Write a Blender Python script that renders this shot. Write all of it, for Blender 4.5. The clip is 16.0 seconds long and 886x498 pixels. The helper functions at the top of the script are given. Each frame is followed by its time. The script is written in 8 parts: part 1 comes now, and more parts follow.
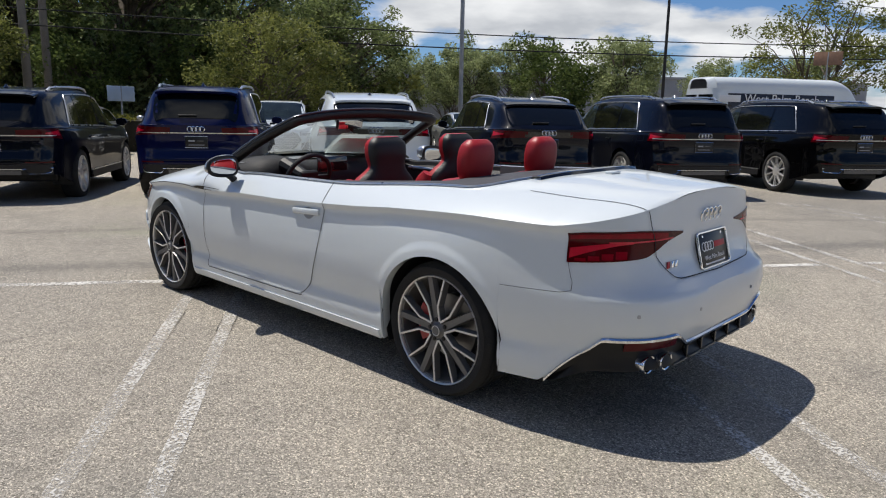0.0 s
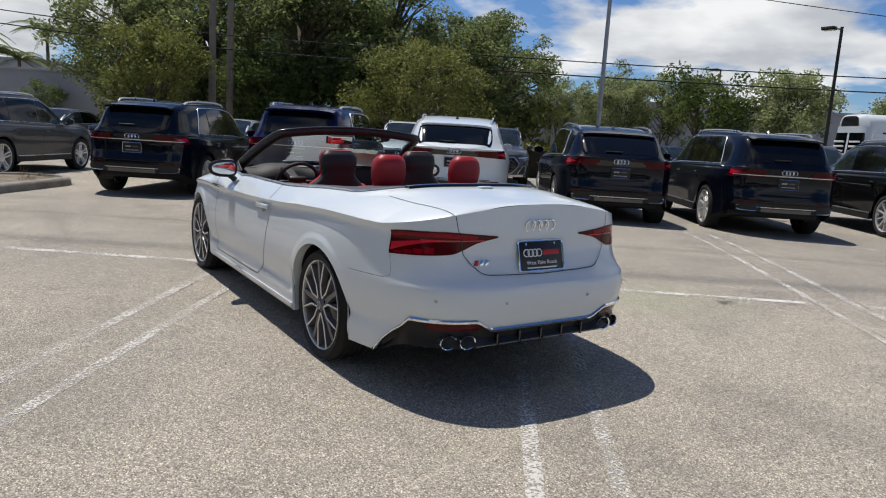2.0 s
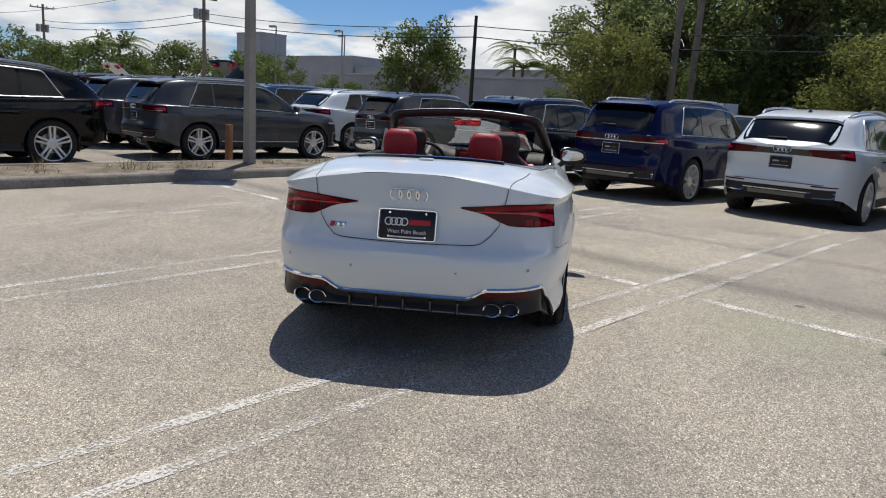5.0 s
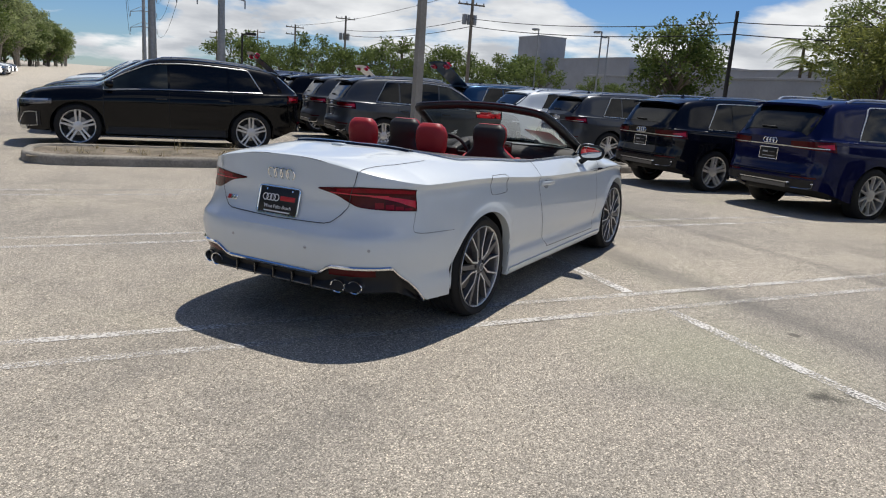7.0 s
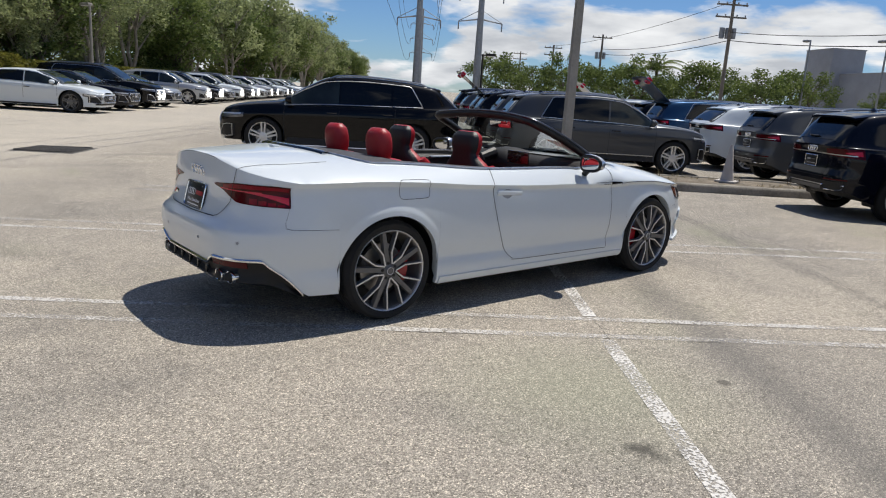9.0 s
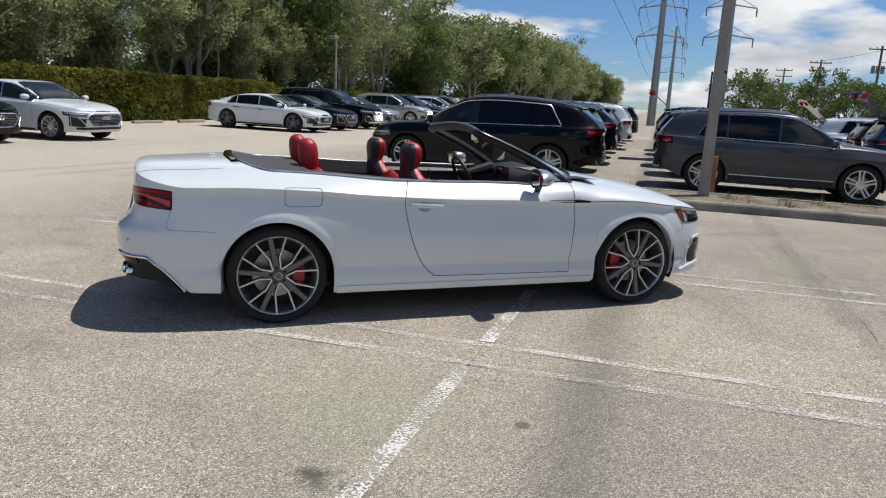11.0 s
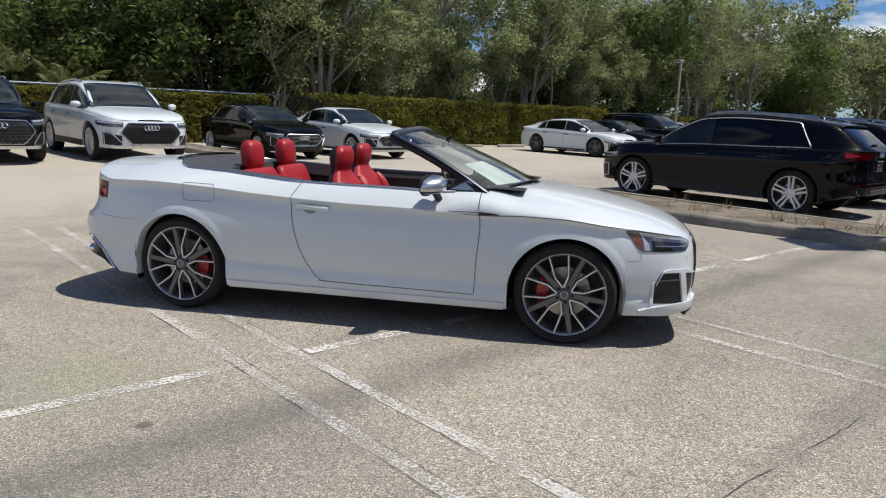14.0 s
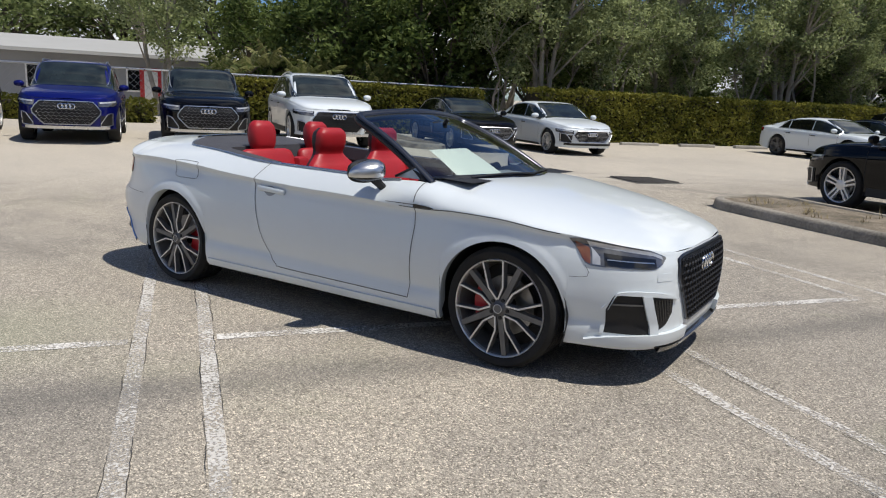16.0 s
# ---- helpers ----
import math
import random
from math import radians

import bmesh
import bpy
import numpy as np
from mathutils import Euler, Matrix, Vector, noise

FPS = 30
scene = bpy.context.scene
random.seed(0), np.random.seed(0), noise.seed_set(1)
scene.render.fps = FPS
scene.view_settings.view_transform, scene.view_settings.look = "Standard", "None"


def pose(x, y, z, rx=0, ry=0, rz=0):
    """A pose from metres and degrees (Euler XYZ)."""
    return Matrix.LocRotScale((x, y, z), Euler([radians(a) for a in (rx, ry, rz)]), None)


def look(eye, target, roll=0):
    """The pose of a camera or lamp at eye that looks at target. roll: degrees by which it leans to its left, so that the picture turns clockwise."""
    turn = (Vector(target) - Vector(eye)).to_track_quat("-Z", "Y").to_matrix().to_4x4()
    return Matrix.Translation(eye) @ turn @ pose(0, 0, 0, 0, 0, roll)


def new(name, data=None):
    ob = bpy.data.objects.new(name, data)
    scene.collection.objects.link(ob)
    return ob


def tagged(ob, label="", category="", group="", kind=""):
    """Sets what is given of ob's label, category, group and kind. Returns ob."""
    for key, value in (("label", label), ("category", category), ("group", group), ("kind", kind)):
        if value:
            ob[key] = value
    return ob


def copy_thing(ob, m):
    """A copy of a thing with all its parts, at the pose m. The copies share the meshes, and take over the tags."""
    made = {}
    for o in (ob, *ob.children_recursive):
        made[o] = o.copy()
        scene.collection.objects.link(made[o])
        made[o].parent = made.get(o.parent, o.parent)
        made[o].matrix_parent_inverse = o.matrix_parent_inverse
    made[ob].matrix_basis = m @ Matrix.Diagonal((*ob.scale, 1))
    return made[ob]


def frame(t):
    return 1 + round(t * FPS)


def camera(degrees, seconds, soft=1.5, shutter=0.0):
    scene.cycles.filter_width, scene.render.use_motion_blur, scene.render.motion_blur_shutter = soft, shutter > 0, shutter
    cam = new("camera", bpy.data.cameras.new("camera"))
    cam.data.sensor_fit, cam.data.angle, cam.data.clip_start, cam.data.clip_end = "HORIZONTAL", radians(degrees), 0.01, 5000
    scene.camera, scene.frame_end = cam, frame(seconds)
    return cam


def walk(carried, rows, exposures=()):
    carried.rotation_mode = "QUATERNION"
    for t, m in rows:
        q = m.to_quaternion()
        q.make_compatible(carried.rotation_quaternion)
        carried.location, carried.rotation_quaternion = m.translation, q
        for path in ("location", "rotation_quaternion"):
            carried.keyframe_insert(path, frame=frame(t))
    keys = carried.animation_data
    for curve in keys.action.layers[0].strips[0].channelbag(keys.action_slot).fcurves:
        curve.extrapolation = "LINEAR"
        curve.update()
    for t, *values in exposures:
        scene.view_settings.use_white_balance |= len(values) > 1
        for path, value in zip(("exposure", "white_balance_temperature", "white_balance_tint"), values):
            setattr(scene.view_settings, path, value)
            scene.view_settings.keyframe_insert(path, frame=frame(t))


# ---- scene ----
cam = camera(64.0, 16.0, 1.1)
PATH = [
    (0, (-3.682, 3.279, 1.338), (-2.331, 1.853, 0.966), 1.0),
    (0.5, (-4.028, 3.48, 1.338), (-2.63, 2.092, 0.992), 1.7),
    (1, (-4.456, 3.363, 1.332), (-2.995, 2.038, 1.004), 2.4),
    (1.5, (-4.935, 3.014, 1.359), (-3.389, 1.786, 1.036), 3.3),
    (2, (-5.262, 2.552, 1.37), (-3.607, 1.476, 1.048), 3.5),
    (2.5, (-5.569, 2.065, 1.342), (-3.81, 1.171, 1.013), 3.7),
    (3, (-5.795, 1.542, 1.337), (-3.944, 0.872, 0.983), 4.3),
    (3.5, (-5.956, 0.993, 1.343), (-4.039, 0.559, 0.978), 4.3),
    (4, (-6.073, 0.441, 1.359), (-4.119, 0.245, 0.982), 4.0),
    (4.5, (-6.042, -0.108, 1.377), (-4.08, -0.069, 0.991), 3.7),
    (5, (-6.054, -0.686, 1.382), (-4.11, -0.427, 0.988), 3.6),
    (5.2, (-6.058, -0.904, 1.383), (-4.128, -0.56, 0.987), 3.6),
    (7.3, (-5.303, -3.192, 1.467), (-3.657, -2.141, 1.036), 4.1),
    (7.5, (-5.187, -3.366, 1.475), (-3.577, -2.257, 1.051), 4.1),
    (8, (-4.781, -3.783, 1.479), (-3.288, -2.523, 1.053), 3.9),
    (8.5, (-4.374, -4.226, 1.51), (-3.013, -2.828, 1.071), 3.9),
    (9, (-3.963, -4.587, 1.501), (-2.731, -3.072, 1.068), 3.7),
    (9.2, (-3.733, -4.728, 1.494), (-2.567, -3.157, 1.08), 3.5),
    (11.3, (-1.506, -5.656, 1.558), (-0.962, -3.777, 1.143), 2.9),
    (11.5, (-1.274, -5.674, 1.551), (-0.791, -3.777, 1.139), 2.8),
    (12, (-0.703, -5.712, 1.537), (-0.382, -3.781, 1.131), 2.7),
    (12.5, (-0.136, -5.724, 1.548), (0.02, -3.77, 1.148), 2.7),
    (13, (0.42, -5.65, 1.557), (0.397, -3.69, 1.162), 2.6),
    (13.5, (0.998, -5.595, 1.535), (0.787, -3.643, 1.15), 2.4),
    (14, (1.521, -5.419, 1.5), (1.115, -3.498, 1.118), 2.3),
    (14.5, (2.033, -5.215, 1.487), (1.432, -3.347, 1.101), 2.2),
    (15, (2.452, -4.917, 1.462), (1.67, -3.119, 1.07), 2.1),
    (15.5, (2.8, -4.547, 1.475), (1.863, -2.827, 1.071), 2.5),
    (16, (3.111, -4.164, 1.469), (2.052, -2.52, 1.049), 2.9),
]
walk(cam, [(t, look(eye, target, roll)) for t, eye, target, roll in PATH])

# ---- world, sun ----
SUN = Vector((0.425, 0.07, 1.0)).normalized()
SUN_EL = math.asin(SUN.z)
SUN_AZ = math.atan2(SUN.x, SUN.y)

world = bpy.data.worlds.new("sky")
scene.world = world
world.use_nodes = True


def build_sky():
    nt = world.node_tree
    nt.nodes.clear()
    N = nt.nodes.new
    L = nt.links.new
    out = N("ShaderNodeOutputWorld")
    bg = N("ShaderNodeBackground")
    sky = N("ShaderNodeTexSky")
    sky.sky_type = "NISHITA"
    sky.sun_disc = False
    sky.sun_elevation = SUN_EL
    sky.sun_rotation = SUN_AZ
    sky.altitude = 5
    sky.air_density, sky.dust_density, sky.ozone_density = 1.0, 0.0, 3.0
    tc = N("ShaderNodeTexCoord")
    sep = N("ShaderNodeSeparateXYZ")
    L(tc.outputs["Generated"], sep.inputs[0])
    # project the direction onto a cloud layer
    zc = N("ShaderNodeMath")
    zc.operation = "MAXIMUM"
    zc.inputs[1].default_value = 0.0
    L(sep.outputs["Z"], zc.inputs[0])
    za = N("ShaderNodeMath")
    za.operation = "ADD"
    za.inputs[1].default_value = 0.22
    L(zc.outputs[0], za.inputs[0])
    com = N("ShaderNodeCombineXYZ")
    for a in ("X", "Y"):
        d = N("ShaderNodeMath")
        d.operation = "DIVIDE"
        L(sep.outputs[a], d.inputs[0])
        L(za.outputs[0], d.inputs[1])
        L(d.outputs[0], com.inputs[a])
    n1 = N("ShaderNodeTexNoise")
    n1.inputs["Scale"].default_value = 1.45
    n1.inputs["Detail"].default_value = 9
    n1.inputs["Roughness"].default_value = 0.52
    n1.inputs["Distortion"].default_value = 0.1
    mp = N("ShaderNodeMapping")
    mp.inputs["Location"].default_value = (3.1, 1.7, 0.4)
    mp.inputs["Rotation"].default_value = (0, 0, 1.3)
    L(com.outputs[0], mp.inputs[0])
    L(mp.outputs[0], n1.inputs["Vector"])
    rmp = N("ShaderNodeValToRGB")
    rmp.color_ramp.elements[0].position = 0.50
    rmp.color_ramp.elements[1].position = 0.585
    # more cloud towards the horizon
    low = N("ShaderNodeMapRange")
    low.inputs["From Min"].default_value, low.inputs["From Max"].default_value = 0.02, 0.30
    low.inputs["To Min"].default_value, low.inputs["To Max"].default_value = 0.045, 0.0
    L(sep.outputs["Z"], low.inputs["Value"])
    cov = N("ShaderNodeMath")
    L(n1.outputs["Fac"], cov.inputs[0])
    L(low.outputs[0], cov.inputs[1])
    L(cov.outputs[0], rmp.inputs[0])
    n2 = N("ShaderNodeTexNoise")
    n2.inputs["Scale"].default_value = 2.3
    n2.inputs["Detail"].default_value = 6
    L(mp.outputs[0], n2.inputs["Vector"])
    shade = N("ShaderNodeValToRGB")
    shade.color_ramp.elements[0].position = 0.35
    shade.color_ramp.elements[0].color = (6.0, 6.3, 6.8, 1)
    shade.color_ramp.elements[1].position = 0.62
    shade.color_ramp.elements[1].color = (10.6, 10.75, 10.9, 1)
    L(n2.outputs["Fac"], shade.inputs[0])
    blue = N("ShaderNodeMix")
    blue.data_type = "RGBA"
    blue.blend_type = "MULTIPLY"
    blue.inputs["Factor"].default_value = 1.0
    blue.inputs["B"].default_value = (0.54, 0.73, 1.02, 1)
    L(sky.outputs[0], blue.inputs["A"])
    mix = N("ShaderNodeMix")
    mix.data_type = "RGBA"
    L(rmp.outputs[0], mix.inputs["Factor"])
    L(blue.outputs["Result"], mix.inputs["A"])
    L(shade.outputs[0], mix.inputs["B"])
    bg.inputs["Strength"].default_value = 0.078
    L(mix.outputs["Result"], bg.inputs["Color"])
    L(bg.outputs[0], out.inputs["Surface"])


build_sky()
sun_data = bpy.data.lights.new("sun", "SUN")
sun_data.energy = 4.4
sun_data.angle = radians(0.53)
sun_data.color = (1.0, 0.95, 0.87)
sun_ob = new("sun", sun_data)
sun_ob.matrix_world = look(SUN * 50, (0, 0, 0))
scene.view_settings.exposure = 0.12

# ---- materials ----


def material(name, base, rough=0.5, metal=0.0, var=0.0, scale=8.0, fine=0.0, bump=0.0, bump_scale=60.0,
             coat=0.0, spec=0.5, other=None, rough_var=0.0, trans=0.0, ior=1.45, per_object=0.0, coord="Object", sheen=0.0):
    """A principled surface: base colour varied at two scales, roughness variation and bump."""
    m = bpy.data.materials.new(name)
    m.use_nodes = True
    nt = m.node_tree
    b = nt.nodes["Principled BSDF"]
    N, L = nt.nodes.new, nt.links.new
    b.inputs["Base Color"].default_value = (*base, 1)
    b.inputs["Roughness"].default_value = rough
    b.inputs["Metallic"].default_value = metal
    b.inputs["Coat Weight"].default_value = coat
    b.inputs["Coat Roughness"].default_value = 0.03
    b.inputs["Specular IOR Level"].default_value = spec
    b.inputs["IOR"].default_value = ior
    b.inputs["Transmission Weight"].default_value = trans
    if sheen:
        b.inputs["Sheen Weight"].default_value = sheen
    tc = N("ShaderNodeTexCoord")
    vec = tc.outputs[coord]
    if var or fine or rough_var:
        n1 = N("ShaderNodeTexNoise")
        n1.inputs["Scale"].default_value = scale
        n1.inputs["Detail"].default_value = 5
        L(vec, n1.inputs["Vector"])
        n2 = N("ShaderNodeTexNoise")
        n2.inputs["Scale"].default_value = scale * 14
        n2.inputs["Detail"].default_value = 3
        L(vec, n2.inputs["Vector"])
        other = other or tuple(c * 0.45 for c in base)
        mx = N("ShaderNodeMix")
        mx.data_type = "RGBA"
        mx.inputs["A"].default_value = (*base, 1)
        mx.inputs["B"].default_value = (*other, 1)
        r = N("ShaderNodeMapRange")
        r.inputs["From Min"].default_value = 0.35
        r.inputs["From Max"].default_value = 0.7
        r.inputs["To Max"].default_value = var
        L(n1.outputs["Fac"], r.inputs["Value"])
        r2 = N("ShaderNodeMapRange")
        r2.inputs["From Min"].default_value = 0.35
        r2.inputs["From Max"].default_value = 0.7
        r2.inputs["To Max"].default_value = fine
        L(n2.outputs["Fac"], r2.inputs["Value"])
        add = N("ShaderNodeMath")
        add.use_clamp = True
        L(r.outputs[0], add.inputs[0])
        L(r2.outputs[0], add.inputs[1])
        last = add
        if per_object:
            oi = N("ShaderNodeObjectInfo")
            mm = N("ShaderNodeMath")
            mm.operation = "MULTIPLY_ADD"
            mm.use_clamp = True
            mm.inputs[1].default_value = per_object
            L(oi.outputs["Random"], mm.inputs[0])
            L(add.outputs[0], mm.inputs[2])
            last = mm
        L(last.outputs[0], mx.inputs["Factor"])
        L(mx.outputs["Result"], b.inputs["Base Color"])
        if rough_var:
            rr = N("ShaderNodeMapRange")
            rr.inputs["From Min"].default_value = 0.3
            rr.inputs["From Max"].default_value = 0.7
            rr.inputs["To Min"].default_value = max(0.0, rough - rough_var)
            rr.inputs["To Max"].default_value = min(1.0, rough + rough_var)
            L(n1.outputs["Fac"], rr.inputs["Value"])
            L(rr.outputs[0], b.inputs["Roughness"])
    if bump:
        nb = N("ShaderNodeTexNoise")
        nb.inputs["Scale"].default_value = bump_scale
        nb.inputs["Detail"].default_value = 4
        L(vec, nb.inputs["Vector"])
        bp = N("ShaderNodeBump")
        bp.inputs["Strength"].default_value = bump
        bp.inputs["Distance"].default_value = 0.02
        L(nb.outputs["Fac"], bp.inputs["Height"])
        L(bp.outputs[0], b.inputs["Normal"])
    return m


def paint(name, base, metal=0.0, rough=0.35):
    return material(name, base, rough=rough, metal=metal, spec=0.5 if base[1] > 0.3 else 0.03, var=0.10, scale=1.3, fine=0.05, coat=0.8 if base[1] > 0.3 else 0.55, bump=0.015, bump_scale=1.5,
                    other=tuple(c * 0.8 for c in base))


PAINT = {
    "white": paint("white_paint", (0.635, 0.682, 0.704)),
    "black": paint("black_paint", (0.0015, 0.0015, 0.002), rough=0.4),
    "navy": paint("navy_paint", (0.003, 0.004, 0.009), metal=0.0),
    "blue": paint("blue_paint", (0.004, 0.007, 0.10), metal=0.2),
    "deep_blue": paint("deep_blue_paint", (0.003, 0.005, 0.040), metal=0.1),
    "grey": paint("grey_paint", (0.070, 0.075, 0.082), metal=0.4),
    "silver": paint("silver_paint", (0.42, 0.43, 0.44), metal=0.6),
    "teal": paint("steel_blue_paint", (0.02, 0.06, 0.13), metal=0.4),
}
M_TYRE = material("tyre_rubber", (0.012, 0.012, 0.012), rough=0.85, var=0.4, scale=9, other=(0.026, 0.025, 0.023), bump=0.2, bump_scale=90)
M_RIM_DARK = material("dark_alloy", (0.15, 0.147, 0.143), rough=0.45, metal=0.35, var=0.2, scale=20)
M_RIM = material("machined_alloy", (0.72, 0.71, 0.69), rough=0.34, metal=0.55, var=0.15, scale=30, rough_var=0.08)
M_SILVER = material("satin_aluminium", (0.62, 0.63, 0.64), rough=0.30, metal=1.0, var=0.08, scale=6, rough_var=0.05)
M_CHROME = material("chrome", (0.78, 0.79, 0.80), rough=0.08, metal=1.0, var=0.05, scale=8)
M_FRAME = material("satin_grey_frame", (0.085, 0.09, 0.105), rough=0.3, metal=0.9, var=0.1, scale=6)
M_DIFFUSER = material("diffuser_black", (0.012, 0.012, 0.013), rough=0.35, var=0.3, scale=12, spec=0.3)
M_RECESS_SHADE = material("recess_shade_grey", (0.27, 0.285, 0.30), rough=0.4, coat=0.5, var=0.1, scale=5)
M_SENSOR = material("sensor_grey", (0.40, 0.41, 0.42), rough=0.5, var=0.3, scale=60)
M_BLACK = material("black_plastic", (0.007, 0.007, 0.008), rough=0.5, var=0.3, scale=12, other=(0.018, 0.018, 0.018), bump=0.1, bump_scale=200)
M_GLOSS = material("gloss_black", (0.008, 0.008, 0.009), rough=0.12, coat=0.6, var=0.1, scale=6)
M_GAP = material("panel_gap", (0.02, 0.02, 0.022), rough=0.8, var=0.2, scale=30)
M_CALIPER = material("red_caliper", (0.45, 0.012, 0.02), rough=0.35, coat=0.5, var=0.2, scale=15)
M_DISC = material("brake_disc", (0.38, 0.37, 0.36), rough=0.4, metal=1.0, var=0.3, scale=30)
M_LAMP_RED = material("red_lamp_lens", (0.24, 0.001, 0.010), rough=0.15, coat=0.12, spec=0.2, var=0.6, scale=14, other=(0.10, 0.002, 0.004))
M_LAMP_DARK = material("smoked_red_lens", (0.070, 0.0004, 0.003), rough=0.15, coat=0.12, spec=0.2, var=0.4, scale=14)
M_LAMP_BRIGHT = material("bright_red_lens", (0.55, 0.003, 0.026), rough=0.25, coat=0.4, var=0.2, scale=30)
M_HEADLAMP = material("headlamp_lens", (0.16, 0.165, 0.18), rough=0.08, metal=0.5, coat=1.0, var=0.7, scale=14, other=(0.04, 0.04, 0.045))
M_HEADLAMP_CLEAR = material("clear_lamp", (0.62, 0.63, 0.64), rough=0.34, metal=0.5, coat=1.0, var=0.4, scale=20)
M_AMBER = material("amber_reflector", (0.20, 0.055, 0.017), rough=0.15, coat=1.0, var=0.3, scale=25)
M_GLASS_DARK = material("tinted_glass", (0.004, 0.0045, 0.005), rough=0.04, var=0.2, scale=2.5, spec=0.4)
M_GLASS_CLEAR = material("side_glass", (0.022, 0.030, 0.030), rough=0.03, var=0.8, scale=2.6, spec=0.45, other=(0.005, 0.006, 0.007))
M_LEATHER_RED = material("red_leather", (0.36, 0.012, 0.018), rough=0.45, var=0.35, scale=5, bump=0.12, bump_scale=120, other=(0.20, 0.006, 0.01))
M_LEATHER_BLACK = material("black_leather", (0.010, 0.010, 0.011), rough=0.5, var=0.3, scale=6, bump=0.12, bump_scale=120)
M_COVER = material("grey_cover_vinyl", (0.055, 0.056, 0.064), rough=0.7, var=0.25, scale=5, bump=0.15, bump_scale=180)
M_CARPET = material("black_carpet", (0.008, 0.008, 0.009), rough=0.95, var=0.3, scale=15, bump=0.3, bump_scale=250)
M_PAPER = material("window_sticker_paper", (0.72, 0.78, 0.72), rough=0.7, var=0.12, scale=12)
M_PLATE = material("black_plate", (0.012, 0.012, 0.013), rough=0.3, var=0.2, scale=10)
M_WHITE = material("white_print", (0.75, 0.75, 0.75), rough=0.5, var=0.1, scale=30)
M_RED = material("red_print", (0.45, 0.02, 0.025), rough=0.45, var=0.1, scale=30)
M_BARK_PALE = material("pale_bark", (0.36, 0.32, 0.27), rough=0.9, var=0.6, scale=3, fine=0.4, bump=0.6, bump_scale=18, other=(0.16, 0.14, 0.11))
M_BARK = material("bark", (0.16, 0.13, 0.10), rough=0.9, var=0.7, scale=3, fine=0.4, bump=0.8, bump_scale=18, other=(0.05, 0.04, 0.03))
M_POLE_WOOD = material("weathered_pole_wood", (0.24, 0.21, 0.17), rough=0.9, var=0.5, scale=2, fine=0.4, bump=0.4, bump_scale=30, other=(0.11, 0.095, 0.08))
M_CONCRETE = material("concrete", (0.36, 0.34, 0.30), rough=0.9, var=0.5, scale=1.4, fine=0.3, bump=0.4, bump_scale=40, other=(0.20, 0.185, 0.16))
M_KERB = material("kerb_concrete", (0.34, 0.31, 0.26), rough=0.92, var=0.65, scale=2.2, fine=0.35, bump=0.5, bump_scale=35, other=(0.12, 0.11, 0.09))
M_GALV = material("galvanised_steel", (0.33, 0.34, 0.35), rough=0.5, metal=0.7, var=0.4, scale=4, other=(0.2, 0.2, 0.21))
M_POLE_DARK = material("dark_pole_paint", (0.02, 0.018, 0.017), rough=0.6, var=0.3, scale=4)
M_CABLE = material("black_cable", (0.012, 0.012, 0.012), rough=0.8, var=0.2, scale=5)
M_WALL_WHITE = material("painted_wall", (0.62, 0.61, 0.58), rough=0.85, var=0.3, scale=0.6, fine=0.1, bump=0.15, bump_scale=20, other=(0.45, 0.44, 0.41))
M_WALL_GREY = material("grey_wall", (0.30, 0.31, 0.33), rough=0.85, var=0.3, scale=0.3, fine=0.1, bump=0.1, bump_scale=10)
M_ROOF_METAL = material("pale_metal_roof", (0.38, 0.38, 0.365), rough=0.6, var=0.4, scale=0.8, other=(0.33, 0.33, 0.31))
M_ROOF_TILE = material("brown_roof_shingle", (0.30, 0.17, 0.11), rough=0.9, var=0.5, scale=1.0, fine=0.4, other=(0.16, 0.10, 0.07))
M_CONE = material("faded_cone_plastic", (0.46, 0.43, 0.40), rough=0.7, var=0.4, scale=8, other=(0.40, 0.36, 0.32))
M_MULCH = material("mulch_soil", (0.30, 0.25, 0.19), rough=0.95, var=0.8, scale=3.0, fine=0.7, bump=0.9, bump_scale=45, other=(0.10, 0.085, 0.06))
M_DRY = material("dry_grass", (0.27, 0.22, 0.12), rough=0.9, var=0.5, scale=6, other=(0.18, 0.14, 0.07))
M_IRON = material("cast_iron_grate", (0.07, 0.065, 0.06), rough=0.7, metal=0.4, var=0.5, scale=6, bump=0.3, bump_scale=60)


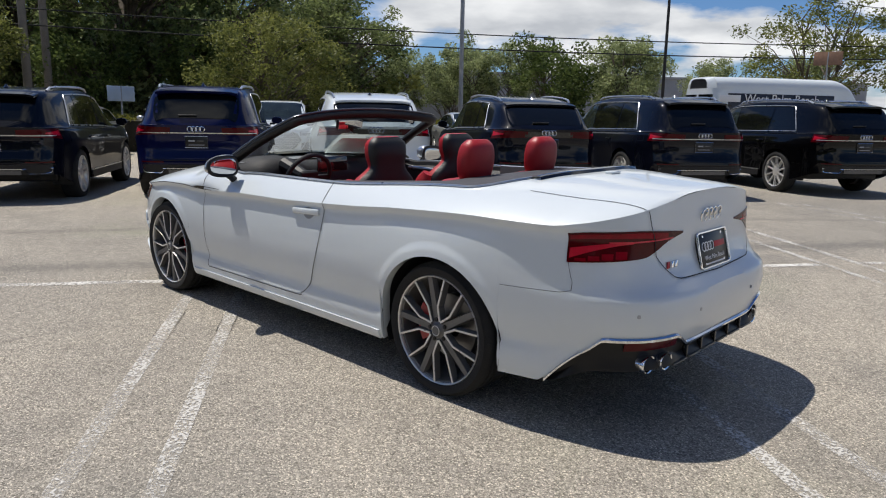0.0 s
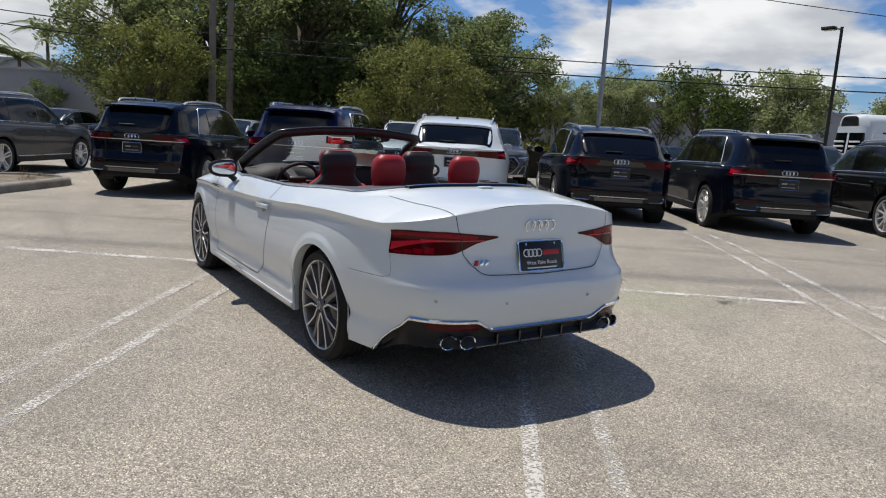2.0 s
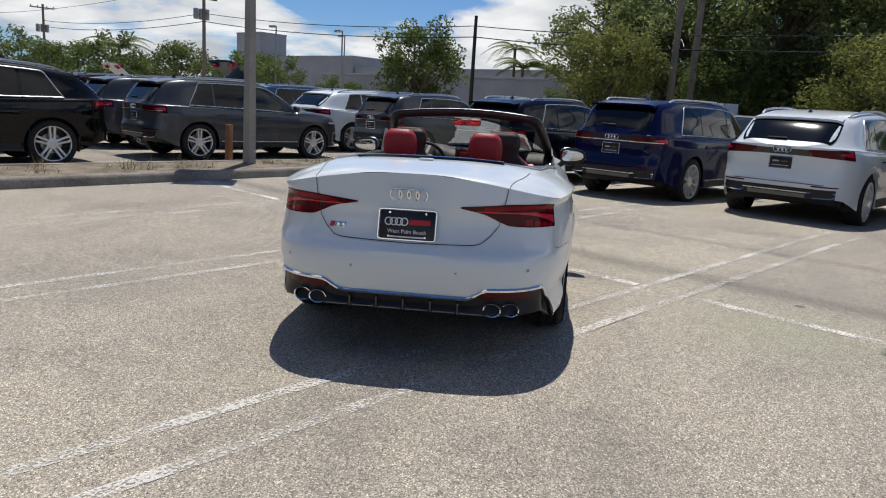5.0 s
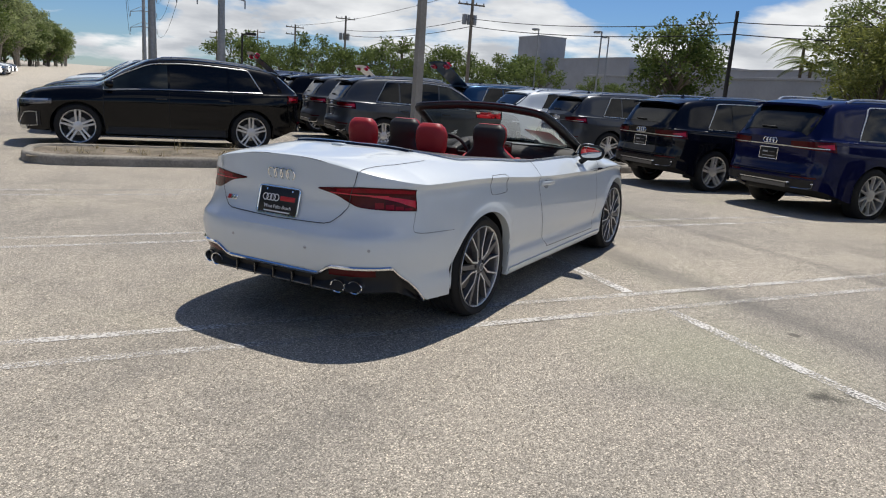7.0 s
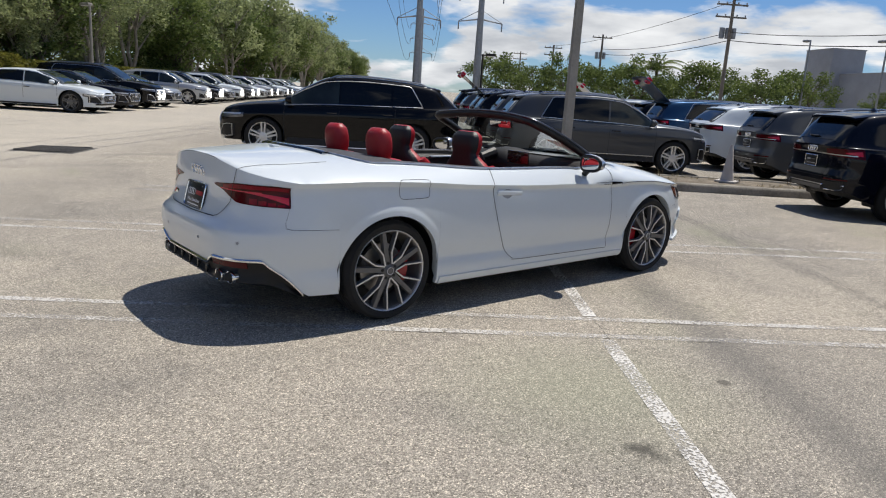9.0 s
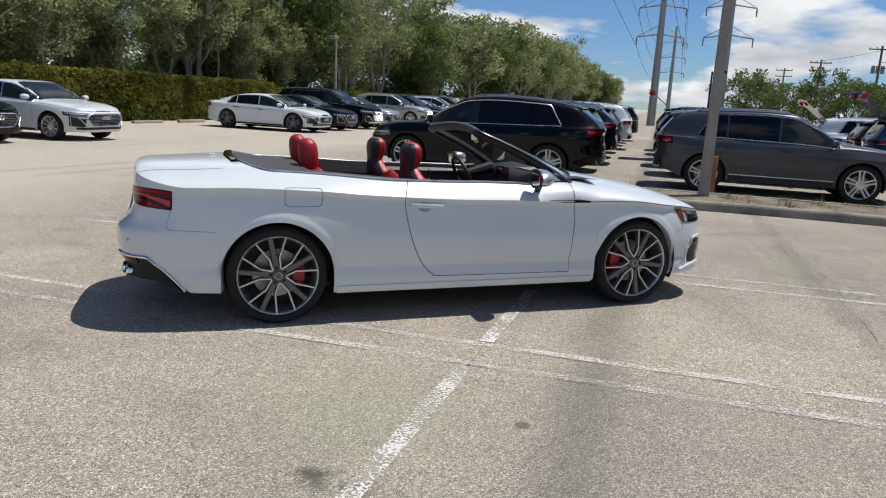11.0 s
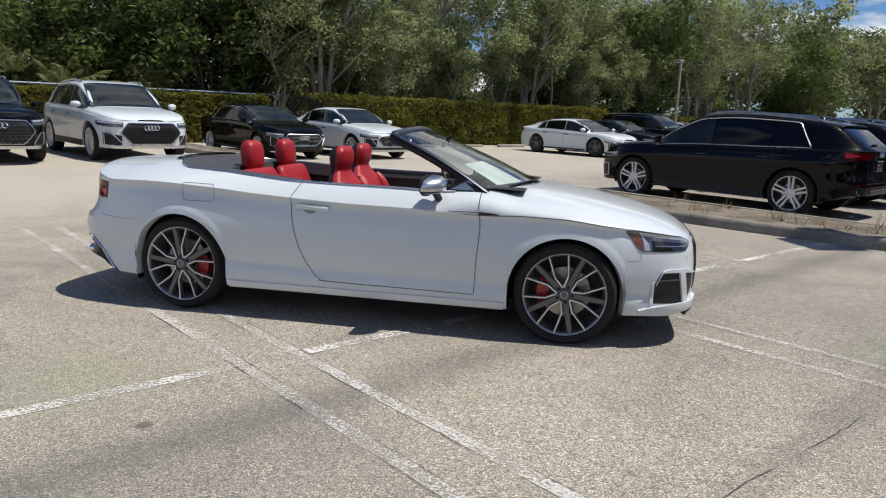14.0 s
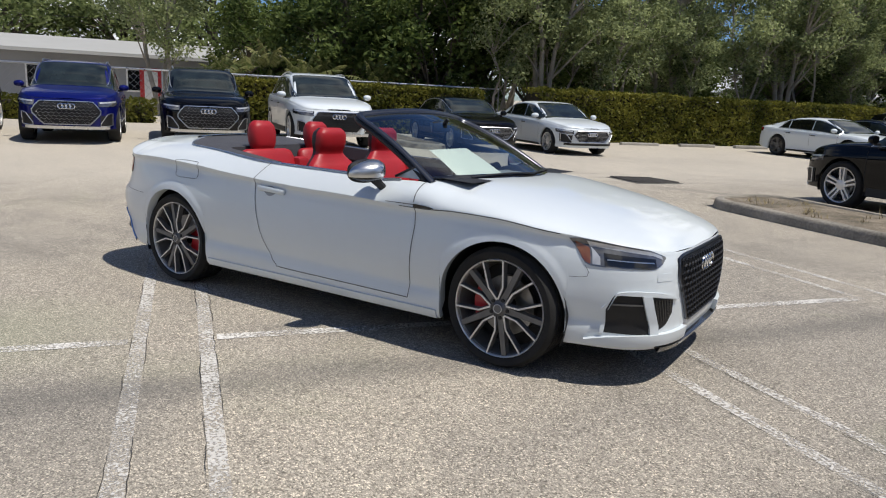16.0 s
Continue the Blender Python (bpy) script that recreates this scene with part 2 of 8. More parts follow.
def leaf_material(name, c1, c2, trans=0.35):
    """Leaf colour that varies from leaf to leaf, partly lit through."""
    m = bpy.data.materials.new(name)
    m.use_nodes = True
    nt = m.node_tree
    N, L = nt.nodes.new, nt.links.new
    b = nt.nodes["Principled BSDF"]
    out = nt.nodes["Material Output"]
    g = N("ShaderNodeNewGeometry")
    tc = N("ShaderNodeTexCoord")
    n = N("ShaderNodeTexNoise")
    n.inputs["Scale"].default_value = 0.7
    n.inputs["Detail"].default_value = 3
    L(tc.outputs["Object"], n.inputs["Vector"])
    add = N("ShaderNodeMath")
    add.operation = "MULTIPLY_ADD"
    add.inputs[1].default_value = 0.55
    L(g.outputs["Random Per Island"], add.inputs[0])
    r = N("ShaderNodeMapRange")
    r.inputs["From Min"].default_value = 0.35
    r.inputs["From Max"].default_value = 0.65
    r.inputs["To Min"].default_value = -0.1
    r.inputs["To Max"].default_value = 0.5
    L(n.outputs["Fac"], r.inputs["Value"])
    L(r.outputs[0], add.inputs[2])
    mx = N("ShaderNodeMix")
    mx.data_type = "RGBA"
    mx.inputs["A"].default_value = (*c1, 1)
    mx.inputs["B"].default_value = (*c2, 1)
    L(add.outputs[0], mx.inputs["Factor"])
    L(mx.outputs["Result"], b.inputs["Base Color"])
    b.inputs["Roughness"].default_value = 0.55
    b.inputs["Specular IOR Level"].default_value = 0.15
    t = N("ShaderNodeBsdfTranslucent")
    L(mx.outputs["Result"], t.inputs["Color"])
    ms = N("ShaderNodeMixShader")
    ms.inputs[0].default_value = trans
    L(b.outputs[0], ms.inputs[1])
    L(t.outputs[0], ms.inputs[2])
    L(ms.outputs[0], out.inputs["Surface"])
    return m


M_LEAF_DARK = leaf_material("oak_leaves", (0.045, 0.068, 0.020), (0.30, 0.35, 0.14), 0.52)
M_LEAF_MID = leaf_material("green_leaves", (0.035, 0.062, 0.016), (0.20, 0.25, 0.075), 0.42)
M_LEAF_LIGHT = leaf_material("yellow_green_leaves", (0.065, 0.085, 0.022), (0.29, 0.30, 0.085), 0.42)
M_LEAF_BLUE = leaf_material("grey_green_leaves", (0.065, 0.090, 0.038), (0.45, 0.50, 0.235), 0.48)
M_LEAF_HEDGE = leaf_material("hedge_leaves", (0.045, 0.058, 0.010), (0.25, 0.235, 0.045), 0.42)
M_FROND = leaf_material("palm_fronds", (0.06, 0.10, 0.02), (0.17, 0.20, 0.05))
M_BANANA = leaf_material("banana_leaves", (0.075, 0.105, 0.028), (0.33, 0.31, 0.14), 0.45)


def glass_material(name, tint):
    """Thin clear glass: mostly see-through, with a mirror-like gloss."""
    m = bpy.data.materials.new(name)
    m.use_nodes = True
    nt = m.node_tree
    N, L = nt.nodes.new, nt.links.new
    nt.nodes.remove(nt.nodes["Principled BSDF"])
    out = nt.nodes["Material Output"]
    tr = N("ShaderNodeBsdfTransparent")
    tr.inputs[0].default_value = (*tint, 1)
    gl = N("ShaderNodeBsdfGlossy")
    gl.inputs["Roughness"].default_value = 0.02
    lw = N("ShaderNodeLayerWeight")
    lw.inputs["Blend"].default_value = 0.5
    pw = N("ShaderNodeMath")
    pw.operation = "POWER"
    pw.inputs[1].default_value = 4.0
    L(lw.outputs["Facing"], pw.inputs[0])
    fr = N("ShaderNodeMath")
    fr.operation = "MULTIPLY_ADD"
    fr.inputs[1].default_value, fr.inputs[2].default_value = 0.75, 0.10
    L(pw.outputs[0], fr.inputs[0])
    ms = N("ShaderNodeMixShader")
    L(fr.outputs[0], ms.inputs[0])
    L(tr.outputs[0], ms.inputs[1])
    L(gl.outputs[0], ms.inputs[2])
    L(ms.outputs[0], out.inputs["Surface"])
    return m


M_GLASS = glass_material("windscreen_glass", (0.62, 0.70, 0.70))

# ---- mesh helpers ----


def curve1(pts):
    """A smooth function through a few (x, value) pairs, level beyond its ends."""
    xs = np.array([p[0] for p in pts], float)
    ys = np.array([p[1] for p in pts], float)
    d = np.diff(ys) / np.diff(xs)
    m = np.zeros(len(xs))
    for i in range(1, len(xs) - 1):
        if d[i - 1] * d[i] > 0:
            w1, w2 = 2 * (xs[i + 1] - xs[i]) + xs[i] - xs[i - 1], xs[i + 1] - xs[i] + 2 * (xs[i] - xs[i - 1])
            m[i] = (w1 + w2) / (w1 / d[i - 1] + w2 / d[i])
    if len(xs) > 1:
        m[0], m[-1] = d[0], d[-1]

    def f(x):
        x = min(max(x, xs[0]), xs[-1])
        i = min(int(np.searchsorted(xs, x, side="right")) - 1, len(xs) - 2)
        h = xs[i + 1] - xs[i]
        t = (x - xs[i]) / h
        return ((2 * t**3 - 3 * t**2 + 1) * ys[i] + (t**3 - 2 * t**2 + t) * h * m[i]
                + (-2 * t**3 + 3 * t**2) * ys[i + 1] + (t**3 - t**2) * h * m[i + 1])
    return f


def smooth(a, b, x):
    t = min(max((x - a) / (b - a), 0.0), 1.0)
    return t * t * (3 - 2 * t)


def mesh_object(name, verts, faces, mat, parent=None, label="", sharp=35, fix=True, flat=False, weld=0.0):
    """One mesh object from verts and faces, smooth but for sharp edges."""
    me = bpy.data.meshes.new(name)
    me.from_pydata([tuple(v) for v in verts], [], faces)
    if fix or weld:
        bm = bmesh.new()
        bm.from_mesh(me)
        if weld:
            bmesh.ops.remove_doubles(bm, verts=bm.verts, dist=weld)
        if fix:
            bmesh.ops.recalc_face_normals(bm, faces=bm.faces)
        bm.to_mesh(me)
        bm.free()
    if not flat:
        me.shade_smooth()
        me.set_sharp_from_angle(angle=radians(sharp))
    if mat:
        me.materials.append(mat)
    ob = new(name, me)
    if parent:
        ob.parent = parent
    if label:
        ob["label"] = label
    return ob


def part(name, bm, mat, parent=None, label="", sharp=35):
    me = bpy.data.meshes.new(name)
    bmesh.ops.recalc_face_normals(bm, faces=bm.faces)
    bm.to_mesh(me)
    bm.free()
    me.shade_smooth()
    me.set_sharp_from_angle(angle=radians(sharp))
    me.materials.append(mat)
    ob = new(name, me)
    if parent:
        ob.parent = parent
    if label:
        ob["label"] = label
    return ob


def grid_faces(nu, nv, base=0, loop=False):
    f = []
    for i in range(nu if loop else nu - 1):
        for j in range(nv - 1):
            a, b = base + i * nv + j, base + ((i + 1) % nu) * nv + j
            f.append((a, b, b + 1, a + 1))
    return f


def box_bm(bm, x0, x1, y0, y1, z0, z1, bevel=0.0, m=None):
    r = bmesh.ops.create_cube(bm, size=1)
    vs = r["verts"]
    for v in vs:
        v.co = Vector(((x0 + x1) / 2 + v.co.x * (x1 - x0), (y0 + y1) / 2 + v.co.y * (y1 - y0), (z0 + z1) / 2 + v.co.z * (z1 - z0)))
    if bevel:
        es = list({e for v in vs for e in v.link_edges})
        r2 = bmesh.ops.bevel(bm, geom=es, offset=bevel, segments=2, affect="EDGES", profile=0.5)
        vs = list({v for v in vs if v.is_valid} | set(r2["verts"]))
    if m is not None:
        bmesh.ops.transform(bm, matrix=m, verts=vs)
    return vs


def tube(points, radius, sides=8, closed=False, cap=True):
    """Verts and faces of a round bar along points; radius a number or one for each point."""
    pts = [Vector(p) for p in points]
    n = len(pts)
    rad = radius if isinstance(radius, (list, tuple)) else [radius] * n
    verts, faces = [], []
    up = Vector((0, 0, 1))
    prev = None
    for i, p in enumerate(pts):
        a = pts[(i - 1) % n] if (closed or i > 0) else p
        b = pts[(i + 1) % n] if (closed or i < n - 1) else p
        d = (b - a).normalized()
        if prev is None:
            s = d.cross(up if abs(d.z) < 0.9 else Vector((1, 0, 0))).normalized()
        else:
            s = (prev - d * prev.dot(d)).normalized()
        prev = s
        t = d.cross(s)
        for k in range(sides):
            an = 2 * math.pi * k / sides
            verts.append(p + (s * math.cos(an) + t * math.sin(an)) * rad[i])
    m = n if closed else n - 1
    for i in range(m):
        for k in range(sides):
            a, b = i * sides + k, i * sides + (k + 1) % sides
            c, d = ((i + 1) % n) * sides + (k + 1) % sides, ((i + 1) % n) * sides + k
            faces.append((a, b, c, d))
    if cap and not closed:
        faces.append(tuple(range(sides))[::-1])
        faces.append(tuple(range((n - 1) * sides, n * sides)))
    return verts, faces


def merge(*sets):
    verts, faces = [], []
    for v, f in sets:
        b = len(verts)
        verts += list(v)
        faces += [tuple(i + b for i in q) for q in f]
    return verts, faces


def lathe(profile, n=48, axis="y"):
    """Revolve (radius, offset) pairs round the y axis."""
    verts, faces = [], []
    m = len(profile)
    for i in range(n):
        a = 2 * math.pi * i / n
        for r, o in profile:
            verts.append(Vector((r * math.cos(a), o, r * math.sin(a))))
    faces = grid_faces(n, m, 0, loop=True)
    return verts, faces


# ---- car shell: a belt of bodywork round the car and a top surface over it ----


class Shell:
    """A car body. Front is +x. ar/af: length of tail and nose at each height; zb: height of the edge between belt and top;
    zt: height of the top's centreline; w: half width by share of height; pq: section exponents by x."""

    def __init__(self, a0r, a0f, nr, nf, ar, af, zb, zt, w, pq, zbot, wheels, arch, rear_edge=None, hub=0.335, flare=(0.012, 0.03), cabin=None, tuck=None, lip=None, band=0.0):
        self.a0r, self.a0f, self.nr, self.nf = a0r, a0f, nr, nf
        self.ar, self.af, self.zc, self.zt, self.w = curve1(ar), curve1(af), curve1(zb), curve1(zt), curve1(w)
        self.pf, self.qf = curve1([(a, b) for a, b, c in pq]), curve1([(a, c) for a, b, c in pq])
        self.zbotf = zbot
        self.cabin, self.tuck, self.lip, self.band = cabin, tuck, lip, band
        self.cab_h = curve1([(0.0, 1.0), (0.45, 0.992), (0.66, 0.968), (0.745, 0.925), (0.80, 0.83), (0.845, 0.66), (0.95, 0.05), (0.968, 0.015), (1.0, 0.0)])
        self.wheels, self.arch, self.rear_edge, self.hub, self.flare = wheels, arch, rear_edge, hub, flare
        self.table()

    def taper(self, x):
        a, n = (self.a0r, self.nr) if x < 0 else (self.a0f, self.nf)
        return max(0.0, 1 - min(1.0, abs(x) / a) ** n) ** (1 / n)

    def table(self):
        """Places along the outline from the middle of the tail to the middle of the nose."""
        xs = []
        for t in np.linspace(0, 0.94, 30):
            xs.append(-self.a0r * (1 - t**self.nr) ** (1 / self.nr))
        xs2 = []
        for t in np.linspace(0, 0.94, 30):
            xs2.append(self.a0f * (1 - t**self.nf) ** (1 / self.nf))
        mid = list(np.linspace(xs[-1], xs2[-1], 60))[1:-1]
        self.xs0 = xs + mid + xs2[::-1]
        wm = self.w(0.6)
        self.ys0 = [wm * self.taper(x) for x in self.xs0]
        self.ys0[0] = self.ys0[-1] = 0.0
        s = [0.0]
        for i in range(1, len(self.xs0)):
            s.append(s[-1] + math.hypot(self.xs0[i] - self.xs0[i - 1], self.ys0[i] - self.ys0[i - 1]))
        self.s0 = s

    def at(self, s):
        """Outline place s: nominal x and share of the half width."""
        x = float(np.interp(s, self.s0, self.xs0))
        y = float(np.interp(s, self.s0, self.ys0))
        return x, y / self.w(0.6)

    def s_x(self, x):
        i = next(k for k in range(len(self.xs0)) if self.xs0[k] >= x)
        i = max(i, 1)
        t = (x - self.xs0[i - 1]) / (self.xs0[i] - self.xs0[i - 1])
        return self.s0[i - 1] + t * (self.s0[i] - self.s0[i - 1])

    def s_rear(self, y):
        return float(np.interp(y, self.ys0[:30], self.s0[:30]))

    def s_front(self, y):
        return float(np.interp(y, self.ys0[-30:][::-1], self.s0[-30:][::-1]))

    def edge(self, s):
        x, t = self.at(s)
        if self.rear_edge and x < -self.a0r * 0.84:
            return self.rear_edge(t * self.w(0.9))
        return self.zc(x)

    def width(self, x, z):
        zb = 0.2
        q = (z - zb) / max(0.05, self.zc(x) - zb)
        w = self.w(q)
        for xh, fl in zip(self.wheels, self.flare):
            w += fl * math.exp(-(((x - xh) / 0.42) ** 2)) * math.exp(-(((z - 0.62) / 0.35) ** 2))
            if self.band:
                # flat raised band round the wheel arch
                w += self.band * (1 - smooth(self.arch + 0.022, self.arch + 0.070, math.hypot(x - xh, z - self.hub)))
        return w

    def belt(self, s, z, off=0.0):
        """A point of the belt at outline place s and height z, moved out by off."""
        if off:
            p = self.belt(s, z)
            e = 0.004
            smax = self.s0[-1]
            du = self.belt(min(s + e, smax), z) - self.belt(max(s - e, 0), z)
            dv = self.belt(s, z + e) - self.belt(s, z - e)
            n = dv.cross(du)
            q = p + (n.normalized() if n.length > 1e-9 else Vector((0, 0, 0))) * off
            return q
        x0, t = self.at(s)
        a = (self.ar(z) - self.a0r) if x0 < 0 else (self.af(z) - self.a0f)
        if self.lip and x0 < 0 and z > self.lip:
            k = smooth(0.55, 0.85, t)
            a = a * (1 - k) + (self.ar(self.lip) - self.a0r - 0.25 * (z - self.lip)) * k
        a0 = self.a0r if x0 < 0 else self.a0f
        g = smooth(a0 - 0.75, a0, abs(x0))
        x = x0 + (a * g if x0 > 0 else -a * g)
        y = self.width(x0, z) * t
        return Vector((x, y, z))

    def zbot(self, x, t):
        z = self.zbotf(x, t)
        for xh in self.wheels:
            d = abs(x - xh)
            if d < self.arch:
                z = max(z, self.hub + math.sqrt(self.arch**2 - d * d) * 0.985)
        return z

    def stations(self, fine=1.0):
        st = [self.s_rear(y) for y in np.linspace(0, self.w(0.6) * 0.93, int(16 * fine) + 4)]
        x0, x1 = self.at(st[-1])[0], self.at(self.s_front(self.w(0.6) * 0.93))[0]
        xs = list(np.arange(x0, x1, 0.09 / fine))[1:]
        cuts = []
        for xh in self.wheels:
            k = int(11 * fine) + 4
            cuts.append((xh - self.arch - 0.006, xh + self.arch + 0.006))
            xs = [x for x in xs if not (xh - self.arch - 0.03 < x < xh + self.arch + 0.03)]
            xs += [xh - self.arch * math.cos(math.pi * i / k) for i in range(k + 1)]
            xs += [xh - self.arch - 0.004, xh + self.arch + 0.004]
        st += [self.s_x(x) for x in sorted(xs)]
        st += [self.s_front(y) for y in np.linspace(self.w(0.6) * 0.93, 0, int(14 * fine) + 4)]
        return sorted(set(round(s, 5) for s in st))

    def belt_mesh(self, fine=1.0, rows=14, lip=0.03):
        """Both sides of the belt, with a turned-in lower edge."""
        st = self.stations(fine)
        verts, faces = [], []
        under = [0.048, 0.040, 0.034, 0.028, 0.022, 0.016, 0.010, 0.005, 0.0]
        nv = rows + len(under) + 2
        for s in st:
            x, t = self.at(s)
            zt = self.edge(s)
            z0 = self.zbot(x, t)
            top = max(zt - 0.06, z0 + 0.01)
            zs = [z0 + (top - z0) * k / (rows - 1) for k in range(rows)] + [zt - u for u in under]
            p = self.belt(s, z0)
            n = Vector((p.x * 0.15 if abs(x) < 1.9 else p.x, p.y, 0)).normalized()
            arched = any(abs(x - xh) < self.arch for xh in self.wheels)
            verts += [p - n * lip * 2 + Vector((0, 0, 0.0 if arched else 0.01)), p - n * 0.004]
            verts += [self.belt(s, z) for z in zs]
        f = grid_faces(len(st), nv)
        m = len(verts)
        verts += [Vector((v.x, -v.y, v.z)) for v in verts]
        f += [tuple(i + m for i in reversed(q)) for q in f]
        return verts, f

    def half(self, x):
        """Half width of the top's edge at x, on the belt's upper edge."""
        key = round(x, 4)
        if not hasattr(self, "hcache"):
            ss = np.linspace(0, self.s0[-1], 700)
            pts = [self.belt(s, self.edge(s)) for s in ss]
            self.hx = [p.x for p in pts]
            self.hy = [p.y for p in pts]
            self.hz = [p.z for p in pts]
            # keep x rising
            ox = np.argsort(self.hx)
            self.hx, self.hy, self.hz = np.array(self.hx)[ox], np.array(self.hy)[ox], np.array(self.hz)[ox]
            self.hcache = {}
        if key not in self.hcache:
            self.hcache[key] = (float(np.interp(x, self.hx, self.hy)), float(np.interp(x, self.hx, self.hz)))
        return self.hcache[key]

    def top(self, x, r, off=0.0):
        """A point of the top at x, r from -1 to 1 across it."""
        if off:
            e = 0.003
            ra, rb = max(r - e, -0.999), min(r + e, 0.999)
            du = self.top(x + e, r) - self.top(x - e, r)
            dv = self.top(x, rb) - self.top(x, ra)
            n = du.cross(dv).normalized()
            if n.z < 0:
                n = -n
            return self.top(x, r) + n * off
        w, zc = self.half(x)
        zt = max(self.zt(x), zc)
        h = self.share(x, abs(r))
        return Vector((x, w * r * (1 - self.tuck(x) * h if self.tuck else 1), zc + (zt - zc) * h))

    def share(self, x, r):
        """Share of the top's height at r across it."""
        h = max(0.0, 1 - r ** self.pf(x)) ** (1 / self.qf(x))
        if self.cabin:
            c = self.cabin(x)
            h = h * (1 - c) + self.cab_h(r) * c
        return h

    def top_h(self, x, h, side=1, off=0.0):
        """A point on the flank of the top at the share h of its height."""
        a, b = 0.0, 1.0
        for _ in range(22):
            m = (a + b) / 2
            if self.share(x, m) > h:
                a = m
            else:
                b = m
        return self.top(x, side * (a + b) / 2, off)

    def top_mesh(self, x0, x1, nx, nr=24, rin=None, extra=()):
        """The top between x0 and x1; rin(x): inner end of each half, in metres, where it is open."""
        xs = sorted(set([x0 + (x1 - x0) * i / (nx - 1) for i in range(nx)] + list(extra)))
        verts, faces = [], []
        if rin is None:
            rs = [math.sin(math.pi / 2 * (2 * k / (2 * nr) - 1)) for k in range(2 * nr + 1)]
            rs = [math.copysign(1 - (1 - abs(r)) ** 1.5, r) for r in rs]
            if self.cabin:
                half = [1.0, 0.985, 0.968, 0.955, 0.95, 0.925, 0.89, 0.845, 0.82, 0.80, 0.775, 0.745, 0.70, 0.66, 0.58, 0.45, 0.3, 0.15]
                rs = [-r for r in half] + [0.0] + half[::-1]
            for x in xs:
                verts += [self.top(x, r) for r in rs]
            return verts, grid_faces(len(xs), len(rs))
        for side in (1, -1):
            b = len(verts)
            for x in xs:
                w, _ = self.half(x)
                ri = min(rin(x) / max(w, 1e-3), 0.999)
                for k in range(nr + 1):
                    t = (k / nr) ** 2.2
                    r = 1 - (1 - ri) * t
                    verts.append(self.top(x, side * r))
            faces += grid_faces(len(xs), nr + 1, b)
        return verts, faces

    def panel(self, f, nu, nv, off, depth=0.012):
        """A raised piece on the surface: f(u, v, off) gives points, u and v from 0 to 1; its rim goes back into the body."""
        verts = [f(i / (nu - 1), j / (nv - 1), off) for i in range(nu) for j in range(nv)]
        faces = grid_faces(nu, nv)
        rim = [(i, 0) for i in range(nu)] + [(nu - 1, j) for j in range(1, nv)] + [(i, nv - 1) for i in range(nu - 2, -1, -1)] + [(0, j) for j in range(nv - 2, 0, -1)]
        b = len(verts)
        for i, j in rim:
            verts.append(f(i / (nu - 1), j / (nv - 1), off - depth))
        k = len(rim)
        for q in range(k):
            a, c = rim[q], rim[(q + 1) % k]
            faces.append((a[0] * nv + a[1], c[0] * nv + c[1], b + (q + 1) % k, b + q))
        return verts, faces

    def belt_panel(self, s0, s1, lo, hi, nu, nv, off=0.003, depth=0.012, side=1):
        """Raised piece on the belt between outline places s0 and s1 and heights lo(u) and hi(u)."""
        lo_f, hi_f = (lo if callable(lo) else (lambda u: lo)), (hi if callable(hi) else (lambda u: hi))

        def f(u, v, o):
            s = s0 + (s1 - s0) * u
            p = self.belt(s, lo_f(u) + (hi_f(u) - lo_f(u)) * v, o)
            return Vector((p.x, side * p.y, p.z))
        return self.panel(f, nu, nv, off, depth)

    def across_panel(self, y0, y1, lo, hi, nu, nv, off=0.003, depth=0.012, front=False):
        """Raised piece across the middle of the tail (or nose) between y0 and y1; lo and hi by y."""
        lo_f, hi_f = (lo if callable(lo) else (lambda y: lo)), (hi if callable(hi) else (lambda y: hi))

        def f(u, v, o):
            y = y0 + (y1 - y0) * u
            s = self.s_front(abs(y)) if front else self.s_rear(abs(y))
            p = self.belt(s, lo_f(y) + (hi_f(y) - lo_f(y)) * v, o)
            return Vector((p.x, math.copysign(p.y, y), p.z))
        return self.panel(f, nu, nv, off, depth)

    def ribbon(self, pts, width, off=0.0015, side=1):
        """A narrow strip on the belt along (s, z) points."""
        verts, faces = [], []
        ps = [Vector((a, b)) for a, b in pts]
        for i, p in enumerate(ps):
            d = (ps[min(i + 1, len(ps) - 1)] - ps[max(i - 1, 0)]).normalized()
            n = Vector((-d.y, d.x)) * width / 2
            for k in (-1, 1):
                q = self.belt(p.x + n.x * k, p.y + n.y * k, off)
                verts.append(Vector((q.x, side * q.y, q.z)))
        return verts, grid_faces(len(ps), 2)


def resample(pts, step):
    out = []
    for (a, b), (c, d) in zip(pts[:-1], pts[1:]):
        n = max(1, int(math.hypot(c - a, d - b) / step))
        out += [(a + (c - a) * k / n, b + (d - b) * k / n) for k in range(n)]
    return out + [pts[-1]]


def spline_pts(pts, n=8):
    """Catmull-Rom through points of any size."""
    ps = [Vector(p) for p in pts]
    out = []
    for i in range(len(ps) - 1):
        p0, p1, p2, p3 = ps[max(i - 1, 0)], ps[i], ps[i + 1], ps[min(i + 2, len(ps) - 1)]
        for k in range(n):
            t = k / n
            out.append(0.5 * ((2 * p1) + (p2 - p0) * t + (2 * p0 - 5 * p1 + 4 * p2 - p3) * t * t + (3 * p1 - p0 - 3 * p2 + p3) * t**3))
    return out + [ps[-1]]


def rings_mesh(width, tube_r, sides=6, n=28):
    """Four rings side by side, in the y-z plane."""
    r = width / 6.4
    sets = []
    for k in range(4):
        cy = (k - 1.5) * r * 1.46
        pts = [(0, cy + r * math.cos(2 * math.pi * i / n), r * math.sin(2 * math.pi * i / n)) for i in range(n)]
        sets.append(tube(pts, tube_r, sides, closed=True))
    return merge(*sets)


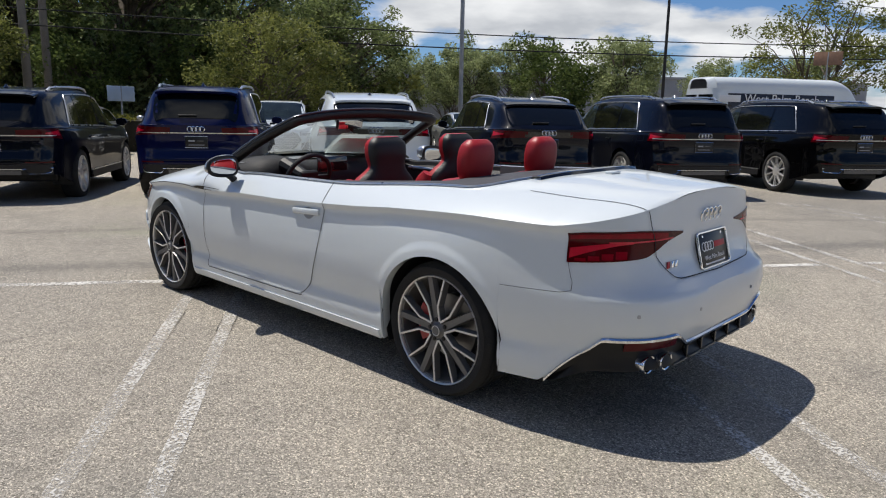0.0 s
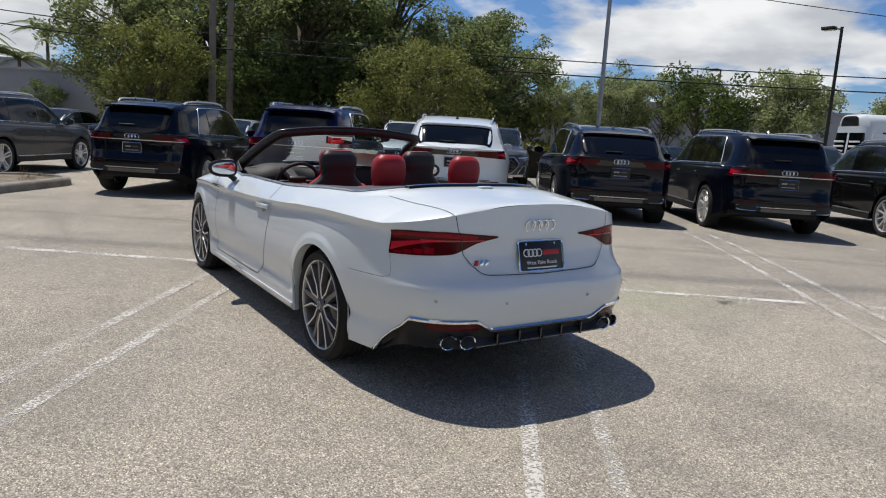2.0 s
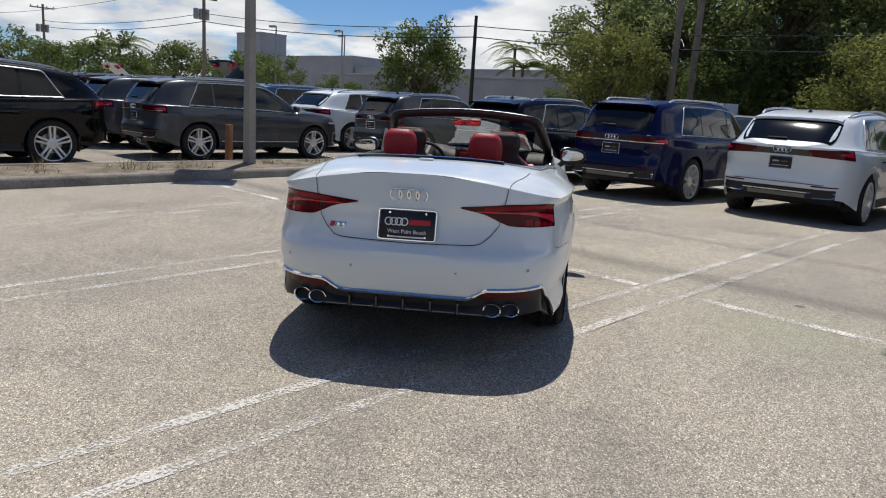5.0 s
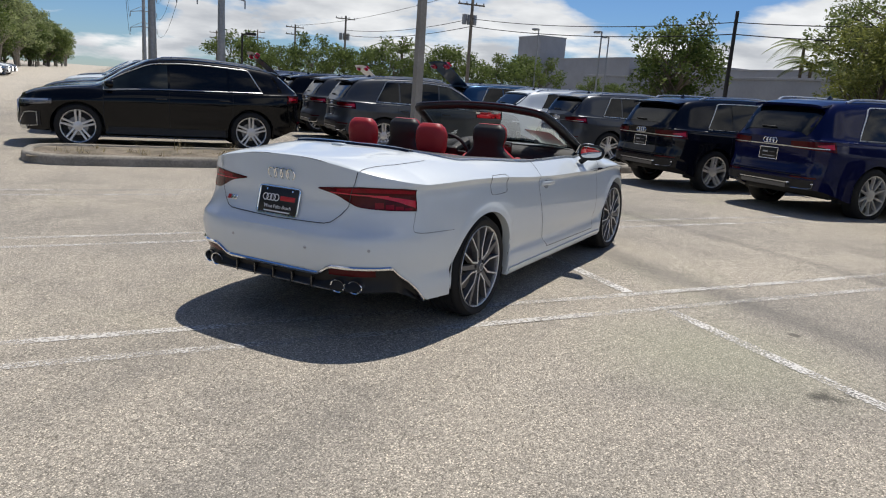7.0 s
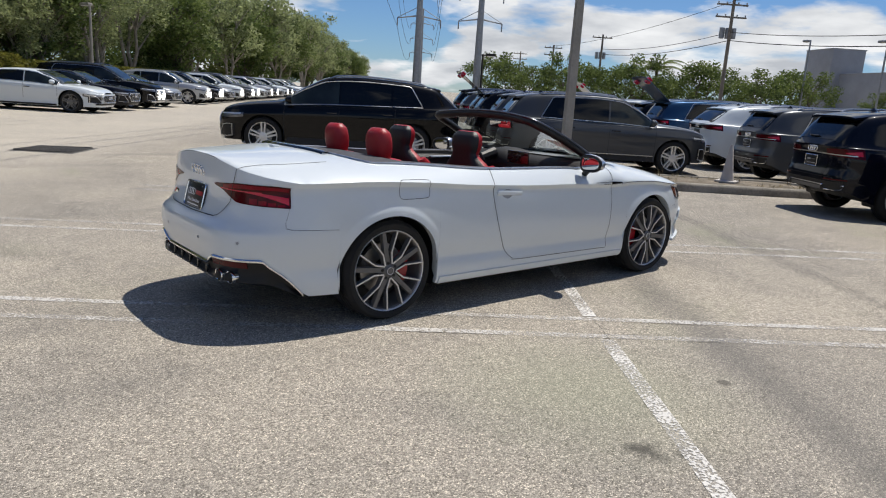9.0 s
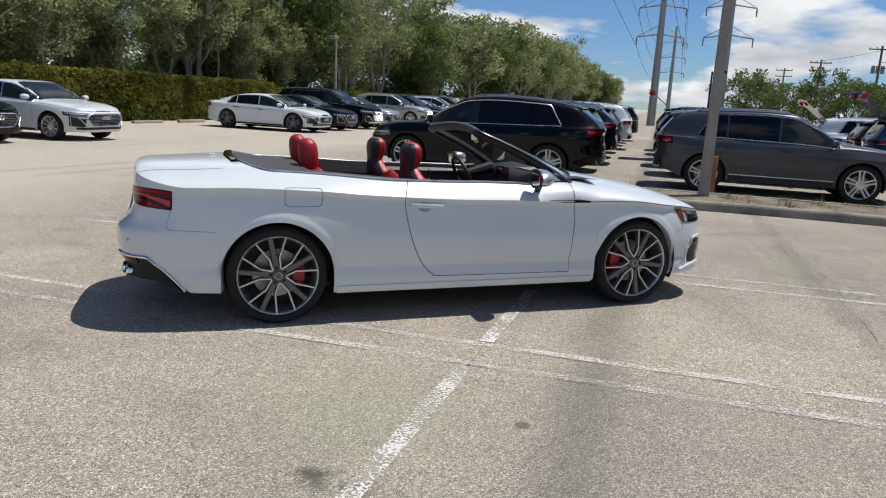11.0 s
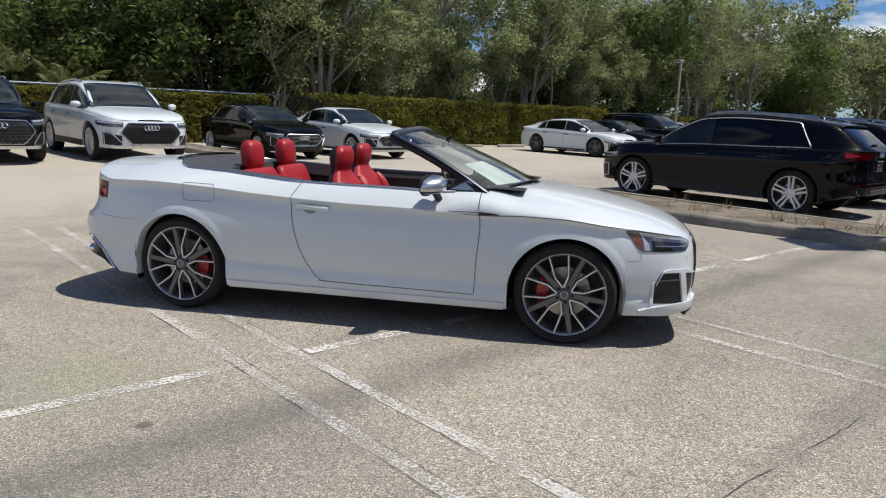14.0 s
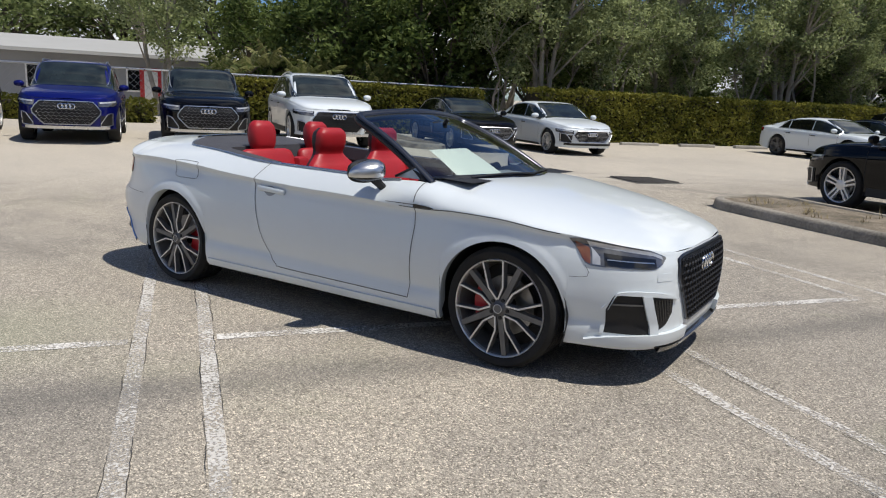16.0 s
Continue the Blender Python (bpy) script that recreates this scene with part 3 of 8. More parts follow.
def text_mesh(name, body, size, mat, parent, m, extrude=0.0008):
    """Lettering as a mesh, middle at the origin of m, reading along its x, facing its z."""
    cu = bpy.data.curves.new(name, "FONT")
    cu.body, cu.size, cu.extrude, cu.align_x, cu.align_y = body, size, extrude, "CENTER", "CENTER"
    ob = bpy.data.objects.new(name, cu)
    scene.collection.objects.link(ob)
    me = bpy.data.meshes.new_from_object(ob.evaluated_get(bpy.context.evaluated_depsgraph_get()))
    bpy.data.objects.remove(ob)
    me.materials.clear()
    me.materials.append(mat)
    o = new(name, me)
    o.parent = parent
    o.matrix_basis = m
    return o

# ---- the white convertible ----
# gentle fall of the ground round it


def ground_z(x, y):
    r = math.hypot(x, y)
    u, v = x * 0.819 - y * 0.574, x * 0.574 + y * 0.819
    rise = smooth(8.0, 12.0, -u) * (0.06 + 0.13 * (1 - smooth(2.5, 7.0, v))) * (1 - smooth(9.0, 14.0, v))
    return (0.0106 * x - 0.0147 * y) * (1 - smooth(4.5, 9.5, r)) + rise


WB = 1.3825
HUB = 0.335


def wheel_thing(parent, place, side, radius, width, rim_r, style, rear=False, spin=0.0):
    """A wheel whose outer face looks along side * y: tyre, rim with its spokes, disc."""
    w = new("wheel", None)
    w.parent = parent
    w.matrix_basis = Matrix.Translation(place) @ Matrix.Rotation(0 if side > 0 else math.pi, 4, "Z")
    if style not in WHEEL_MESH:
        WHEEL_MESH[style] = wheel_meshes(radius, width, rim_r, style)
    for name, me, label in WHEEL_MESH[style]:
        o = new(name, me)
        o.parent = w
        if name == "brake_caliper" and rear == (side > 0):
            o.matrix_basis = Matrix.Rotation(math.pi, 4, "Y")
        if name in ("spokes", "spoke_edging", "wheel_bolt"):
            o.matrix_basis = Matrix.Rotation(math.radians(spin), 4, "Y")
        if label:
            o["label"] = label
    return w


WHEEL_MESH = {}
M_MIRROR = material("mirror_glass", (0.55, 0.56, 0.57), rough=0.02, metal=1.0, var=0.05, scale=8)


def spoke(a0, r0, a1, r1, w0, w1, y0, y1, thick):
    """A tapered bar in the wheel's plane from (angle, radius) to (angle, radius); its face at y0 to y1."""
    p0 = Vector((r0 * math.cos(a0), 0, r0 * math.sin(a0)))
    p1 = Vector((r1 * math.cos(a1), 0, r1 * math.sin(a1)))
    d = (p1 - p0).normalized()
    n = Vector((-d.z, 0, d.x))
    verts = []
    for p, w, y in ((p0, w0, y0), (p1, w1, y1)):
        for sx, sy in ((-1, -thick), (1, -thick), (0.72, 0), (-0.72, 0)):
            verts.append(p + n * sx * w / 2 + Vector((0, y + sy, 0)))
    faces = [(0, 1, 2, 3), (4, 7, 6, 5)] + [(k, k + 4, (k + 1) % 4 + 4, (k + 1) % 4) for k in range(4)]
    return verts, faces


def wheel_meshes(R, W, rr, style):
    """Meshes of one kind of wheel, the outer face towards +y, the hub's middle at the origin."""
    out = []
    h = W / 2
    hi = style == "hero"
    n = 64 if hi else 26

    def keep(name, vf, mat, label="", sharp=35):
        ob = mesh_object(name, vf[0], vf[1], mat, None, "", sharp)
        me = ob.data
        bpy.data.objects.remove(ob)
        out.append((name, me, label))
    prof = [(rr - 0.006, h - 0.035), (rr + 0.004, h - 0.012), (rr + 0.02, h - 0.002), (rr + 0.045, h), (R - 0.028, h - 0.006), (R - 0.012, h - 0.018), (R - 0.004, h - 0.032)]
    treads = []
    for k in range(5):
        y = (h - 0.04) * (1 - 2 * k / 4)
        treads += [(R, y + 0.012), (R, y - 0.012), (R - 0.007, y - 0.016), (R - 0.007, y - 0.03)]
    prof += ([(R, h - 0.04)] + treads[1:-2]) if hi else [(R, h - 0.04), (R, 0.0), (R, -h + 0.04)]
    prof += [(a, -b) for a, b in prof[:7][::-1]]
    keep("tyre", lathe(prof, n), M_TYRE)
    barrel = lathe([(rr, h - 0.02), (rr - 0.012, h - 0.03), (rr - 0.03, h - 0.10), (rr - 0.035, -h + 0.03), (rr - 0.06, -h + 0.02)], n)
    keep("rim_barrel", barrel, M_RIM_DARK if hi or style.startswith("dark") else M_SILVER)
    lip = lathe([(rr - 0.012, h - 0.034), (rr - 0.010, h - 0.012), (rr + 0.003, h - 0.006), (rr + 0.006, h - 0.014)] if not hi else [(rr - 0.005, h - 0.024), (rr - 0.004, h - 0.011), (rr + 0.001, h - 0.006), (rr + 0.004, h - 0.012)], n)
    keep("rim_lip", lip, M_RIM_DARK if style.startswith("dark") else M_RIM)
    disc = lathe([(0.06, h - 0.115), (0.165, h - 0.115), (0.168, h - 0.125), (0.168, h - 0.14), (0.06, h - 0.14)], 40 if hi else 22)
    keep("brake_disc", disc, M_DISC)
    back = lathe([(0.001, h - 0.16), (rr - 0.03, h - 0.17)], 24)
    keep("wheel_back", back, M_BLACK)
    yf, yh = (h - 0.012, h - 0.018) if hi else (h - 0.016, h - 0.035)
    dark, bright = [], []
    if hi:
        for k in range(5):
            a = 2 * math.pi * k / 5 + math.pi / 2
            # flat dark spoke from the hub to the rim
            dark.append(spoke(a, 0.030, a, 0.125, 0.054, 0.044, yh - 0.006, yh - 0.003, 0.03))
            dark.append(spoke(a, 0.120, a, rr - 0.004, 0.044, 0.038, yh - 0.003, yf - 0.006, 0.03))
            b = a + math.radians(36)
            # forked spoke: two blades from a point at the hub, bent outwards, then on to the rim
            knee, end = math.radians(20.5), math.radians(13.6)
            for s in (-1, 1):
                k0, k1, k2 = (b + s * 0.06, 0.050), (b + s * knee, 0.124), (b + s * end, rr - 0.003)
                dark.append(spoke(*k0, *k1, 0.020, 0.018, yh + 0.002, yh + 0.006, 0.034))
                dark.append(spoke(*k1, *k2, 0.018, 0.017, yh + 0.006, yf, 0.034))
                bright.append(spoke(*k0, *k1, 0.0125, 0.0115, yh + 0.0055, yh + 0.0095, 0.006))
                bright.append(spoke(*k1, *k2, 0.0115, 0.0115, yh + 0.0095, yf + 0.0035, 0.006))
        hub = lathe([(0.001, yh + 0.012), (0.028, yh + 0.012), (0.031, yh + 0.006), (0.040, yh - 0.002), (0.064, yh - 0.010), (0.068, yh - 0.03)], 30)
        keep("spokes", merge(*dark, hub), M_RIM_DARK, "dark grey alloy spokes")
        keep("spoke_edging", merge(*bright), M_RIM, "machined silver spoke edging")
        ring = tube([(0.024 * math.cos(t), yh + 0.013, 0.024 * math.sin(t)) for t in np.linspace(0, 2 * math.pi, 25)[:-1]], 0.0018, 5, closed=True)
        keep("cap_ring", ring, M_RIM)
        for k in range(5):
            a = 2 * math.pi * k / 5 + math.pi / 2
            c = Vector((0.052 * math.cos(a), 0, 0.052 * math.sin(a)))
            v, f = lathe([(0.001, yh + 0.001), (0.010, yh + 0.001), (0.0115, yh - 0.012)], 10)
            keep("wheel_bolt", ([p + c for p in v], f), M_BLACK)
        cal = []
        for i in range(9):
            a = math.radians(-32 + 64 * i / 8)
            for r, y in ((0.105, h - 0.075), (0.185, h - 0.075), (0.19, h - 0.15), (0.105, h - 0.15)):
                cal.append(Vector((-r * math.cos(a), y, r * math.sin(a))))
        cf = [(i * 4 + k, i * 4 + (k + 1) % 4, (i + 1) * 4 + (k + 1) % 4, (i + 1) * 4 + k) for i in range(8) for k in range(4)] + [(0, 1, 2, 3), (32, 35, 34, 33)]
        keep("brake_caliper", (cal, cf), M_CALIPER, "red brake caliper")
    else:
        k5 = 10 if style.startswith("ten") or style == "van" else 5
        for k in range(k5):
            a = 2 * math.pi * k / k5 + math.pi / 2
            if k5 == 5:
                for s in (-1, 1):
                    dark.append(spoke(a + s * 0.45, 0.06, a + s * 0.14, rr - 0.006, 0.045, 0.042, yh, yf, 0.04))
            else:
                dark.append(spoke(a, 0.05, a, rr - 0.006, 0.035, 0.026, yh, yf, 0.04))
        hub = lathe([(0.001, yh + 0.01), (0.04, yh + 0.008), (0.085, yh), (0.09, yh - 0.03)], 20)
        keep("spokes", merge(*dark, hub), M_RIM_DARK if style.startswith("dark") else M_RIM)
    return out


def rear_edge(y):
    return 1.042 - 0.19 * y * y


def tail_line(y):
    """Lower edge of the rear bumper, raised over the exhausts."""
    return 0.40 + 0.056 * smooth(0.34, 0.46, y)


def hero_bottom(x, t):
    if x < -1.6:
        side = 0.225 + 0.235 * min(1.0, max(0.0, (-1.99 - x) / 0.21))
        return min(tail_line(t * 0.905), side)
    if x > 1.7:
        return 0.215 - 0.015 * smooth(1.8, 2.2, x)
    return 0.205


hero = Shell(
    2.40, 2.25, 5.0, 5.0,
    ar=[(0.20, 2.33), (0.33, 2.36), (0.42, 2.40), (0.56, 2.425), (0.625, 2.415), (0.67, 2.365), (0.72, 2.335), (0.80, 2.312), (0.88, 2.308), (0.97, 2.298), (1.02, 2.292), (1.045, 2.290)],
    af=[(0.18, 2.19), (0.26, 2.225), (0.34, 2.232), (0.50, 2.234), (0.62, 2.226), (0.70, 2.202), (0.745, 2.165), (0.80, 2.10)],
    zb=[(-2.25, 0.915), (-1.94, 0.922), (-1.60, 0.928), (-1.12, 0.909), (-0.78, 0.882), (-0.48, 0.865), (-0.09, 0.848), (0.30, 0.841), (0.65, 0.826), (0.86, 0.824), (1.09, 0.833), (1.33, 0.828), (1.62, 0.797), (1.9, 0.772), (2.1, 0.742), (2.25, 0.705)],
    zt=[(-2.290, 1.042), (-2.25, 1.049), (-2.18, 1.054), (-2.0, 1.063), (-1.66, 1.078), (-1.2, 1.078), (-0.6, 1.10), (0.0, 1.11), (0.40, 1.10), (0.65, 1.015), (0.80, 0.99), (1.06, 0.985), (1.54, 0.922), (1.85, 0.855), (2.0, 0.810), (2.12, 0.760), (2.202, 0.705)],
    w=[(0.0, 0.885), (0.05, 0.902), (0.15, 0.910), (0.215, 0.905), (0.26, 0.895), (0.36, 0.908), (0.46, 0.918), (0.56, 0.920), (0.66, 0.917), (0.76, 0.910), (0.86, 0.900), (0.93, 0.892), (0.948, 0.892), (0.985, 0.904), (1.0, 0.908), (1.2, 0.908)],
    pq=[(-2.4, 3.0, 1.05), (-1.9, 3.2, 1.05), (-1.3, 3.5, 1.0), (-0.6, 4.0, 1.0), (0.45, 4.0, 1.0), (0.65, 5.0, 1.75), (0.80, 6.0, 2.5), (1.05, 3.6, 1.6), (1.7, 3.0, 1.3), (2.2, 3.0, 1.25)],
    zbot=hero_bottom, wheels=(-WB, WB), arch=0.373, rear_edge=rear_edge, hub=HUB + 0.003, flare=(0.026, 0.030), lip=0.88, band=0.005)

convertible = tagged(new("convertible_car", None), "white two-door convertible parked roof down across bay lines", "car")
HERO_POSE = Matrix.Rotation(math.atan(-0.0147), 4, "X") @ Matrix.Rotation(-math.atan(0.0106), 4, "Y")


def opening(x):
    """Half width of the cockpit and its folded-roof cover."""
    if x < -1.66:
        return 0.0
    k = min(1.0, (x + 1.66) / 0.30)
    return 0.785 - 0.10 * smooth(-0.5, -1.5, x) - 0.42 * (1 - k) ** 2.4 * 1.0


def hero_body():
    C = convertible
    W = PAINT["white"]
    v, f = hero.belt_mesh(fine=3.0, rows=34)
    mesh_object("body", v, f, W, C, "white painted lower body", sharp=28, weld=0.0006)
    mesh_object("bonnet", *hero.top_mesh(0.80, 2.199, 56, 22), W, C, "white bonnet", weld=0.0004)
    mesh_object("boot_lid", *hero.top_mesh(-2.2885, -1.66, 40, 22), W, C, "white boot lid with small lip", weld=0.0004)
    mesh_object("shoulder", *hero.top_mesh(-1.66, 0.80, 90, 12, rin=opening, extra=[-1.658, -1.65, -1.64, -1.62]), W, C, sharp=40)
    # rolled inner edge of doors and quarters
    for side in (1, -1):
        sets = []
        xs = np.linspace(-1.64, 0.80, 70)
        verts = []
        for x in xs:
            w, _ = hero.half(x)
            p = hero.top(x, side * opening(x) / w)
            verts += [p, p + Vector((0, -side * 0.012, -0.004)), p + Vector((0, -side * 0.018, -0.03))]
        mesh_object("cockpit_edge", verts, grid_faces(len(xs), 3), M_BLACK, C, "black rubber cockpit edge")
        # bright strip along the cockpit
        pts = []
        for x in np.linspace(-1.60, 0.62, 60):
            w, _ = hero.half(x)
            p = hero.top(x, side * opening(x) / w)
            pts.append(p + Vector((0, side * 0.006, 0.004)))
        mesh_object("cockpit_trim", *tube(pts, 0.0065, 6), M_SILVER, C, "satin aluminium trim strip")
    # dark underside and wheel wells
    bm = bmesh.new()
    box_bm(bm, -1.72, 1.75, -0.76, 0.76, 0.225, 0.25, 0.01)
    part("floor_pan", bm, M_BLACK, C)
    # unseen black boxes added to stop light leaking through the shell
    for nm, x0, x1, y0, z0, z1 in (("nose_light_block", 0.85, 1.95, 0.50, 0.25, 0.68), ("nose_light_block", 1.76, 2.08, 0.72, 0.25, 0.62), ("tail_light_block", -2.22, -1.55, 0.52, 0.30, 0.80), ("tail_light_block", -2.08, -1.80, 0.72, 0.34, 0.76)):
        bm = bmesh.new()
        box_bm(bm, x0, x1, -y0, y0, z0, z1, 0.03)
        part(nm, bm, M_BLACK, C)
    for xh in (-WB, WB):
        for side in (1, -1):
            verts = []
            for i in range(25):
                a = math.pi * (i / 24 * 1.24 - 0.12)
                for y in (0.875, 0.55):
                    verts.append((xh + 0.385 * math.cos(a), side * y, HUB + 0.385 * math.sin(a)))
            fs = grid_faces(25, 2)
            b = len(verts)
            verts += [(xh + 0.385 * math.cos(math.pi * (i / 24 * 1.24 - 0.12)), side * 0.55, HUB + 0.385 * math.sin(math.pi * (i / 24 * 1.24 - 0.12))) for i in range(25)] + [(xh, side * 0.55, HUB)]
            fs += [(b + i, b + i + 1, b + 25) for i in range(24)]
            mesh_object("wheel_well", verts, fs, M_BLACK, C)
            w = wheel_thing(C, (xh, side * (0.782 if xh > 0 else 0.768), HUB), side, 0.335, 0.262, 0.268, "hero", xh < 0, {(-1, -1): 11, (1, -1): -25, (-1, 1): 12, (1, 1): 40}[(int(math.copysign(1, xh)), side)])
    # doors: proud panels with their gaps
    door_low = curve1([(-0.512, 0.80), (-0.497, 0.71), (-0.475, 0.62), (-0.442, 0.523), (-0.40, 0.435), (-0.35, 0.362), (-0.30, 0.323), (-0.245, 0.307), (0.8, 0.297)])
    sx = hero.s_x
    for side in (1, -1):
        def lo(u):
            return door_low(-0.503 + u * 1.30)

        def hi(u):
            return hero.edge(sx(-0.503) + u * (sx(0.797) - sx(-0.503))) - 0.003
        def door_face(u, v, o, side=side):
            a, b = lo(u), hi(u)
            q = hero.belt(sx(-0.503) + (sx(0.797) - sx(-0.503)) * u, b - (b - a) * (1 - v) ** 1.9, o)
            return Vector((q.x, side * q.y, q.z))
        mesh_object("door", *hero.panel(door_face, 50, 34, 0.0012, 0.006), W, C, "white door")
        gap = [(sx(-0.515), hero.zc(-0.515) - 0.002), (sx(-0.510), 0.78), (sx(-0.497), 0.70), (sx(-0.475), 0.61), (sx(-0.442), 0.513), (sx(-0.40), 0.425), (sx(-0.35), 0.352), (sx(-0.30), 0.314), (sx(-0.245), 0.299), (sx(0.30), 0.294), (sx(0.785), 0.290)]
        gap = [tuple(p) for p in spline_pts(gap, 6)] + [(sx(0.787), 0.30), (sx(0.80), 0.55), (sx(0.815), 0.72), (sx(0.806), hero.zc(0.806) - 0.002)]
        mesh_object("door_gap", *hero.ribbon(resample(gap, 0.025), 0.0042, 0.0022, side), M_GAP, C)
        # gap over the shoulder at door ends
        for xg in (-0.47, 0.80):
            verts = []
            for r in np.linspace(0.998, opening(xg) / hero.half(xg)[0], 14):
                verts += [hero.top(xg - 0.0028, side * r, 0.0018), hero.top(xg + 0.0028, side * r, 0.0018)]
            if xg < 0:
                verts = [v + Vector((-0.043 * (1 - (i // 2) / 13), 0, 0)) for i, v in enumerate(verts)]
            mesh_object("shoulder_gap", verts, grid_faces(14, 2), M_GAP, C)
        # bonnet seam along the crease into the vent
        seam = [(sx(x), hero.zc(x) - 0.003) for x in np.linspace(0.70, 1.72, 40)]
        mesh_object("bonnet_seam", *hero.ribbon(seam, 0.0036, 0.002, side), M_GAP, C)
        vent = hero.belt_panel(sx(0.80), sx(0.935), lambda u: 0.823 + 0.004 * u, lambda u: 0.842 - 0.010 * u * u, 10, 3, 0.004, 0.012, side)
        mesh_object("wing_vent", *vent, M_GLOSS, C, "black wing vent badge strip")
        mesh_object("wing_vent_line", *hero.ribbon([(sx(x), 0.838) for x in np.linspace(0.60, 0.80, 10)], 0.0035, 0.003, side), M_GAP, C)
        # lower crease highlight strip of the sill
        sill = hero.belt_panel(sx(-0.99), sx(0.99), 0.205, 0.252, 40, 5, 0.010, 0.02, side)
        mesh_object("sill_skirt", *sill, W, C, "white sill skirt")
        # handle
        bm = bmesh.new()
        yy = side * 0.93
        vs = box_bm(bm, -0.125, 0.125, -0.012, 0.012, -0.018, 0.018, 0.011)
        for v in vs:
            v.co.y -= side * 0.9 * v.co.x**2
        part("door_handle", bm, W, C, "white door handle").matrix_basis = Matrix.Translation((-0.355, side * (hero.belt(sx(-0.355), 0.80).y + 0.022), 0.803)) @ Matrix.Rotation(0.045, 4, "Y")
        # raised grey patch painted as the shade of the hollow behind the handle
        cup = hero.belt_panel(sx(-0.445), sx(-0.30), lambda u: 0.803 - 0.042 * math.sin(math.pi * u), lambda u: 0.803 + 0.026 * math.sin(math.pi * u), 12, 8, 0.0016, 0.003, side)
        mesh_object("handle_recess", *cup, M_RECESS_SHADE, C, "shaded handle recess")
        # mirror
        mirror(C, side)
    # fuel flap, its upper edge bent over the crease
    ring = []
    for i in range(60):
        a = 2 * math.pi * i / 60
        ca, sa = math.cos(a), math.sin(a)
        x = -1.215 + 0.122 * math.copysign(abs(ca) ** 0.3, ca)
        z = 0.872 + 0.066 * math.copysign(abs(sa) ** 0.3, sa)
        e = hero.zc(x)
        if z <= e:
            p = hero.belt(sx(x), z, 0.0022)
        else:
            r, q = 0.999, hero.top(x, 0.999)
            while (q - hero.top(x, 0.999)).length < z - e and r > 0.8:
                r -= 0.002
                q = hero.top(x, r)
            p = hero.top(x, r, 0.0022)
        ring.append(Vector((p.x, -p.y, p.z)))
    mesh_object("fuel_flap_gap", *tube(ring, 0.0014, 4, closed=True), M_GAP, C)


def mirror_shape(side, low):
    """Half of a flattened mirror housing: the bright upper cap or the black lower shell."""
    bm = bmesh.new()
    bmesh.ops.create_uvsphere(bm, u_segments=30, v_segments=24, radius=1)
    cut = [v for v in bm.verts if (v.co.z > -0.32) == low and abs(v.co.z + 0.32) > 0.07]
    bmesh.ops.delete(bm, geom=cut, context="VERTS")
    for v in bm.verts:
        x, y, z = (math.copysign(abs(c) ** 0.78, c) for c in v.co)
        o = y * side
        x = x * (0.105 if x > 0 else 0.022) * (1 - 0.28 * max(0, o)) - 0.03
        z = z * (0.064 if z > 0 else 0.055) * (1 - 0.22 * o) - 0.010 * o
        v.co = Vector((x - 0.028 * o * o - 0.012 * o, y * 0.115, z)) * (0.985 if low else 1.0)
    return bm


def mirror(C, side):
    m = new("door_mirror", None)
    m.parent = C
    m.matrix_basis = Matrix.Translation((0.515, side * 0.955, 1.000))
    part("mirror_cap", mirror_shape(side, False), M_SILVER, m, "satin aluminium mirror cap")
    part("mirror_shell", mirror_shape(side, True), M_GLOSS, m, "black lower mirror shell")
    bm = bmesh.new()
    bmesh.ops.create_uvsphere(bm, u_segments=24, v_segments=12, radius=1)
    for v in bm.verts:
        x, y, z = v.co
        v.co = Vector((x * 0.004 - 0.064 - side * y * 0.004, math.copysign(abs(y) ** 0.7, y) * 0.098, math.copysign(abs(z) ** 0.7, z) * 0.052 * (1 - 0.2 * y * side)))
    part("mirror_glass", bm, M_MIRROR, m, "mirror glass")
    ring = [(-0.060 - side * 0.010 * math.sin(t), 0.104 * math.copysign(abs(math.sin(t)) ** 0.7, math.sin(t)), 0.057 * math.copysign(abs(math.cos(t)) ** 0.7, math.cos(t)) * (1 - 0.2 * side * math.sin(t))) for t in np.linspace(0, 2 * math.pi, 41)[:-1]]
    mesh_object("mirror_rim", *tube(ring, 0.013, 6, closed=True), M_BLACK, m)
    v, f = tube([(-0.01, -side * 0.05, -0.045), (0.0, -side * 0.09, -0.075), (0.01, -side * 0.13, -0.11)], [0.026, 0.024, 0.024], 10)
    mesh_object("mirror_arm", v, f, M_BLACK, m)


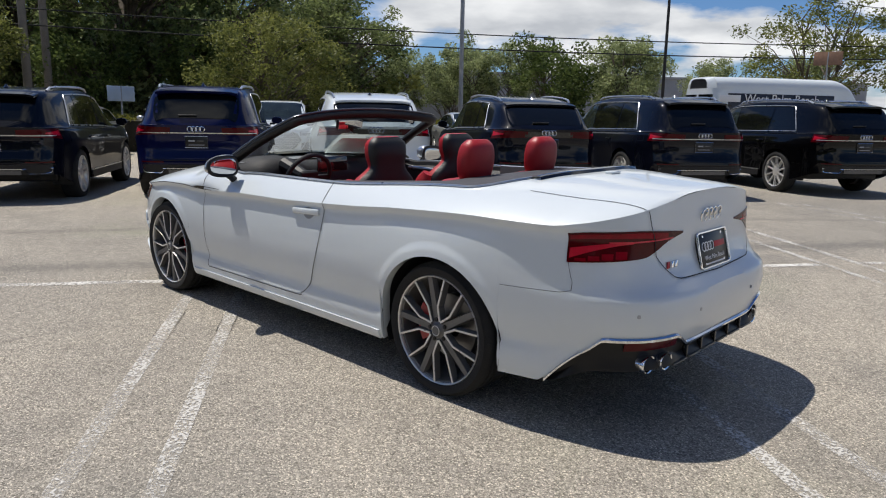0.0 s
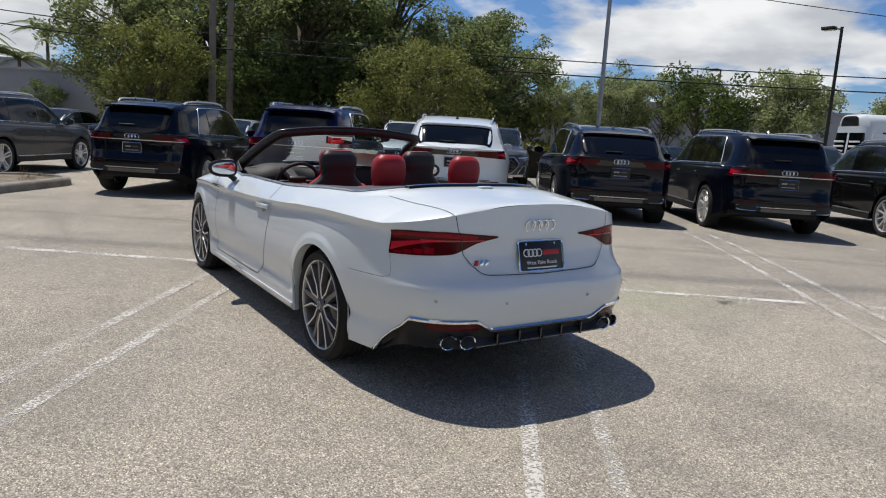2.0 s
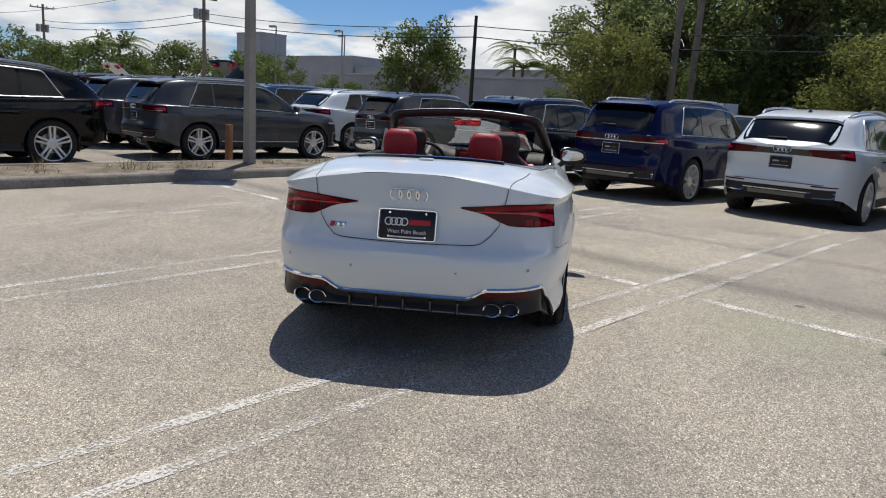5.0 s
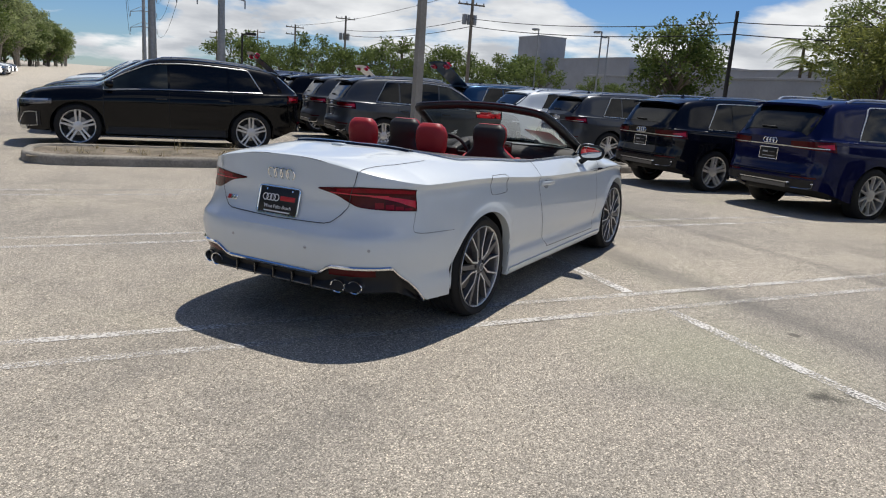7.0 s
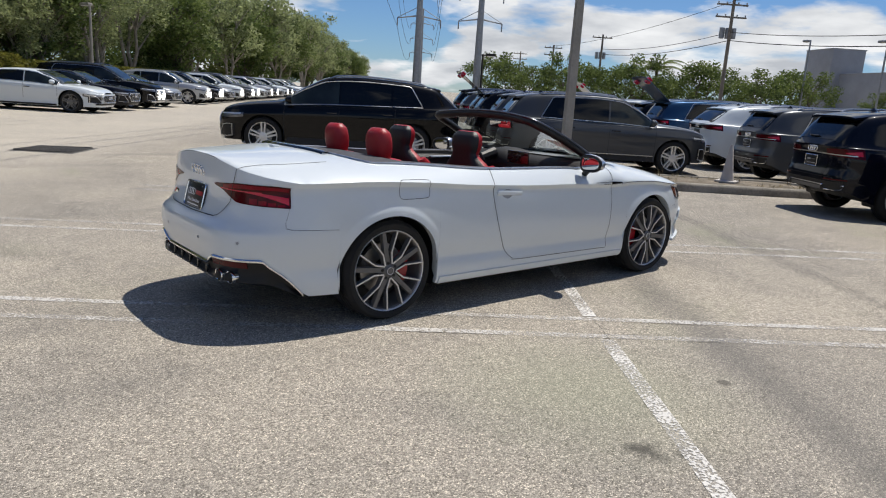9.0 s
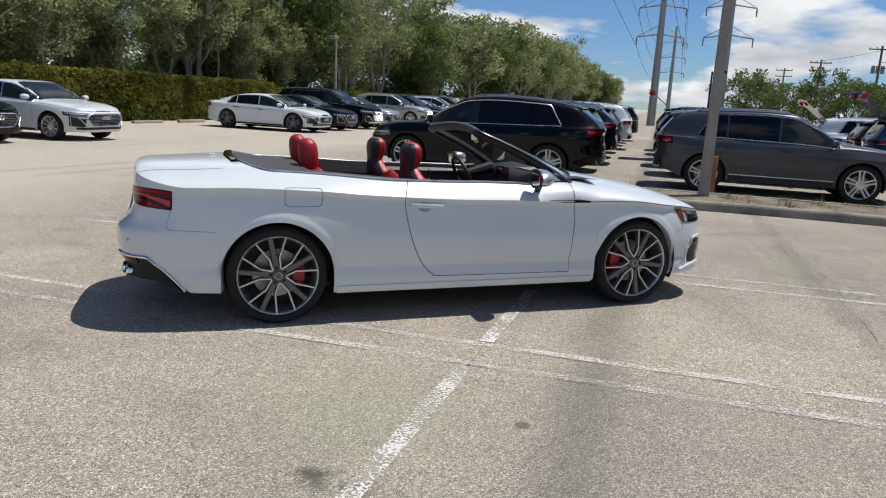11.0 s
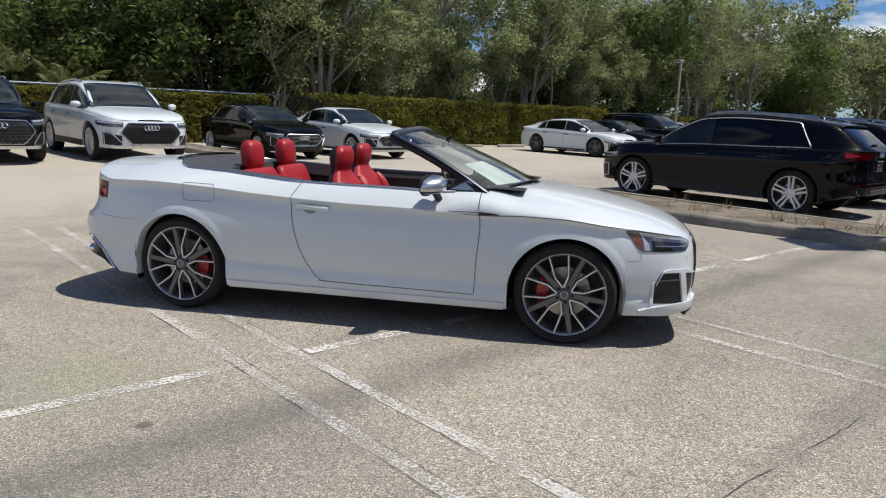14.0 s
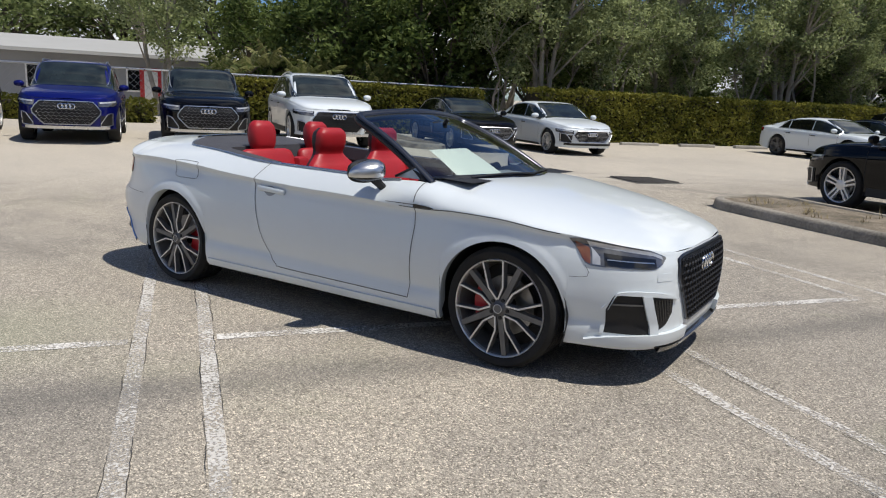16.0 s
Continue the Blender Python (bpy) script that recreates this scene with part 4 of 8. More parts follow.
def hero_tail():
    C = convertible
    sx, sr = hero.s_x, hero.s_rear
    for side in (1, -1):
        lamp = new("tail_lamp", None)
        lamp.parent = C
        s0, s1 = 0.292, 0.930
        us = curve1([(0.0, 0.881), (0.2, 0.893), (0.48, 0.906), (0.8, 0.903), (1.0, 0.893)])
        ls = curve1([(0.0, 0.873), (0.2, 0.848), (0.33, 0.812), (0.42, 0.790), (0.55, 0.783), (1.0, 0.771)])
        mesh_object("lamp_lens", *hero.belt_panel(s0, s1, ls, us, 48, 12, 0.004, 0.02, side), M_LAMP_DARK, lamp, "smoked red lens")
        # red band under the top edge, a bright swoop that falls towards the outer corner, lit blocks
        mesh_object("lamp_red", *hero.belt_panel(s0 + 0.13, s1 - 0.010, lambda u: us(u * 0.80 + 0.19) - 0.034 + 0.008 * u, lambda u: us(u * 0.80 + 0.19) - 0.008, 40, 4, 0.0052, 0.006, side), M_LAMP_RED, lamp, "red lens band")
        mesh_object("lamp_bar", *hero.belt_panel(s0 + 0.09, s1 - 0.19, lambda u: 0.858 - 0.004 * u, lambda u: 0.864 - 0.002 * u, 30, 3, 0.0062, 0.006, side), M_LAMP_BRIGHT, lamp, "bright red light bar")
        mesh_object("lamp_swoop", *hero.belt_panel(s1 - 0.30, s1 - 0.012, lambda u: 0.852 - 0.062 * u ** 1.6, lambda u: 0.862 - 0.030 * u ** 1.6, 24, 3, 0.0060, 0.006, side), M_LAMP_BRIGHT, lamp, "bright red swoop")
        for k in range(4):
            c = s1 - 0.275 + 0.062 * k
            mesh_object("lamp_block", *hero.belt_panel(c, c + 0.052, 0.789 - 0.003 * k, 0.822 - 0.010 * k, 5, 3, 0.0056, 0.006, side), M_LAMP_RED, lamp)
        # boot gap: down from the lip, then slanting inwards
        gap = [(sr(0.535), rear_edge(0.535) - 0.002), (sr(0.525), 0.92), (sr(0.50), 0.79), (sr(0.455), 0.735), (sr(0.405), 0.694), (sr(0.365), 0.683), (sr(0.30), 0.680), (sr(0.0), 0.672)]
        mesh_object("boot_gap", *hero.ribbon(resample(gap, 0.02), 0.0042, 0.0062, side), M_GAP, C)
        # seam between quarter panel and deck
        verts = []
        xs = np.linspace(-2.26, -1.72, 40)
        for i, x in enumerate(xs):
            w, _ = hero.half(x)
            y = 0.535 + 0.09 * smooth(-2.3, -1.7, x)
            for d in (-0.002, 0.002):
                verts.append(hero.top(x, side * (y + d) / w, 0.0016))
        mesh_object("deck_seam", verts, grid_faces(len(xs), 2), M_GAP, C)
        # bumper joint
        mesh_object("bumper_seam", *hero.ribbon(resample([(0.922, 0.770), (0.915, 0.69), (0.935, 0.656), (0.99, 0.645), (sx(-1.765), 0.640)], 0.02), 0.002, 0.0018, side), M_GAP, C)
        # red reflector, exhaust pipes
        mesh_object("reflector", *hero.belt_panel(sr(0.44), sr(0.69), lambda u: 0.405, lambda u: 0.442, 18, 3, 0.001, 0.012, side), M_LAMP_DARK, C, "dark red reflector")
        for y in (0.485, 0.582):
            px = hero.belt(sr(y), 0.42).x
            pipe = new("exhaust_pipe", None)
            pipe.parent = C
            pipe["label"] = "chrome oval exhaust tip"
            for nm, prof, mt in (("tip", [(0.036, -0.12), (0.041, -0.08), (0.0435, 0.0), (0.046, 0.008), (0.044, 0.016), (0.038, 0.013), (0.035, -0.01)], M_CHROME), ("bore", [(0.0365, -0.005), (0.034, -0.09), (0.001, -0.09)], M_BLACK)):
                v, f = lathe(prof, 28)
                mesh_object(nm, [Vector((px + 0.018 - p.y, side * y + p.x * 1.12, 0.342 + p.z * 0.86)) for p in v], f, mt, pipe)
        # chrome line over the diffuser, and the painted flick behind the wheel
        n = 60
        verts = []
        for i in range(n):
            sc = sx(-2.0) * i / (n - 1)
            z = hero_bottom(*hero.at(sc)) - 0.001
            for dz, o in ((-0.010, 0.004), (-0.004, 0.012), (0.007, 0.012), (0.012, 0.003)):
                p = hero.belt(sc, z + dz, o)
                verts.append(Vector((p.x, side * p.y, p.z)))
        mesh_object("diffuser_trim", verts, grid_faces(n, 4), M_CHROME, C, "chrome trim line over the diffuser")
        for y, z in ((0.285, 0.545), (0.66, 0.565)):
            p = hero.belt(sr(y), z, 0.001)
            q = hero.belt(sr(y) + 0.01, z, 0.001)
            v, f = lathe([(0.001, 0.001), (0.0085, 0.001), (0.009, -0.002)], 14)
            an = math.atan2(q.y - p.y, q.x - p.x)
            rot = Matrix.Rotation(an + math.pi if side > 0 else -an, 3, "Z")
            v = [rot @ Vector((a.x, -a.y if side > 0 else a.y, a.z)) + Vector((p.x, side * p.y, p.z)) for a in v]
            mesh_object("parking_sensor", v, f, M_SENSOR, C)
    # diffuser
    verts = []
    ys = np.linspace(-1, 1, 91)
    s_end = sx(-2.0)
    for q in ys:
        sc = abs(q) * s_end
        top = hero_bottom(*hero.at(sc)) + 0.004
        p = hero.belt(sc, top, 0.0)
        k = smooth(0.78, 1.0, abs(q))
        low = 0.30 - 0.075 * k
        inw = Vector((1, 0, 0)) * (1 - k) + Vector((0.35, -1, 0)) * k
        for f, o in ((1.0, 0.006), (0.86, 0.024), (0.45, 0.034), (0.22, 0.016), (0.10, 0.012), (0.0, 0.05), (0.0, 0.25)):
            v = p + inw * o
            verts.append(Vector((v.x, math.copysign(v.y, q), min(top, low + (top - low) * f) if top > low else top)))
    mesh_object("diffuser", verts, grid_faces(len(ys), 7), M_DIFFUSER, C, "black rear diffuser", sharp=30)
    for y in (-0.30, -0.15, 0.0, 0.15, 0.30):
        bm = bmesh.new()
        vs = box_bm(bm, -2.385, -2.22, y - 0.006, y + 0.006, 0.302, 0.372, 0.003)
        part("diffuser_fin", bm, M_GLOSS, C)
    for y in (-0.375, -0.225, -0.075, 0.075, 0.225, 0.375):
        bm = bmesh.new()
        box_bm(bm, -2.392, -2.375, y - 0.062, y + 0.062, 0.312, 0.320, 0.002)
        part("diffuser_blade", bm, M_RIM_DARK, C, "grey diffuser blade")
    # badge rings
    v, f = rings_mesh(0.205, 0.0048, 8, 36)
    px = hero.belt(0.0, 0.925).x
    mesh_object("ring_emblem", [Vector((px - 0.004 - (p.z) * 0.18, p.y, p.z + 0.928)) + p * 0 for p in [Vector((0, q.y, q.z)) for q in v]] if False else
                [Vector((px - 0.005 - q.z * 0.22 + q.x, q.y, q.z + 0.928)) for q in v], f, M_CHROME, C, "chrome four-ring emblem")
    # plate with its chrome frame
    plate = new("dealer_plate", None)
    plate.parent = C
    pz = 0.768
    pb = hero.belt(0.0, pz).x
    tilt = math.atan2(hero.belt(0.0, pz + 0.07).x - hero.belt(0.0, pz - 0.07).x, 0.14)
    plate.matrix_basis = Matrix.Translation((pb - 0.014, 0, pz)) @ Matrix.Rotation(tilt, 4, "Y")
    bm = bmesh.new()
    box_bm(bm, -0.004, 0.012, -0.150, 0.150, -0.076, 0.076, 0.002)
    part("plate_panel", bm, M_PLATE, plate, "black plate panel")
    verts, faces = [], []
    loop = []
    for i in range(60):
        a = 2 * math.pi * (i + 0.5) / 60
        ca, sa = math.cos(a), math.sin(a)
        loop.append((0.157 * math.copysign(abs(ca) ** 0.12, ca), 0.082 * math.copysign(abs(sa) ** 0.12, sa)))
    mesh_object("plate_frame", *tube([(-0.005, a, b) for a, b in loop], 0.0055, 6, closed=True), M_CHROME, plate, "chrome plate frame")
    for y in (-0.10, 0.10):
        for z in (-0.064, 0.064):
            v, f = lathe([(0.001, 0.0), (0.006, 0.0), (0.007, 0.003)], 10)
            mesh_object("plate_screw", [Vector((-0.005 + a.y, y + a.x, z + a.z)) for a in v], f, M_CHROME, plate)
    v, f = rings_mesh(0.125, 0.0030, 6, 28)
    mesh_object("plate_rings", [Vector((-0.006 + q.x * 0.3, q.y + 0.060, q.z + 0.016)) for q in v], f, M_WHITE, plate)
    facing = Matrix(((0, 0, -1, 0), (-1, 0, 0, 0), (0, 1, 0, 0), (0, 0, 0, 1)))
    text_mesh("plate_lettering", "West Palm Beach", 0.030, M_WHITE, plate, Matrix.Translation((-0.0052, 0, -0.038)) @ facing)
    bm = bmesh.new()
    box_bm(bm, -0.0056, -0.003, -0.126, -0.012, 0.002, 0.030, 0.001)
    part("brand_bar", bm, M_RED, plate, "red brand bar")
    bm = bmesh.new()
    box_bm(bm, -0.0056, -0.003, -0.10, 0.10, -0.070, -0.062, 0.001)
    part("small_print_bar", bm, M_WHITE, plate)
    # model badge: a red slanted block and two chrome characters as bars
    for name, y, w, mat in (("badge_block", 0.425, 0.024, M_RED), ("badge_bar", 0.392, 0.024, M_CHROME), ("badge_bar", 0.362, 0.024, M_CHROME)):
        bm = bmesh.new()
        vs = box_bm(bm, -0.003, 0.003, -w / 2, w / 2, -0.014, 0.014, 0.002)
        for v in vs:
            v.co.y -= v.co.z * 0.35
        p = hero.belt(hero.s_rear(y), 0.745, 0.004)
        part(name, bm, mat, C).matrix_basis = Matrix.Translation(p) @ Matrix.Rotation(tilt, 4, "Y")


hero_body()
hero_tail()


def hero_nose():
    C = convertible
    sx, sf = hero.s_x, hero.s_front
    for side in (1, -1):
        lamp = new("headlamp", None)
        lamp.parent = C
        s0, s1 = 4.812, 5.330
        tops = curve1([(0.0, 0.770), (0.2, 0.777), (0.5, 0.764), (0.75, 0.742), (0.92, 0.712), (1.0, 0.692)])
        low = curve1([(0.0, 0.762), (0.07, 0.705), (0.14, 0.652), (0.2, 0.640), (0.5, 0.636), (0.82, 0.634), (0.93, 0.655), (1.0, 0.686)])

        def top(u):
            return min(tops(u), hero.edge(s0 + (s1 - s0) * u) - 0.003)
        n = s1 - s0
        mesh_object("lamp_lens", *hero.belt_panel(s0, s1, low, top, 52, 12, 0.004, 0.02, side), M_HEADLAMP, lamp, "clear headlamp lens over dark housing")
        mesh_object("daytime_strip", *hero.belt_panel(s0 + 0.20 * n, s0 + 0.95 * n, lambda u: top(0.20 + 0.75 * u) - 0.036 + 0.010 * u, lambda u: top(0.20 + 0.75 * u) - 0.008, 30, 3, 0.0052, 0.006, side), M_HEADLAMP_CLEAR, lamp, "bright light strip")
        mesh_object("lamp_projector", *hero.belt_panel(s0 + 0.33 * n, s0 + 0.86 * n, 0.642, lambda u: 0.706 - 0.022 * u, 24, 4, 0.0052, 0.006, side), M_GLOSS, lamp, "dark projector housing")
        mesh_object("lamp_divider", *hero.belt_panel(s0 + 0.36 * n, s0 + 0.84 * n, lambda u: 0.672 - 0.010 * u, lambda u: 0.677 - 0.010 * u, 20, 2, 0.0062, 0.006, side), M_SILVER, lamp)
        mesh_object("side_marker", *hero.belt_panel(s0 + 0.05 * n, s0 + 0.19 * n, lambda u: low(0.05 + 0.14 * u) + 0.008, lambda u: top(0.05 + 0.1 * u) - 0.016 - 0.03 * u, 8, 5, 0.0053, 0.006, side), M_AMBER, lamp, "amber side marker")
        mesh_object("lamp_prism", *hero.belt_panel(s0 + 0.21 * n, s0 + 0.29 * n, lambda u: 0.647, lambda u: 0.735 - 0.05 * u, 5, 5, 0.0054, 0.006, side), M_HEADLAMP_CLEAR, lamp, "pale lamp prism")
        # seam between wing and bumper
        mesh_object("bumper_seam", *hero.ribbon(resample([(4.885, 0.638), (4.905, 0.605), (4.898, 0.584), (4.87, 0.578), (sx(1.765), 0.575)], 0.02), 0.0022, 0.0018, side), M_GAP, C)
        # lower intake: dark trapezoid, slanted blade, meshed inner part
        it = new("front_intake", None)
        it.parent = C
        a, b = sx(1.955), sf(0.53)
        hi = curve1([(0.0, 0.42), (0.12, 0.500), (0.5, 0.496), (1.0, 0.470)])
        lo = curve1([(0.0, 0.300), (0.55, 0.292), (0.85, 0.33), (1.0, 0.40)])
        W = PAINT["white"]
        mesh_object("intake_recess", *hero.belt_panel(a, b, lo, hi, 30, 8, 0.002, 0.01, side), M_BLACK, it, "black mesh intake")
        bars = []
        n = b - a
        for k in range(6):
            bars.append(hero.ribbon([(a + n * (0.74 + k * 0.042), 0.345 + 0.008 * k), (a + n * (0.66 + k * 0.05), 0.478)], 0.005, 0.006, side))
            bars.append(hero.ribbon([(a + n * 0.66, 0.375 + 0.019 * k), (b - 0.01, 0.405 + 0.013 * k)], 0.004, 0.006, side))
        mesh_object("intake_mesh", *merge(*bars), M_GLOSS, it)

        def blade(u, v, o):
            q = hero.belt(a + n * (0.46 + 0.13 * u + 0.16 * (1 - v)), 0.292 + 0.208 * v, o)
            return Vector((q.x, side * q.y, q.z))
        mesh_object("intake_blade", *hero.panel(blade, 6, 10, 0.016, 0.02), W, it, "white intake blade")
        mesh_object("intake_bar", *hero.belt_panel(a + n * 0.06, a + n * 0.52, 0.448, 0.456, 10, 3, 0.008, 0.01, side), M_RIM_DARK, it)
        # raised edge over the intake and shelf below it
        mesh_object("bumper_brow", *hero.belt_panel(a + 0.01, b + 0.03, lambda u: hi(u) + 0.003, lambda u: hi(u) + 0.026 - 0.024 * abs(2 * u - 1) ** 3, 30, 6, 0.014, 0.03, side), W, it, "white bumper crease")
        mesh_object("bumper_side_edge", *hero.belt_panel(a - 0.022, a - 0.002, lambda u: 0.295, lambda u: 0.43 + 0.02 * u, 4, 8, 0.010, 0.02, side), W, it)
        mesh_object("bumper_chin", *hero.belt_panel(a - 0.10, sf(0.36), lambda u: 0.240, lambda u: 0.288 + 0.012 * u - 0.03 * (1 - u) ** 6, 34, 6, 0.024, 0.045, side), W, it, "white bumper shelf")
        # washer cover outline
        c, d = sf(0.60) - 0.055, sf(0.60) + 0.045
        mesh_object("washer_cover", *hero.belt_panel(c, d, 0.572, 0.612, 6, 4, 0.002, 0.004, side), PAINT["white"], C, "white washer cover")
    # grille
    gr = new("grille", None)
    gr.parent = C
    hi = lambda y: 0.690 - 0.12 * max(0, abs(y) - 0.40) - 6.0 * max(0, abs(y) - 0.46) ** 2
    lo = lambda y: 0.325 + 1.7 * max(0, abs(y) - 0.345)
    mesh_object("grille_recess", *hero.across_panel(-0.50, 0.50, lo, hi, 44, 14, 0.002, 0.02, True), M_BLACK, gr, "black honeycomb grille")
    cells = []
    for r in range(11):
        z = 0.348 + r * 0.0335
        for k in range(19):
            y = -0.47 + k * 0.0535 + (0.0267 if r % 2 else 0)
            if z + 0.014 < hi(y) and z - 0.016 > lo(y) and abs(y) < 0.468:
                ring = []
                for q in range(6):
                    an = math.pi / 3 * q + math.pi / 6
                    yy, zz = y + 0.0255 * math.cos(an), z + 0.0198 * math.sin(an)
                    p = hero.belt(hero.s_front(abs(yy)), zz, 0.010)
                    ring.append(Vector((p.x, math.copysign(p.y, yy), p.z)))
                cells.append(tube(ring, 0.0042, 4, closed=True))
    mesh_object("grille_honeycomb", *merge(*cells), M_DIFFUSER, gr, "gloss black honeycomb")
    loop = [(y, hi(y)) for y in np.linspace(-0.49, 0.49, 30)] + [(0.497, 0.60)] + [(y, lo(y)) for y in np.linspace(0.485, -0.485, 30)] + [(-0.497, 0.60)]
    pts = []
    for y, z in loop:
        p = hero.belt(hero.s_front(abs(y)), z, 0.006)
        pts.append(Vector((p.x, math.copysign(p.y, y), p.z)))
    mesh_object("grille_frame", *tube(pts, 0.0085, 6, closed=True), M_FRAME, gr, "dark satin grille frame")
    v, f = rings_mesh(0.245, 0.0065, 8, 36)
    px = hero.belt(hero.s0[-1], 0.61).x
    mesh_object("ring_emblem", [Vector((px + 0.012 + q.x - (q.y / 0.5) ** 2 * 0.015, q.y, q.z + 0.600)) for q in v], f, M_CHROME, gr, "chrome four-ring emblem")
    # splitter
    mesh_object("front_splitter", *hero.across_panel(-0.60, 0.60, 0.205, 0.232, 40, 3, 0.03, 0.09, True), M_GLOSS, C, "black front splitter")


def windscreen_point(u, v, off=0.0):
    b = Vector((1.10 - 0.28 * u * u, 0.735 * u, 0.985 - 0.018 * u * u))
    t = Vector((0.185 - 0.055 * u * u, 0.600 * u, 1.350 - 0.040 * u * u))
    p = b.lerp(t, v)
    n = Vector((0.42, 0.10 * u, 0.90)).normalized()
    return p + n * (0.022 * math.sin(math.pi * v) + off)


def hero_windscreen():
    C = convertible
    ws = new("windscreen", None)
    ws.parent = C
    us, vs = np.linspace(-0.99, 0.99, 25), np.linspace(0.0, 0.99, 13)
    verts = [windscreen_point(u, v) for u in us for v in vs]
    pane = mesh_object("pane", verts, grid_faces(25, 13), M_GLASS, ws, "clear laminated glass", fix=False)
    pane.visible_shadow = False
    # frame: flattened bar up one pillar, over the header, down the other
    path = [windscreen_point(-1.02, v) for v in np.linspace(-0.04, 0.93, 14)]
    path += [windscreen_point(-1.0, 0.985), *[windscreen_point(u, 1.0) for u in np.linspace(-0.95, 0.95, 21)], windscreen_point(1.0, 0.985)]
    path += [windscreen_point(1.02, v) for v in np.linspace(0.93, -0.04, 14)]

    def bar(shift_in, wide, thick, name, mat, label, lift):
        verts = []
        n = len(path)
        for i, p in enumerate(path):
            d = (path[min(i + 1, n - 1)] - path[max(i - 1, 0)]).normalized()
            nn = Vector((0.42, 0, 0.90)).normalized()
            side = d.cross(nn).normalized()
            mid = Vector((0.55, 0, 1.12))
            if (p - mid).dot(side) < 0:
                side = -side
            for k in range(10):
                a = 2 * math.pi * k / 10
                verts.append(p + side * (shift_in + wide * math.cos(a)) + nn * (lift + thick * math.sin(a)))
        mesh_object(name, verts, grid_faces(n, 10) + [tuple((i * 10 + 9, (i + 1) * 10 + 9, (i + 1) * 10, i * 10)) for i in range(n - 1)], mat, ws, label, sharp=60)
    bar(0.010, 0.028, 0.014, "windscreen_frame", M_FRAME, "dark satin windscreen frame", 0.004)
    bar(0.000, 0.040, 0.026, "inner_frame", M_BLACK, "black inner frame", -0.020)
    # black border at the foot
    verts = [windscreen_point(u, v, 0.002) for u in np.linspace(-0.98, 0.98, 25) for v in (0.0, 0.05)]
    mesh_object("black_border", verts, grid_faces(25, 2), M_GLOSS, ws, fix=False)
    # cowl with wipers
    verts = []
    for u in np.linspace(-1, 1, 25):
        b = windscreen_point(u, 0)
        verts += [b + Vector((-0.03, 0, 0.0)), b + Vector((0.010, 0, 0.0)), b + Vector((0.020, 0, -0.005)), b + Vector((0.026, 0, -0.05))]
    mesh_object("cowl", verts, grid_faces(25, 4), M_BLACK, C, "black cowl panel")
    for u0, u1 in ((0.75, -0.02), (0.0, -0.72)):
        pts = [windscreen_point(u0 + (u1 - u0) * k / 10, 0.012 + 0.02 * math.sin(math.pi * k / 10), 0.010) for k in range(11)]
        mesh_object("wiper", *tube(pts, [0.008 - 0.0003 * k for k in range(11)], 6), M_BLACK, C)
    # interior mirror
    m = new("interior_mirror", None)
    m.parent = C
    m.matrix_basis = Matrix.Translation((0.345, 0.0, 1.255)) @ Matrix.Rotation(math.radians(6), 4, "Z") @ Matrix.Rotation(math.radians(-9), 4, "Y")
    bm = bmesh.new()
    box_bm(bm, 0.004, 0.03, -0.125, 0.125, -0.036, 0.036, 0.014)
    part("mirror_shell", bm, M_BLACK, m)
    bm = bmesh.new()
    box_bm(bm, 0.0, 0.005, -0.118, 0.118, -0.031, 0.031, 0.002)
    part("mirror_glass", bm, M_MIRROR, m)
    mesh_object("mirror_stalk", *tube([(0.03, 0, 0.01), (0.06, 0, 0.03), (0.075, 0, 0.045)], 0.014, 8), M_BLACK, m)
    # sticker sheets behind the glass
    sh = []
    for u in np.linspace(-0.80, -0.36, 9):
        for v in np.linspace(0.07, 0.42, 7):
            sh.append(windscreen_point(u + 0.14 * v, v, -0.006 - 0.03 * v))
    tagged(mesh_object("window_sticker", sh, grid_faces(9, 7), M_PAPER, None, "", fix=False), "pale green-white price sheet behind the windscreen", "paper").matrix_basis = HERO_POSE
    # small fixed pane beside the mirror
    for side in (1, -1):
        y = side * 0.775
        tri = [(0.80, y, 0.968), (0.575, y, 0.968), (0.70, y - side * 0.012, 1.035)]
        v = [Vector(p) for p in tri] + [Vector(p) + Vector((0, -side * 0.006, 0)) for p in tri]
        q = mesh_object("quarter_pane", v, [(0, 1, 2), (3, 5, 4), (0, 3, 4, 1), (1, 4, 5, 2), (2, 5, 3, 0)], M_PANE_REFLECTION, C, "small fixed side pane")
        pts = [Vector((0.565, y, 0.972)), Vector((0.70, y - side * 0.012, 1.04))]
        mesh_object("pane_bar", *tube(pts, 0.008, 6), M_BLACK, C)


# opaque pale base paints in the light that the glass reflects
M_PANE_REFLECTION = material("pane_reflection", (0.45, 0.48, 0.50), rough=0.06, metal=0.3, coat=1.0, var=0.2, scale=5)
# reddish base paints in a red reflection on the dark screen
M_SCREEN = material("display_screen", (0.03, 0.012, 0.012), rough=0.08, coat=1.0, var=0.3, scale=10)
M_DASH = material("dash_vinyl", (0.012, 0.012, 0.013), rough=0.6, var=0.3, scale=8, bump=0.2, bump_scale=200)


